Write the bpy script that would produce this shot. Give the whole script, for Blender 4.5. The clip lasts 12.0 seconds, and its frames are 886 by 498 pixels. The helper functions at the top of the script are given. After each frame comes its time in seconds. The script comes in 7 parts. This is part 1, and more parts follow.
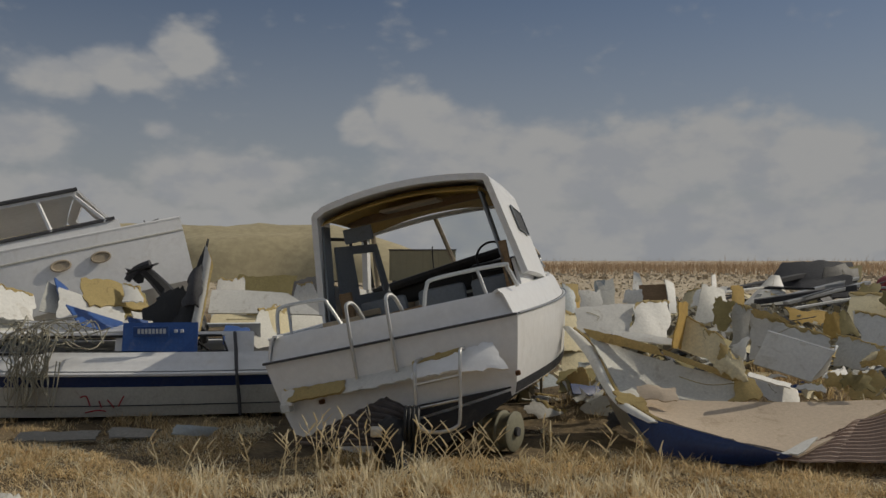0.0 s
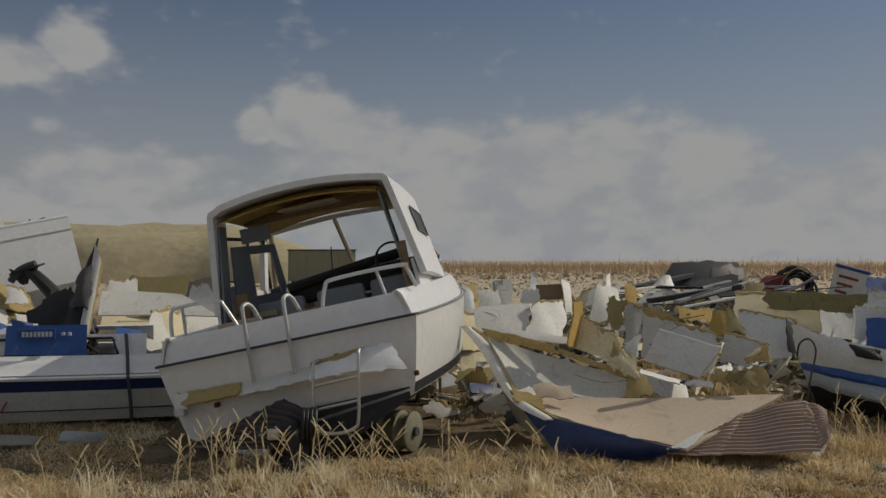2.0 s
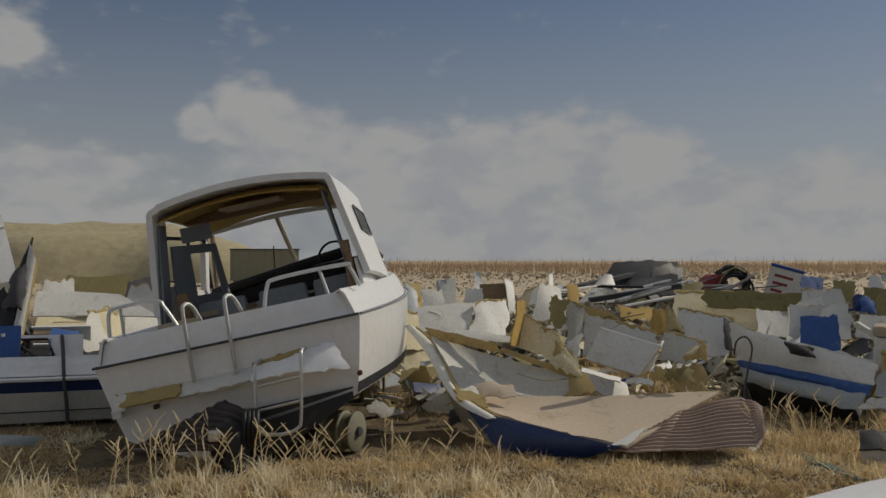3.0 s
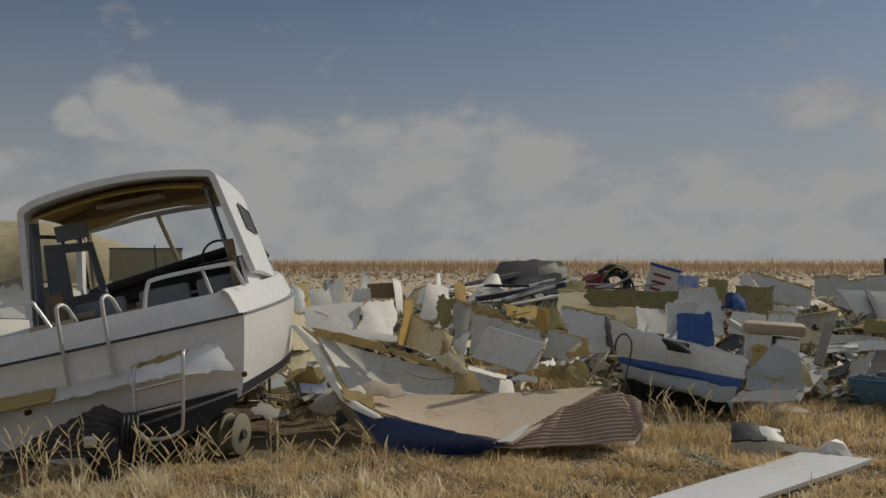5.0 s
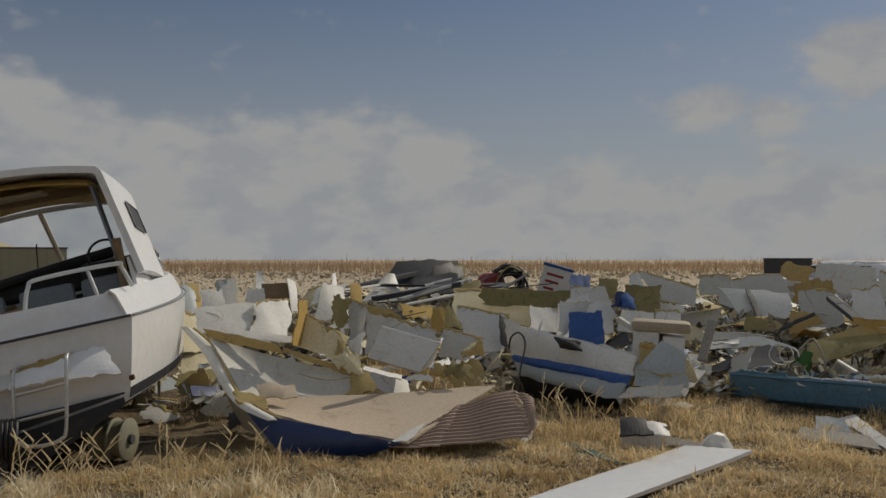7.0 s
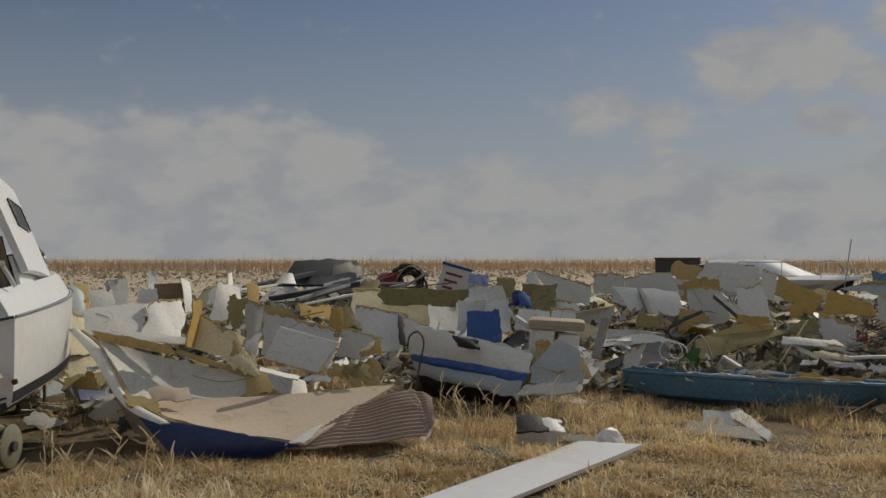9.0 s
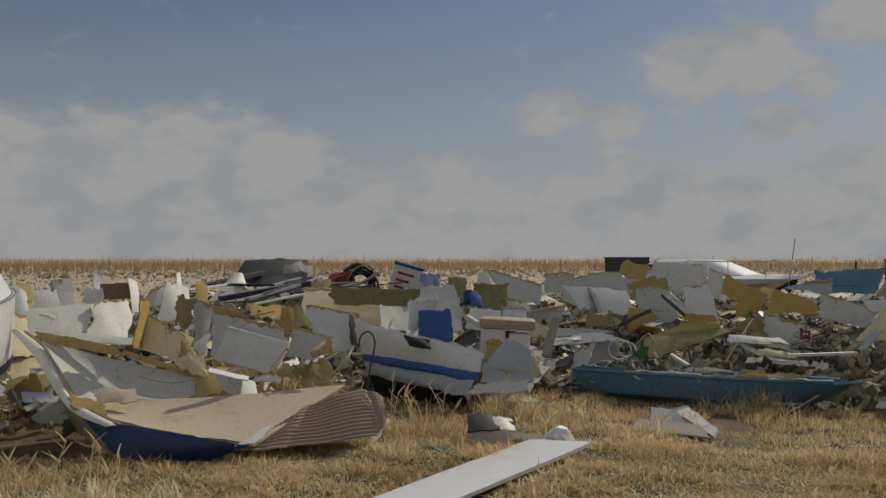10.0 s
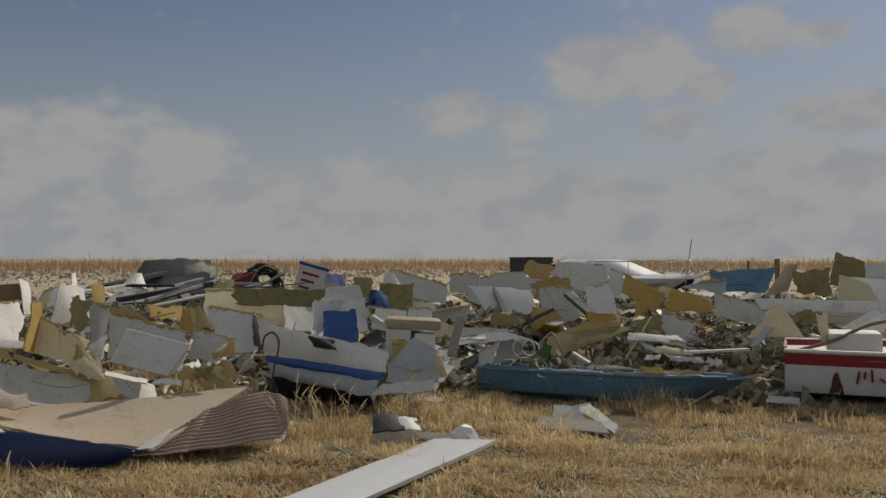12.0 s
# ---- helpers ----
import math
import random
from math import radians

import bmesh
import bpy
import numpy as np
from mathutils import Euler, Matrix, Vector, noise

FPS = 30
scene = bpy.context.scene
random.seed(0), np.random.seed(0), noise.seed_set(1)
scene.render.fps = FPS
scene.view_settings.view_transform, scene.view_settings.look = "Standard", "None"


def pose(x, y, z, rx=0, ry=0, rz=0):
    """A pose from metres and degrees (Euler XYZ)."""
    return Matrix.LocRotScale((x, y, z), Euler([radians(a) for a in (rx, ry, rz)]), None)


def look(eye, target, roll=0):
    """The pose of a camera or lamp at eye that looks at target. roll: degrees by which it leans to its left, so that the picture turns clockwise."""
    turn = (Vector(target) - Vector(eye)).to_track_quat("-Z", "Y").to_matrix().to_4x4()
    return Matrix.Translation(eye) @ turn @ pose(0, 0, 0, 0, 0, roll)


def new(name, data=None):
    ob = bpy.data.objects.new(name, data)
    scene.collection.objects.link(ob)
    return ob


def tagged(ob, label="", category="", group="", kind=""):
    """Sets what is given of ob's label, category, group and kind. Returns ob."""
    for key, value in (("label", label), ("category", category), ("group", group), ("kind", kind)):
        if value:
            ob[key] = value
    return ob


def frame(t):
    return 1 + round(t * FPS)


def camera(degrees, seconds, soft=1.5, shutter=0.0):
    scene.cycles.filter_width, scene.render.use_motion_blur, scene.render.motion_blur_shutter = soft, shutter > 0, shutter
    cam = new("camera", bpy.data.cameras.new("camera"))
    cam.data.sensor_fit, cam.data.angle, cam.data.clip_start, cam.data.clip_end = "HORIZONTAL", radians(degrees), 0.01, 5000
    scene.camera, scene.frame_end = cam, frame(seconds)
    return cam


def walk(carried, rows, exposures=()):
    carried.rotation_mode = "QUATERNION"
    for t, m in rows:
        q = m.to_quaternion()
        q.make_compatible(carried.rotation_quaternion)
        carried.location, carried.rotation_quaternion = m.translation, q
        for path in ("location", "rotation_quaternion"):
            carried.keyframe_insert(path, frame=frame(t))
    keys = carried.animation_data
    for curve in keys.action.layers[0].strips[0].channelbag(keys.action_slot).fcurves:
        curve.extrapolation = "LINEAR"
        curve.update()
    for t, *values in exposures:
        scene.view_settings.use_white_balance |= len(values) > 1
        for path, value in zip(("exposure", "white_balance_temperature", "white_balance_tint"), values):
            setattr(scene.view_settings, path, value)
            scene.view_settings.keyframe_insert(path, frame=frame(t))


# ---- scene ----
# ---- the camera: a head that turns on a stand, its lens 0.1 m ahead of the pivot ----
cam = camera(50.5, 12.0)
EYE, ARM = 1.6, 0.10
TURNS = [(0.0, 0.0, 0.716), (0.5, 1.377, 0.729), (1.0, 2.892, 0.741), (1.5, 4.478, 0.742), (2.0, 6.08, 0.732),
         (2.5, 7.77, 0.718), (3.0, 9.481, 0.70), (5.0, 16.26, 0.668), (5.5, 18.08, 0.672), (6.0, 19.687, 0.665),
         (6.5, 21.165, 0.655), (7.0, 22.55, 0.655), (9.0, 28.663, 0.621), (9.5, 30.178, 0.61), (10.0, 31.6, 0.59),
         (10.5, 32.92, 0.589), (11.0, 34.3, 0.589), (11.5, 35.795, 0.585), (12.0, 37.303, 0.59)]
walk(cam, [(t, pose(ARM * math.sin(radians(a)), ARM * math.cos(radians(a)), EYE, 90 + b, 0, -a)) for t, a, b in TURNS],
     exposures=[(0.0, -0.72), (12.0, -0.62)])

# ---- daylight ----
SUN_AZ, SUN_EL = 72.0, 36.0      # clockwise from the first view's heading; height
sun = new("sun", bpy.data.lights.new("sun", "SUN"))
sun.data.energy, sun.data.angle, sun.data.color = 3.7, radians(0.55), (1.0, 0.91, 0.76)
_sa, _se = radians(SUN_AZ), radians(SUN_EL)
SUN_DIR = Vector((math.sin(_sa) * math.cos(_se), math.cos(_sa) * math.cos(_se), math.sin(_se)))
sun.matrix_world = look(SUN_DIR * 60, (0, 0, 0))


class Nodes:
    """A small writer of node trees."""

    def __init__(self, tree):
        self.tree = tree
        tree.nodes.clear()

    def add(self, kind, **values):
        n = self.tree.nodes.new(kind)
        for key, value in values.items():
            if key in n.inputs:
                n.inputs[key].default_value = value
        return n

    def wire(self, a, b):
        self.tree.links.new(a, b)

    def math(self, op, a, b=None, c=None, clamp=False):
        n = self.tree.nodes.new("ShaderNodeMath")
        n.operation, n.use_clamp = op, clamp
        for i, v in enumerate((a, b, c)):
            if v is None:
                continue
            if isinstance(v, (int, float)):
                n.inputs[i].default_value = v
            else:
                self.wire(v, n.inputs[i])
        return n.outputs[0]

    def mix(self, f, a, b, blend="MIX"):
        n = self.tree.nodes.new("ShaderNodeMix")
        n.data_type, n.blend_type = "RGBA", blend
        for i, v in ((0, f), (6, a), (7, b)):
            if isinstance(v, (int, float)):
                n.inputs[i].default_value = v
            elif isinstance(v, (tuple, list)):
                n.inputs[i].default_value = (*v, 1)[:4]
            else:
                self.wire(v, n.inputs[i])
        return n.outputs[2]

    def ramp(self, v, lo, hi, a=0.0, b=1.0):
        n = self.tree.nodes.new("ShaderNodeMapRange")
        n.interpolation_type = "SMOOTHSTEP"
        n.inputs[1].default_value, n.inputs[2].default_value = lo, hi
        n.inputs[3].default_value, n.inputs[4].default_value = a, b
        self.wire(v, n.inputs[0])
        return n.outputs[0]

    def noise(self, vec, scale, detail=4.0, rough=0.55, dist=0.0):
        n = self.tree.nodes.new("ShaderNodeTexNoise")
        n.inputs["Scale"].default_value, n.inputs["Detail"].default_value = scale, detail
        n.inputs["Roughness"].default_value, n.inputs["Distortion"].default_value = rough, dist
        if vec is not None:
            self.wire(vec, n.inputs["Vector"])
        return n.outputs["Fac"]


# the cumulus: heading, height (degrees), half width, half height, weight
CLOUDS = [(-22.3, 10.3, 2.4, 1.2, 0.9), (-19.0, 11.0, 3.0, 1.2, 1.0), (-15.3, 12.0, 1.9, 1.3, 1.0), (-24.2, 6.9, 2.6, 1.5, 0.9),
          (-16.8, 7.6, 0.9, 0.5, 0.5), (-13.2, 4.7, 4.6, 1.7, 1.0), (-22.5, 3.4, 5.5, 1.6, 0.9), (-1.9, 8.2, 2.2, 1.9, 1.2),
          (-5.1, 8.0, 1.2, 1.0, 0.9), (0.6, 6.2, 4.0, 2.4, 1.2), (6.0, 5.6, 4.0, 2.3, 1.1), (11.5, 5.6, 4.2, 2.2, 1.1),
          (16.6, 6.4, 3.0, 2.1, 1.1), (21.8, 5.6, 3.4, 1.9, 1.1), (26.5, 3.6, 4.0, 1.9, 1.0), (31.0, 4.2, 3.2, 1.7, 0.9),
          (36.5, 3.4, 5.0, 1.6, 0.9), (38.2, 8.9, 2.6, 1.2, 0.95), (41.8, 8.2, 1.8, 1.3, 0.85), (46.4, 11.2, 2.5, 1.8, 1.1),
          (49.8, 11.4, 2.6, 1.9, 1.1), (53.0, 10.2, 1.6, 1.1, 0.8), (55.5, 13.0, 2.0, 1.3, 0.95), (59.2, 12.6, 1.8, 0.8, 0.8),
          (57.8, 15.2, 1.4, 0.9, 0.7), (61.0, 8.2, 4.0, 1.3, 0.85), (51.2, 7.8, 2.0, 1.0, 0.8), (42.2, 5.9, 1.5, 0.8, 0.7),
          (47.0, 3.7, 6.0, 1.7, 0.9), (58.5, 4.6, 5.5, 2.2, 1.0), (20.0, 1.0, 90.0, 2.3, 1.0)]
world = bpy.data.worlds.new("world")
scene.world = world
world.use_nodes = True
N = Nodes(world.node_tree)
sky = N.add("ShaderNodeTexSky")
sky.sky_type, sky.sun_disc = "NISHITA", False
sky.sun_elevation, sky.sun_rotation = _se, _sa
sky.air_density, sky.dust_density, sky.ozone_density = 1.0, 0.6, 1.5
co = N.add("ShaderNodeTexCoord").outputs["Generated"]
sep = N.add("ShaderNodeSeparateXYZ")
N.wire(co, sep.inputs[0])
head = N.math("MULTIPLY", N.math("ARCTAN2", sep.outputs[0], sep.outputs[1]), 57.2958)
high = N.math("MULTIPLY", N.math("ARCSINE", sep.outputs[2]), 57.2958)
dens = None
for ca, ce, cw, ch, wt in CLOUDS:
    u = N.math("DIVIDE", N.math("SUBTRACT", head, float(ca)), float(cw))
    v = N.math("DIVIDE", N.math("SUBTRACT", high, float(ce)), float(ch))
    r2 = N.math("ADD", N.math("MULTIPLY", u, u), N.math("MULTIPLY", v, v))
    g = N.math("MULTIPLY", N.math("EXPONENT", N.math("MULTIPLY", r2, -0.9)), float(wt))
    dens = g if dens is None else N.math("MAXIMUM", dens, g)
stretch = N.add("ShaderNodeMapping")
stretch.inputs["Scale"].default_value = (1, 1, 1.7)
N.wire(co, stretch.inputs[0])
puff = N.noise(stretch.outputs[0], 13.0, 5.0, 0.5)
fine = N.noise(stretch.outputs[0], 45.0, 5.0, 0.55)
curl = N.add("ShaderNodeTexVoronoi")
curl.feature = "SMOOTH_F1"
for key, value in (("Scale", 26.0), ("Detail", 2.0), ("Roughness", 0.55), ("Smoothness", 0.35)):
    curl.inputs[key].default_value = value
curl.normalize = True
N.wire(stretch.outputs[0], curl.inputs["Vector"])
shape = N.math("ADD", dens, N.math("MULTIPLY_ADD", puff, 0.95, -0.50))
shape = N.math("ADD", shape, N.math("MULTIPLY_ADD", fine, 0.30, -0.15))
shape = N.math("ADD", shape, N.math("MULTIPLY_ADD", curl.outputs["Distance"], -0.75, 0.30))
cover = N.ramp(shape, 0.16, 0.66)
# whiter billows over bluish-grey undersides
tone = N.ramp(N.math("ADD", N.noise(stretch.outputs[0], 15.0, 4.0, 0.55), N.math("MULTIPLY", curl.outputs["Distance"], -0.30)), 0.26, 0.50)
cloud_col = N.mix(tone, (0.425, 0.44, 0.465), (0.505, 0.505, 0.50))
# unseen cloud overhead and behind the camera, added as fill light
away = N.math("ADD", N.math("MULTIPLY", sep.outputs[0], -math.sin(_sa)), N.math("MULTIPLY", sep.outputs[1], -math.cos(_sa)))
broken = N.ramp(N.noise(stretch.outputs[0], 3.2, 7.0, 0.55), 0.40, 0.56)
broken = N.math("MULTIPLY", broken, N.math("MAXIMUM", N.ramp(high, 19.0, 34.0), N.ramp(away, 0.16, 0.5)))
cover = N.math("MAXIMUM", cover, broken)
# brightens cloud away from the sun to lift the shaded faces
fill_gain = N.ramp(N.math("MAXIMUM", away, N.math("MULTIPLY_ADD", high, 0.018, -0.25)), 0.10, 0.75, 1.0, 1.35)
fill_col = N.add("ShaderNodeCombineColor")
for k in range(3):
    N.wire(fill_gain, fill_col.inputs[k])
cloud_col = N.mix(1.0, cloud_col, fill_col.outputs[0], "MULTIPLY")
haze = N.ramp(high, -2.0, 20.0, 0.80, 0.03)
blue = N.mix(1.0, sky.outputs[0], (0.055, 0.0565, 0.062), "MULTIPLY")
blue = N.mix(haze, blue, (0.455, 0.46, 0.47))
bg = N.add("ShaderNodeBackground")
bg.inputs["Strength"].default_value = 1.0
N.wire(N.mix(cover, blue, cloud_col), bg.inputs["Color"])
out = N.add("ShaderNodeOutputWorld")
N.wire(bg.outputs[0], out.inputs["Surface"])


# ---- materials ----
def material(name, colour, rough=0.5, metal=0.0, var=0.18, stain=None, stain_amount=0.35, grain=40.0, blot=2.2, bump=0.15, coat=0.0, stretch_by=(1, 1, 1), thin=0.0):
    m = bpy.data.materials.new(name)
    m.use_nodes = True
    n = Nodes(m.node_tree)
    c = n.add("ShaderNodeTexCoord").outputs["Object"]
    mp = n.add("ShaderNodeMapping")
    mp.inputs["Scale"].default_value = stretch_by
    n.wire(c, mp.inputs[0])
    info = n.add("ShaderNodeObjectInfo")
    shift = n.add("ShaderNodeVectorMath")
    shift.operation = "MULTIPLY_ADD"
    n.wire(info.outputs["Random"], shift.inputs[0])
    shift.inputs[1].default_value = (19, 23, 31)
    n.wire(mp.outputs[0], shift.inputs[2])
    v = shift.outputs[0]
    fine_n, wide_n = n.noise(v, grain, 6, 0.65), n.noise(v, blot, 7, 0.62, 0.4)
    dark = tuple(x * (1 - var) for x in colour)
    lite = tuple(min(1, x * (1 + var * 0.6)) for x in colour)
    col = n.mix(n.ramp(fine_n, 0.3, 0.7), dark, lite)
    col = n.mix(n.ramp(wide_n, 0.35, 0.7, 0, 0.5), col, dark)
    st = stain or tuple(x * 0.45 for x in colour)
    spot = n.math("MULTIPLY", n.ramp(n.noise(v, blot * 2.1, 9, 0.72, 1.0), 0.53, 0.72), stain_amount)
    col = n.mix(spot, col, st)
    tint = n.math("MULTIPLY_ADD", info.outputs["Random"], 0.16, 0.88)
    grey = n.add("ShaderNodeCombineColor")
    for i in range(3):
        n.wire(tint, grey.inputs[i])
    col = n.mix(1.0, col, grey.outputs[0], "MULTIPLY")
    b = n.add("ShaderNodeBsdfPrincipled")
    n.wire(col, b.inputs["Base Color"])
    b.inputs["Metallic"].default_value = metal
    b.inputs["Coat Weight"].default_value = coat
    n.wire(n.math("MULTIPLY_ADD", wide_n, 0.3, rough - 0.15, True), b.inputs["Roughness"])
    bp = n.add("ShaderNodeBump")
    bp.inputs["Strength"].default_value, bp.inputs["Distance"].default_value = bump, 0.02
    n.wire(n.math("ADD", fine_n, n.math("MULTIPLY", wide_n, 1.5)), bp.inputs["Height"])
    n.wire(bp.outputs[0], b.inputs["Normal"])
    o = n.add("ShaderNodeOutputMaterial")
    if thin:
        tr = n.add("ShaderNodeBsdfTranslucent")
        n.wire(n.mix(1.0, col, (1.0, 0.86, 0.55), "MULTIPLY"), tr.inputs["Color"])
        mx = n.add("ShaderNodeMixShader")
        mx.inputs[0].default_value = thin
        n.wire(b.outputs[0], mx.inputs[1])
        n.wire(tr.outputs[0], mx.inputs[2])
        n.wire(mx.outputs[0], o.inputs[0])
    else:
        n.wire(b.outputs[0], o.inputs[0])
    return m


GEL = material("white_gelcoat", (0.82, 0.82, 0.81), 0.38, var=0.06, stain=(0.45, 0.40, 0.30), stain_amount=0.22, grain=14, blot=1.3, bump=0.05, coat=0.2)
WHITE = material("worn_white_laminate", (0.76, 0.75, 0.70), 0.55, var=0.10, stain=(0.34, 0.29, 0.20), stain_amount=0.5, grain=30, blot=2.4, bump=0.15, thin=0.08)
GREY = material("grey_laminate", (0.62, 0.61, 0.55), 0.6, var=0.14, stain=(0.30, 0.26, 0.20), stain_amount=0.45, bump=0.2, thin=0.08)
BLUEGREY = material("blue_grey_laminate", (0.40, 0.44, 0.45), 0.55, var=0.16, stain=(0.34, 0.30, 0.20), stain_amount=0.45, bump=0.2)
FIBRE = material("raw_fibreglass", (0.60, 0.47, 0.20), 0.75, var=0.16, stain=(0.20, 0.13, 0.05), stain_amount=0.6, grain=55, blot=3.5, bump=0.22, thin=0.30)
OCHRE = material("ochre_lining", (0.56, 0.37, 0.10), 0.8, var=0.12, stain=(0.12, 0.08, 0.03), stain_amount=0.5, grain=18, blot=2.0, bump=0.15, thin=0.15)
TAN = material("tan_bare_laminate", (0.52, 0.42, 0.31), 0.65, var=0.12, stain=(0.22, 0.15, 0.08), stain_amount=0.5, grain=35, blot=1.6, bump=0.2)
CREAM = material("cream_laminate", (0.76, 0.67, 0.43), 0.65, var=0.14, stain=(0.30, 0.22, 0.08), stain_amount=0.45, bump=0.25, thin=0.10)
OLIVE = material("olive_stained_laminate", (0.30, 0.25, 0.10), 0.75, var=0.15, stain=(0.08, 0.06, 0.03), stain_amount=0.7, grain=18, bump=0.2, thin=0.10)
NAVY = material("navy_paint", (0.010, 0.032, 0.125), 0.42, var=0.25, stain=(0.10, 0.11, 0.14), stain_amount=0.25, bump=0.1, coat=0.1)
BLUE = material("blue_paint", (0.02, 0.085, 0.30), 0.5, var=0.2, stain=(0.25, 0.27, 0.30), stain_amount=0.3, bump=0.15)
SKYBLUE = material("weathered_light_blue_paint", (0.11, 0.23, 0.33), 0.6, var=0.25, stain=(0.10, 0.09, 0.07), stain_amount=0.65, grain=26, blot=2.6, bump=0.3)
BLACKP = material("black_bottom_paint", (0.018, 0.020, 0.026), 0.55, var=0.3, stain=(0.12, 0.11, 0.10), stain_amount=0.35, bump=0.25)
RUBBER = material("black_plastic", (0.012, 0.012, 0.013), 0.58, var=0.3, stain=(0.07, 0.06, 0.05), stain_amount=0.3, bump=0.25)
DARKGREY = material("dark_grey_panel", (0.07, 0.07, 0.075), 0.78, var=0.25, bump=0.25)
RED = material("faded_red_paint", (0.30, 0.035, 0.035), 0.55, var=0.2, stain=(0.20, 0.10, 0.08), stain_amount=0.4, bump=0.2)
SCRAWL = material("red_scrawled_paint", (0.34, 0.02, 0.025), 0.6, var=0.15, bump=0.1)
GREEN = material("green_paint", (0.06, 0.17, 0.025), 0.6, var=0.2, bump=0.2)
TEAL = material("teal_plastic", (0.01, 0.13, 0.15), 0.5, var=0.2, bump=0.15)
STEEL = material("stainless_steel", (0.62, 0.62, 0.60), 0.42, metal=1.0, var=0.1, stain=(0.25, 0.14, 0.06), stain_amount=0.3, bump=0.05)
RUST = material("rusty_steel", (0.16, 0.075, 0.035), 0.8, metal=0.2, var=0.4, stain=(0.05, 0.025, 0.015), stain_amount=0.6, bump=0.5)
ALU = material("dull_aluminium", (0.45, 0.45, 0.44), 0.45, metal=0.8, var=0.15, bump=0.15)
WOOD = material("weathered_wood", (0.26, 0.17, 0.09), 0.8, var=0.3, stain=(0.09, 0.06, 0.03), stain_amount=0.5, grain=24, blot=3, bump=0.4, stretch_by=(1, 6, 6))
BROWNSHEET = material("brown_corrugated_sheet", (0.36, 0.26, 0.20), 0.6, var=0.15, stain=(0.10, 0.06, 0.04), stain_amount=0.4, bump=0.2)
DARKSHEET = material("dark_brown_corrugated_sheet", (0.055, 0.042, 0.036), 0.6, var=0.25, stain=(0.13, 0.10, 0.08), stain_amount=0.35, bump=0.25)
CUSHION = material("grey_vinyl", (0.20, 0.22, 0.24), 0.6, var=0.12, bump=0.15)
BEIGE = material("beige_vinyl", (0.46, 0.38, 0.27), 0.7, var=0.15, stain=(0.2, 0.15, 0.1), stain_amount=0.4, bump=0.25)
ROPE = material("bleached_rope", (0.46, 0.43, 0.33), 0.9, var=0.3, stain=(0.18, 0.20, 0.10), stain_amount=0.5, grain=90, bump=0.6)
STONE = material("weathered_board", (0.30, 0.28, 0.24), 0.85, var=0.2, stain=(0.12, 0.10, 0.07), stain_amount=0.5, grain=30, blot=3, bump=0.5)
DRAB = material("olive_drab_paint", (0.24, 0.23, 0.16), 0.7, var=0.15, bump=0.15)
PLATE = material("white_marking", (0.62, 0.66, 0.70), 0.5, var=0.06)


def straw_material(name, dark, light, rough=0.75):
    m = bpy.data.materials.new(name)
    m.use_nodes = True
    n = Nodes(m.node_tree)
    r = n.add("ShaderNodeNewGeometry").outputs["Random Per Island"]
    c = n.add("ShaderNodeTexCoord").outputs["Object"]
    wide = n.noise(c, 0.9, 4)
    f = n.math("ADD", n.math("MULTIPLY", r, 0.75), n.math("MULTIPLY_ADD", wide, 1.2, -0.42), clamp=True)
    b = n.add("ShaderNodeBsdfPrincipled")
    n.wire(n.mix(f, dark, light), b.inputs["Base Color"])
    b.inputs["Roughness"].default_value = rough
    t = n.add("ShaderNodeBsdfTranslucent")
    n.wire(n.mix(f, dark, light), t.inputs["Color"])
    s = n.add("ShaderNodeMixShader")
    s.inputs[0].default_value = 0.5
    n.wire(b.outputs[0], s.inputs[1])
    n.wire(t.outputs[0], s.inputs[2])
    o = n.add("ShaderNodeOutputMaterial")
    n.wire(s.outputs[0], o.inputs[0])
    return m


STRAW = straw_material("dry_straw", (0.33, 0.21, 0.08), (0.92, 0.75, 0.45))
PALE = straw_material("pale_straw", (0.62, 0.50, 0.29), (0.94, 0.88, 0.68))
REED = straw_material("dry_reed", (0.24, 0.165, 0.10), (0.42, 0.31, 0.20))
CHIPS = straw_material("mixed_chips", (0.10, 0.085, 0.05), (0.66, 0.62, 0.50))
RUBBLE = straw_material("pale_rubble", (0.34, 0.28, 0.20), (0.72, 0.66, 0.54), 0.9)


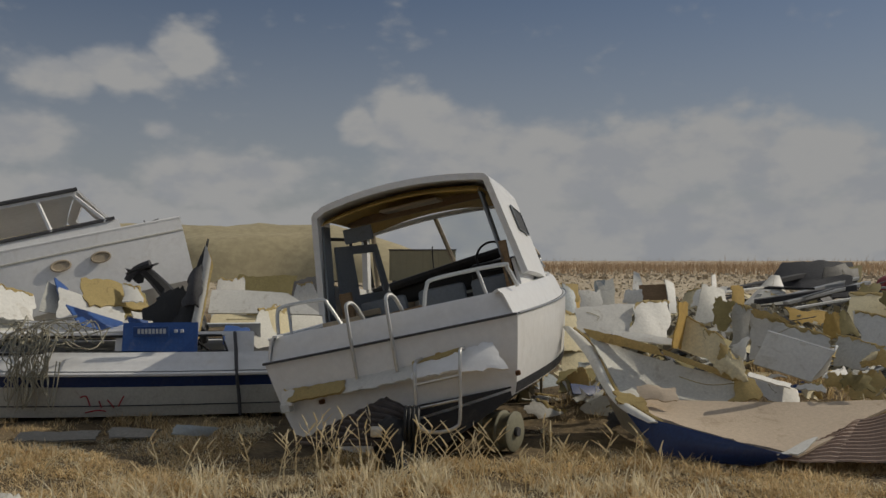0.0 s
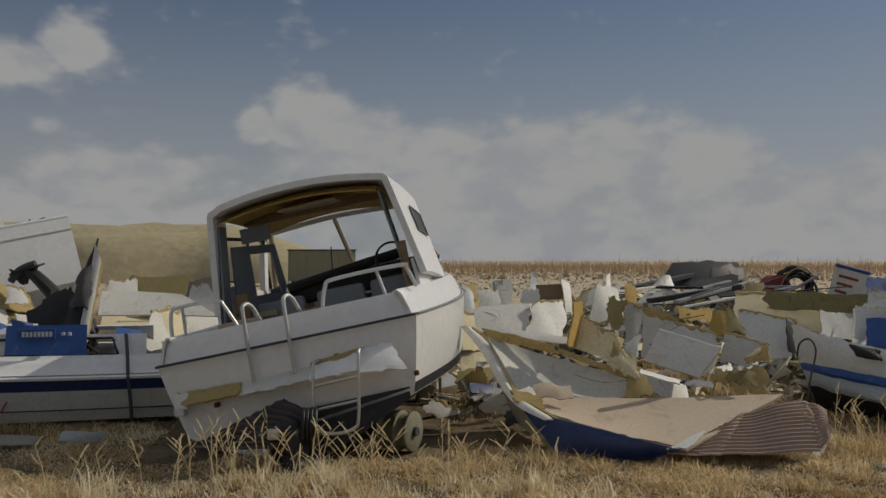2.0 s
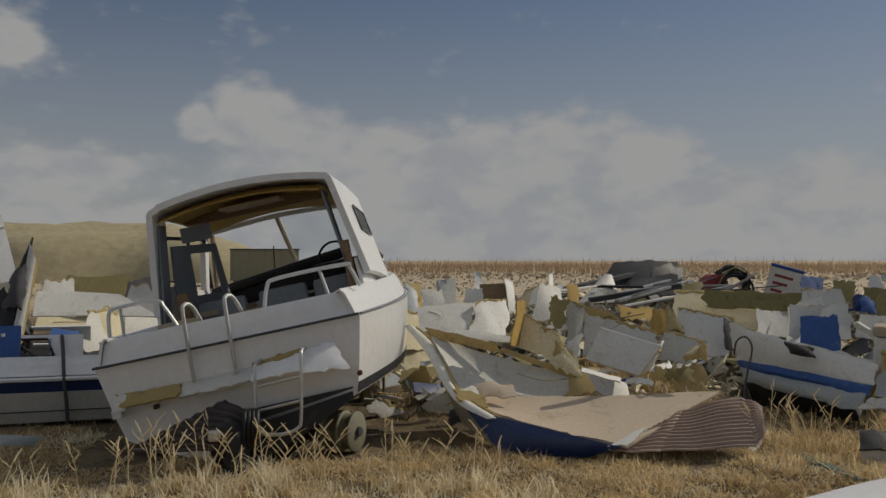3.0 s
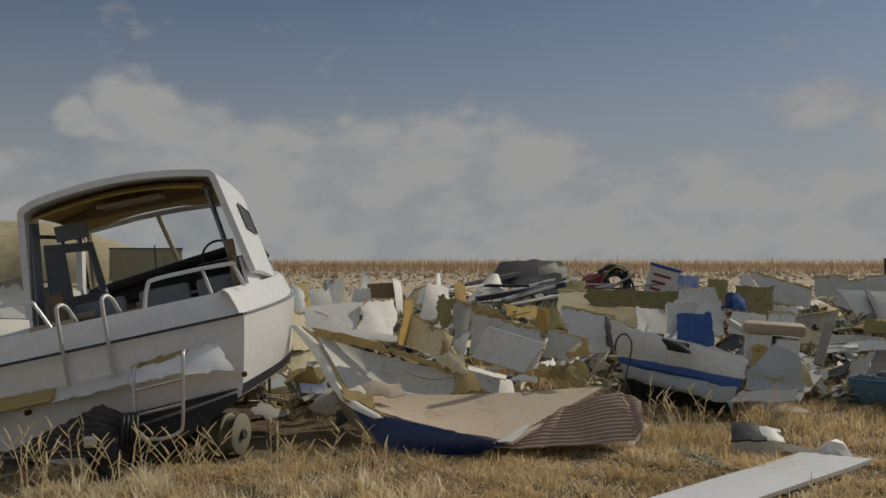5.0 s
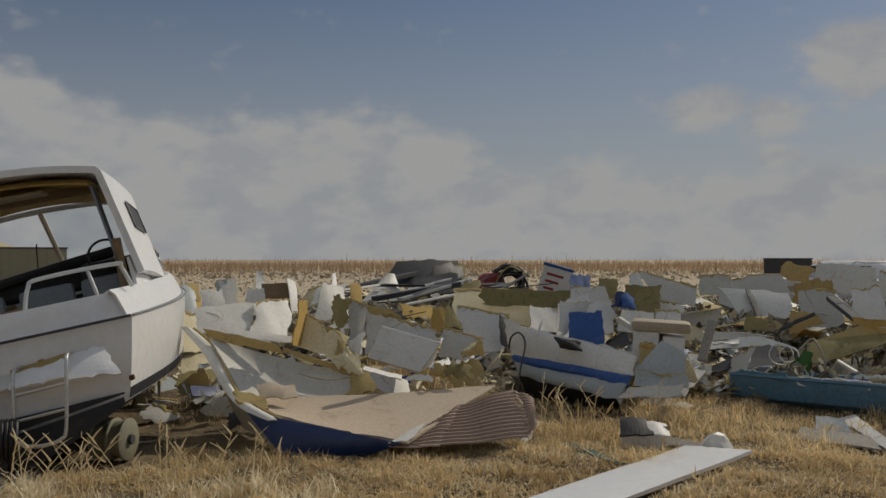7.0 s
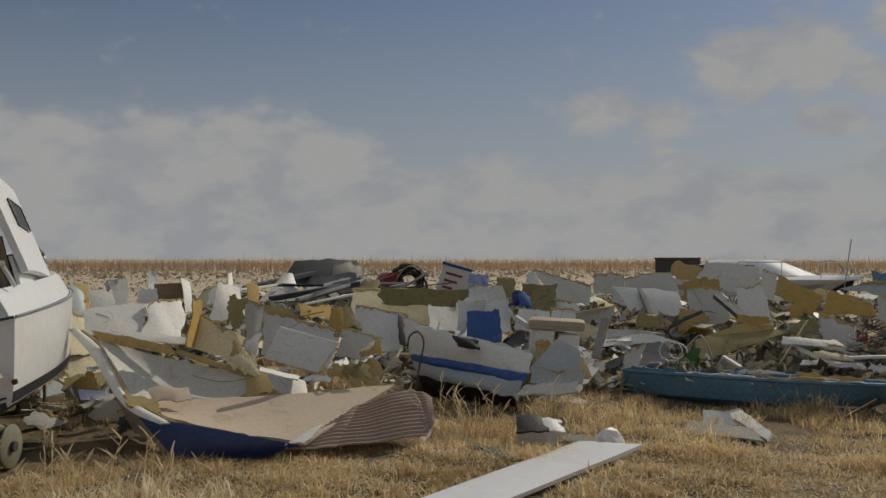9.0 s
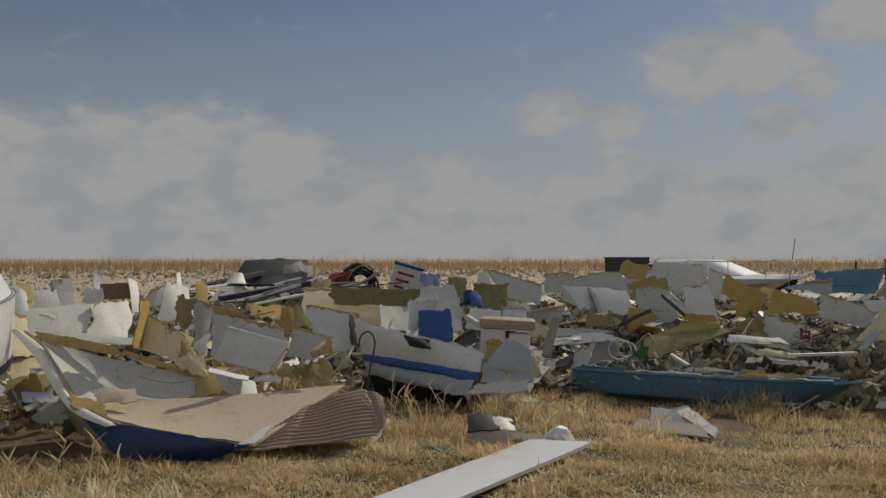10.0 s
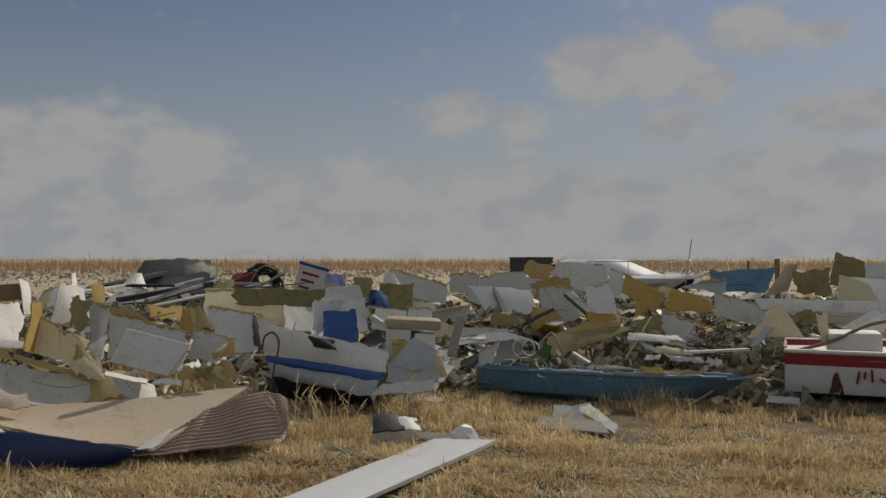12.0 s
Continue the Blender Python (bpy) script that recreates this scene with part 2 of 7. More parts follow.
def ground_material():
    m = bpy.data.materials.new("earth_and_dead_grass")
    m.use_nodes = True
    n = Nodes(m.node_tree)
    c = n.add("ShaderNodeTexCoord").outputs["Object"]
    big, mid, small = n.noise(c, 0.16, 6, 0.6), n.noise(c, 1.4, 8, 0.65), n.noise(c, 22, 6, 0.7)
    col = n.mix(n.ramp(small, 0.3, 0.7), (0.05, 0.037, 0.02), (0.20, 0.145, 0.078))
    col = n.mix(n.ramp(mid, 0.42, 0.66), col, (0.26, 0.19, 0.10))
    far = n.add("ShaderNodeSeparateXYZ")
    n.wire(c, far.inputs[0])
    dist = n.math("SQRT", n.math("ADD", n.math("MULTIPLY", far.outputs[0], far.outputs[0]), n.math("MULTIPLY", far.outputs[1], far.outputs[1])))
    peb = n.add("ShaderNodeTexVoronoi")
    peb.inputs["Scale"].default_value = 1.1
    n.wire(c, peb.inputs["Vector"])
    pebble = n.mix(n.ramp(peb.outputs["Distance"], 0.1, 0.7), (0.60, 0.51, 0.37), (0.42, 0.34, 0.23))
    col = n.mix(n.ramp(dist, 24, 40), col, pebble)
    col = n.mix(n.math("MULTIPLY", n.ramp(big, 0.4, 0.65), n.ramp(dist, 60, 140)), col, (0.42, 0.28, 0.15))
    b = n.add("ShaderNodeBsdfPrincipled")
    n.wire(col, b.inputs["Base Color"])
    b.inputs["Roughness"].default_value = 0.95
    bp = n.add("ShaderNodeBump")
    bp.inputs["Strength"].default_value, bp.inputs["Distance"].default_value = 0.7, 0.05
    n.wire(n.math("ADD", mid, small), bp.inputs["Height"])
    n.wire(bp.outputs[0], b.inputs["Normal"])
    o = n.add("ShaderNodeOutputMaterial")
    n.wire(b.outputs[0], o.inputs[0])
    return m


GROUND = ground_material()
SAND = material("bare_earth_bank", (0.42, 0.36, 0.22), 0.95, var=0.16, stain=(0.13, 0.105, 0.06), stain_amount=0.35, grain=1.6, blot=0.12, bump=0.6)


def glass_material():
    m = bpy.data.materials.new("dusty_window_glass")
    m.use_nodes = True
    n = Nodes(m.node_tree)
    t, g, s = n.add("ShaderNodeBsdfTransparent"), n.add("ShaderNodeBsdfGlossy"), n.add("ShaderNodeMixShader")
    t.inputs[0].default_value = (0.86, 0.90, 0.92, 1)
    g.inputs["Roughness"].default_value = 0.04
    s.inputs[0].default_value = 0.07
    n.wire(t.outputs[0], s.inputs[1])
    n.wire(g.outputs[0], s.inputs[2])
    o = n.add("ShaderNodeOutputMaterial")
    n.wire(s.outputs[0], o.inputs[0])
    return m


GLASS = glass_material()


# ---- makers ----
def part(name, bm, mat, parent=None, label="", smooth=False):
    """One mesh object from a bmesh, under a thing or a part."""
    bmesh.ops.recalc_face_normals(bm, faces=bm.faces)
    me = bpy.data.meshes.new(name)
    bm.to_mesh(me)
    bm.free()
    me.materials.append(mat)
    if smooth:
        me.polygons.foreach_set("use_smooth", [True] * len(me.polygons))
        me.set_sharp_from_angle(angle=radians(38))
    ob = new(name, me)
    if parent:
        ob.parent = parent
    if label:
        tagged(ob, label)
    return ob


def thing(name, label, category, m=None, group="", kind=""):
    e = tagged(new(name), label, category, group, kind)
    e.empty_display_size = 0.2
    if m is not None:
        e.matrix_world = m
    return e


def box(bm, x0, x1, y0, y1, z0, z1, bevel=0.0, m=None):
    r = bmesh.ops.create_cube(bm, size=1)
    vs = r["verts"]
    for v in vs:
        v.co = Vector(((x0 + x1) / 2 + v.co.x * (x1 - x0), (y0 + y1) / 2 + v.co.y * (y1 - y0), (z0 + z1) / 2 + v.co.z * (z1 - z0)))
        if m is not None:
            v.co = m @ v.co
    if bevel:
        es = list({e for v in vs for e in v.link_edges})
        bmesh.ops.bevel(bm, geom=es, offset=bevel, segments=2, affect="EDGES", profile=0.6)
    return bm


def boxed(*a, **k):
    return box(bmesh.new(), *a, **k)


def spline(pts, steps=6):
    pts = [Vector(p) for p in pts]
    if len(pts) < 3 or steps < 2:
        return pts
    out_ = []
    for i in range(len(pts) - 1):
        p0, p1, p2, p3 = pts[max(i - 1, 0)], pts[i], pts[i + 1], pts[min(i + 2, len(pts) - 1)]
        for k in range(steps):
            t = k / steps
            out_.append(0.5 * ((2 * p1) + (p2 - p0) * t + (2 * p0 - 5 * p1 + 4 * p2 - p3) * t * t + (3 * p1 - p0 - 3 * p2 + p3) * t ** 3))
    return out_ + [pts[-1]]


def tube(pts, r, sides=8, steps=5, bm=None, taper=1.0):
    bm = bm or bmesh.new()
    pts = spline(pts, steps)
    rings, up = [], Vector((0.3, 0.2, 1)).normalized()
    for i, p in enumerate(pts):
        d = (pts[min(i + 1, len(pts) - 1)] - pts[max(i - 1, 0)]).normalized()
        a = d.cross(up)
        if a.length < 0.05:
            a = d.cross(Vector((1, 0, 0)))
        a.normalize()
        up = a.cross(d).normalized()
        rr = r * (1 + (taper - 1) * i / max(1, len(pts) - 1))
        rings.append([bm.verts.new(p + rr * (math.cos(k * math.tau / sides) * a + math.sin(k * math.tau / sides) * up)) for k in range(sides)])
    for q, s in zip(rings, rings[1:]):
        for k in range(sides):
            bm.faces.new((q[k], q[(k + 1) % sides], s[(k + 1) % sides], s[k]))
    bm.faces.new(rings[0][::-1])
    bm.faces.new(rings[-1])
    return bm


def grid(fn, nu, nv, thick=0.0, bm=None, keep=None):
    """A sheet from fn(u, v) with u, v in 0..1; thick gives it a body. keep(i, j) drops cells."""
    bm = bm or bmesh.new()
    vs = [[bm.verts.new(fn(i / nu, j / nv)) for j in range(nv + 1)] for i in range(nu + 1)]
    fs = []
    for i in range(nu):
        for j in range(nv):
            if keep is None or keep(i, j):
                fs.append(bm.faces.new((vs[i][j], vs[i + 1][j], vs[i + 1][j + 1], vs[i][j + 1])))
    loose = [v for row in vs for v in row if not v.link_faces]
    for v in loose:
        bm.verts.remove(v)
    if thick:
        bmesh.ops.recalc_face_normals(bm, faces=fs)
        bm.normal_update()
        used = {v for f in fs for v in f.verts}
        under = {v: bm.verts.new(v.co - v.normal * thick) for v in used}
        rims = [(e.verts[0], e.verts[1]) for e in {e for f in fs for e in f.edges} if len(e.link_faces) == 1]
        for f in fs:
            bm.faces.new([under[v] for v in reversed(f.verts)])
        for p_, q_ in rims:
            bm.faces.new((p_, q_, under[q_], under[p_]))
    return bm


def wobble(k, seed):
    """A smooth random value in -1..1."""
    return noise.noise(Vector((k * 1.0, seed * 7.31, seed * 3.7 + 0.4))) * 1.6


def splinter(k, seed, n):
    """A random broken line over k in 0..1 with about n uneven stretches, in -1..1; some stretches run straight."""
    def val(i):
        h = math.sin((i + 1) * 127.1 + seed * 311.7) * 43758.5453
        f = 2 * (h - math.floor(h)) - 1
        return f * abs(f) ** 0.6
    k = min(max(k, 0.0), 0.9999)
    x = n * (k + 0.10 * math.sin(k * 7.0 + seed) + 0.05 * math.sin(k * 17.0 + 2.3 * seed)) + 40
    i = int(x)
    return val(i) + (val(i + 1) - val(i)) * min(1.0, (x - i) * 1.6)


def ragged(corners, bulge, jag, seed, nu=10, nv=7, thick=0.012):
    """A torn sheet between four corners (bottom left, bottom right, top right, top left), bowed by bulge, its edges ragged by jag (metres)."""
    a, b, c, d = [Vector(p) for p in corners]
    normal = (b - a).cross(d - a).normalized()
    lu, lv = max((b - a).length, 0.05), max((d - a).length, 0.05)

    def at(u, v):
        uu = u + (0.6 * jag / lu) * (1.5 * splinter(v, seed, 4) + 0.7 * splinter(v, seed + 1, nv)) * (abs(2 * u - 1) ** 9)
        vv = v + (0.6 * jag / lv) * (1.7 * splinter(u, seed + 2, 5) + 0.8 * splinter(u, seed + 3, nu)) * (abs(2 * v - 1) ** 9)
        p = (a * (1 - uu) + b * uu) * (1 - vv) + (d * (1 - uu) + c * uu) * vv
        return p + normal * (bulge * (1 - (2 * u - 1) ** 2) * (1 - 0.6 * (2 * v - 1) ** 2) + 0.010 * min(lu, lv) * wobble(u * 2.2 + v * 1.3, seed + 5))

    return grid(at, nu, nv, thick)


# ---- ground, bank, distance ----
def ground_z(x, y):
    r = math.hypot(x, y)
    a = math.degrees(math.atan2(x, y))
    edge = max(0.0, min(1.0, (a - 5) / 8.0)) * max(0.0, min(1.0, (100 - a) / 15.0)) * max(0.0, min(1.0, (34 - r) / 12.0))
    pile = edge * (0.30 * max(0.0, min(1.0, (r - 10.5) / 2.5)) + 0.32 * max(0.0, min(1.0, (r - 12.5) / 2.5)))
    behind_bow = 0.45 * max(0.0, 1 - ((x - 3.0) / 1.9) ** 2 - ((y - 10.1) / 1.25) ** 2)
    near = max(0.0, 1 - r / 60)
    return max(pile, behind_bow) + near * (0.05 * wobble(x * 0.7, 3 + 0.1 * y) * min(1, r / 5) + 0.02 * wobble(x * 2.3 + y * 1.9, 8))


rings = [0.0, 2.0, 3.5, 4.5] + [5 + 0.35 * i for i in range(20)] + [12.5 + 1.2 * i for i in range(20)] + [38, 45, 55, 70, 100, 160, 300, 600, 1200, 2500, 4500]
bm = bmesh.new()
rows_ = []
for r in rings:
    rows_.append([bm.verts.new((r * math.sin(k * math.tau / 150), r * math.cos(k * math.tau / 150), ground_z(r * math.sin(k * math.tau / 150), r * math.cos(k * math.tau / 150)))) for k in range(150)] if r else [bm.verts.new((0, 0, 0))])
for q, s in zip(rows_, rows_[1:]):
    for k in range(150):
        bm.faces.new((q[k], q[(k + 1) % 150], s[(k + 1) % 150], s[k]) if len(q) > 1 else (q[0], s[(k + 1) % 150], s[k]))
ground = part("ground", bm, GROUND, smooth=True)
tagged(ground, "flat earth with dead grass and pale gravel", "ground", kind="structure")


def bank_at(u, v):
    x = -75 + 78 * u
    rise = min(1, max(0, (1 - u) / 0.16)) ** 0.7
    z = 4.6 * rise * (1 - (2 * v - 1) ** 4) ** 0.8 + rise * (0.35 * wobble(x * 0.13, 2 + v) + 0.12 * wobble(x * 0.6, 5 + v * 4))
    return Vector((x, 70 + 26 * v + 2.5 * wobble(x * 0.1, 9), max(z, -0.3) - 0.05))


bank = part("earth_bank", grid(bank_at, 90, 26), SAND, smooth=True)
tagged(bank, "long bare bank of yellowish earth behind the boats", "bank", kind="structure")


# ---- boats ----
def hull_form(length, stern, beam, depth, chine, sheer=0.15, fore=0.35, flare=0.86, full=2.2):
    """P(s, v, side): a hull's skin from stern (s 0) to bow (s 1) and keel (v 0) over chine (v 0.3) to gunwale (v 1)."""
    def p(s, v, side):
        if s < fore:
            half = stern + (beam - stern) * math.sin(s / fore * math.pi / 2)
        else:
            half = beam * max(0.0, 1 - ((s - fore) / (1 - fore)) ** full)
        bow = max(0.0, (s - 0.55) / 0.45)
        keel = depth * 0.85 * bow ** 2.6
        top = depth + sheer * s * s
        mid = keel + (chine + 0.25 * depth * bow ** 2 - keel * 0.3) * (1 - 0.25 * bow)
        lower = half * (flare - 0.35 * bow * flare)
        if v <= 0.3:
            k = v / 0.3
            x, z = lower * k, keel + (mid - keel) * k ** 1.25
        else:
            k = (v - 0.3) / 0.7
            x, z = lower + (half - lower) * k ** 0.8, mid + (top - mid) * k
        y = length * s - 0.35 * bow * (1 - v) * length * 0.16
        return Vector((side * x, y, z))
    return p


def strip(p, v0, v1, side, s0=0.0, s1=1.0, n=26, m=5, thick=0.012, out_=0.0, bm=None, tear=0.0, seed=1):
    def at(u, w):
        s = s0 + (s1 - s0) * u
        v = v0 + (v1 - v0) * w
        if tear and w == 1:
            v += tear * (wobble(u * 9, seed) + 0.6 * wobble(u * 33, seed + 2))
        q = p(min(max(s, 0), 1), min(v, 1.3), side)
        return q + Vector((side * out_, 0, 0))
    return grid(at, n, m, thick, bm)


# the cabin cruiser, heeled to port with its stern to the viewer
C = hull_form(6.2, 1.09, 1.30, 1.0, 0.38, sheer=0.28, fore=0.30, flare=0.86)
cruiser = thing("cabin_cruiser", "white cabin cruiser with torn stern, heeled over on dry grass", "boat", pose(-0.25, 7.72, -0.02, 0, -12, -12))
for sd in (-1, 1):
    part("hull_bottom", strip(C, 0.0, 0.30, sd, thick=0.02), BLACKP, cruiser, "black bottom paint", smooth=True)
    part("hull_side", strip(C, 0.30, 1.0, sd, thick=0.02, m=9), GEL, cruiser, smooth=True)
    part("boot_stripe", strip(C, 0.31, 0.40, sd, thick=0.004, out_=sd * 0.0 + 0.006 * 1, m=2), BLACKP, cruiser, "black waterline stripe", smooth=True)
    part("rub_rail", tube([C(s / 14, 1.0, sd) + Vector((sd * 0.010, 0, 0)) for s in range(15)], 0.010, 6, 2), CUSHION, cruiser, "dark rubbing strake", smooth=True)

    def coam(u, v, sd=sd):
        g = C(u * 0.98, 1.0, sd)
        inn = 0.05 + 0.10 * v
        g2 = Vector((sd * max(abs(g.x) - inn, 0.0), g.y, g.z + 0.19 * min(1, v * 1.6) + 0.015 * math.sin(v * 3.1)))
        return g2
    part("coaming", grid(coam, 26, 4, 0.02), GEL, cruiser, smooth=True)

    def sidedeck(u, v, sd=sd):
        g = C(0.02 + u * 0.56, 1.0, sd)
        return Vector((sd * (abs(g.x) - 0.15 - 0.17 * v), g.y, g.z + 0.20))
    part("side_deck", grid(sidedeck, 16, 2, 0.02), GEL, cruiser, smooth=True)

    def inner(u, v, sd=sd):
        g = C(0.02 + u * 0.56, 1.0, sd)
        return Vector((sd * (abs(g.x) - 0.33), g.y, 0.42 + (g.z + 0.19 - 0.42) * v))
    part("cockpit_side", grid(inner, 16, 3, 0.015), WHITE, cruiser, smooth=True)


def transom_at(u, v):
    sd = 2 * u - 1
    q = C(0.0, v, 1)
    return Vector((q.x * sd, -0.10 * (1 - sd * sd) * (0.4 + 0.6 * v) + 0.0, q.z if abs(sd) > 0.999 or v > 0.31 else C(0, 0.3 * min(1, v / 0.3) if v < 0.3 else v, 1).z))


def transom_low(u, v):
    sd = 2 * u - 1
    edge = C(0.0, 0.3, 1)
    bottom = C(0, 0.3 * abs(sd), 1).z
    return Vector((edge.x * sd, -0.05 * (1 - sd * sd), bottom + (edge.z + 0.05 - bottom) * v))


part("transom", grid(lambda u, v: transom_at(u, 0.3 + 0.7 * v), 20, 10, 0.03), GEL, cruiser, smooth=True)
part("lower_transom", grid(transom_low, 20, 4, 0.03), GEL, cruiser, smooth=True)
part("transom_stripe", grid(lambda u, v: transom_low(0.555 + 0.44 * u, 0.74 + 0.24 * v) + Vector((0, -0.05, 0.02)), 12, 2, 0.004), BLACKP, cruiser, "black band low on the transom")
part("transom_bottom_paint", grid(lambda u, v: transom_low(0.44 + 0.55 * u, 0.0 + 0.735 * v) + Vector((0, -0.05, 0)), 12, 3, 0.004), BLACKP, cruiser)
part("rub_rail", tube([transom_at(u / 10, 1.0) + Vector((0, -0.035, 0)) for u in range(11)], 0.011, 6, 2), DARKGREY, cruiser, "dark rubbing strake", smooth=True)


def stern_coam(u, v):
    q = transom_at(u, 1.0)
    return q + Vector((-(2 * u - 1) * (0.05 + 0.10 * v), 0.015 + 0.07 * v, 0.19 * min(1, v * 1.6) + 0.015 * math.sin(v * 3.1)))


part("coaming", grid(stern_coam, 20, 4, 0.02), GEL, cruiser, smooth=True)
part("stern_deck", grid(lambda u, v: Vector(((2 * u - 1) * 0.93, -0.03 * (1 - (2 * u - 1) ** 2) + 0.08 + 0.25 * v, 1.20)), 12, 3, 0.02), GEL, cruiser, smooth=True)
part("stern_locker", boxed(-0.93, 0.93, 0.31, 0.35, 0.42, 1.19, 0.01), WHITE, cruiser)
part("cockpit_floor", boxed(-0.95, 0.95, 0.05, 3.5, 0.38, 0.42), WHITE, cruiser)
# broken edge of the bathing platform across the transom
part("torn_platform", ragged([(-0.90, -0.13, 0.66), (-0.40, -0.24, 0.67), (-0.40, -0.10, 0.75), (-0.95, -0.06, 0.76)], 0.01, 0.025, 11, 18, 5, 0.02), FIBRE, cruiser, "torn brown platform core")
part("torn_platform", ragged([(-0.96, -0.12, 0.60), (-0.86, -0.14, 0.63), (-0.84, -0.10, 0.75), (-0.97, -0.06, 0.76)], 0.005, 0.015, 15, 6, 6, 0.02), WHITE, cruiser)
part("torn_platform", ragged([(-0.40, -0.22, 0.645), (0.20, -0.25, 0.67), (0.21, -0.08, 0.765), (-0.40, -0.08, 0.745)], 0.01, 0.02, 12, 18, 6, 0.02), WHITE, cruiser, "white platform edge")
part("torn_platform", ragged([(0.19, -0.26, 0.665), (0.61, -0.27, 0.67), (0.62, -0.10, 0.80), (0.21, -0.10, 0.77)], 0.015, 0.015, 13, 14, 6, 0.02), GEL, cruiser)
part("torn_platform", ragged([(0.58, -0.28, 0.66), (0.96, -0.26, 0.60), (0.86, -0.08, 0.81), (0.62, -0.10, 0.82)], 0.02, 0.02, 14, 10, 6, 0.02), GEL, cruiser)
part("torn_core", ragged([(0.20, -0.12, 0.775), (0.60, -0.12, 0.80), (0.60, -0.06, 0.83), (0.20, -0.06, 0.80)], 0.0, 0.02, 16, 16, 3, 0.02), FIBRE, cruiser, "splintered brown core")
part("platform_bracket", boxed(-0.97, -0.89, -0.14, -0.04, 0.58, 0.65, 0.01), WHITE, cruiser)
part("drain_bolt", boxed(-0.65, -0.61, -0.10, -0.02, 0.59, 0.63, 0.012), RUST, cruiser, "rusty bolt")
part("drain_bolt", boxed(0.98, 1.02, -0.05, 0.0, 0.52, 0.56, 0.012), RUST, cruiser, "rusty bolt")
# ladder and rails of bent stainless tube
ladder = part("ladder", tube([(0.27, -0.10, 0.80), (0.265, -0.26, 0.79), (0.255, -0.32, 0.72), (0.20, -0.33, 0.36), (0.24, -0.34, 0.27), (0.36, -0.34, 0.235), (0.49, -0.34, 0.25), (0.54, -0.33, 0.33), (0.62, -0.31, 0.74), (0.63, -0.26, 0.82), (0.63, -0.10, 0.82)], 0.014, 8, 5), STEEL, cruiser, "bent chrome boarding ladder", smooth=True)
for xa, xb, z in ((0.245, 0.60, 0.62), (0.22, 0.56, 0.44)):
    part("rung", tube([(xa, -0.32, z), (xb, -0.32, z + 0.01)], 0.011, 8, 1), STEEL, ladder, smooth=True)
for x in (-0.27, 0.07):
    part("stern_rail", tube([(x, -0.14, 0.74), (x + 0.01, -0.15, 1.0), (x + 0.02, -0.14, 1.29), (x + 0.03, -0.12, 1.345), (x + 0.05, -0.06, 1.35), (x + 0.07, 0.0, 1.30), (x + 0.09, 0.06, 1.19)], 0.016, 8, 5), STEEL, cruiser, "bent stainless stern rail", smooth=True)
part("grab_rail", tube([(0.31, 0.20, 1.20), (0.36, 0.22, 1.36), (0.45, 0.24, 1.41), (1.00, 0.26, 1.41), (1.05, 0.27, 1.37), (1.10, 0.28, 1.21)], 0.017, 8, 5), STEEL, cruiser, smooth=True)
part("grab_rail_post", tube([(0.80, 0.25, 1.41), (0.84, 0.22, 1.20)], 0.014, 8, 1), STEEL, cruiser, smooth=True)
part("side_rail", tube([(-1.04, 0.30, 1.20), (-1.02, 0.32, 1.40), (-0.95, 0.34, 1.45), (-0.62, 0.36, 1.44), (-0.56, 0.36, 1.38), (-0.48, 0.36, 1.20)], 0.016, 8, 5), STEEL, cruiser, smooth=True)
part("side_rail_post", tube([(-0.92, 0.34, 1.44), (-0.92, 0.30, 1.20)], 0.013, 8, 1), STEEL, cruiser, smooth=True)
for k, s in enumerate((0.62, 0.655, 0.69)):
    q = C(s, 1.0, 1)
    part("bow_rail_post", tube([q + Vector((-0.10, 0, 0.18)), q + Vector((-0.12, 0, 0.42 + 0.02 * k)), q + Vector((-0.15, 0.06, 0.48))], 0.010, 6, 3), STEEL, cruiser, smooth=True)
part("bow_rail", tube([C(s, 1.0, 1) + Vector((-0.13, 0.03, 0.46 - 1.5 * abs(s - 0.68))) for s in (0.56, 0.62, 0.69, 0.78)], 0.009, 6, 3), STEEL, cruiser, smooth=True)


# cabin: hard top with an open back
def hard_top(u, v):
    """across (u) and along (v): crowned roof with rounded shoulders running down into the side pillars."""
    a = (u - 0.5) * 2
    k = abs(a)
    y = 1.22 + v * 1.75
    if k < 0.70:
        x = a / 0.70 * 0.80 + 0.04
        z = 2.40 - 0.09 * (x / 0.84) ** 2
    else:
        w = (k - 0.70) / 0.30
        ang = min(1, w / 0.25) * 1.25
        drop = max(0, w - 0.25) / 0.75
        x = math.copysign(0.80 + 0.09 * math.sin(ang) + 0.16 * drop, a) + 0.04
        z = 2.31 - 0.09 * (1 - math.cos(ang)) - 0.92 * drop
        y += drop * (0.10 - 0.1 * v)
    return Vector((x, y - 0.10 * (1 - a * a) * (1 - v) - 0.10 * v * k, z - 0.10 * v * v))


top = part("hard_top", grid(hard_top, 60, 14, 0.06, keep=lambda i, j: not (1 < i < 8 and 3 <= j <= 12)), GEL, cruiser, smooth=True)
part("headliner", grid(lambda u, v: Vector(((2 * u - 1) * 0.78, 1.24 + 1.6 * v, 2.31 - 0.09 * (2 * u - 1) ** 2 - 0.10 * v * v - 0.05 * (v < 0.02))), 20, 12, 0.012), OCHRE, top, "ochre foam lining", smooth=True)
part("headliner_rib", boxed(-0.74, 0.74, 1.95, 2.02, 2.16, 2.24, 0.01), WOOD, top)
part("roof_hatch_frame", boxed(-0.28, 0.32, 1.60, 1.90, 2.20, 2.23, 0.01), BEIGE, top)
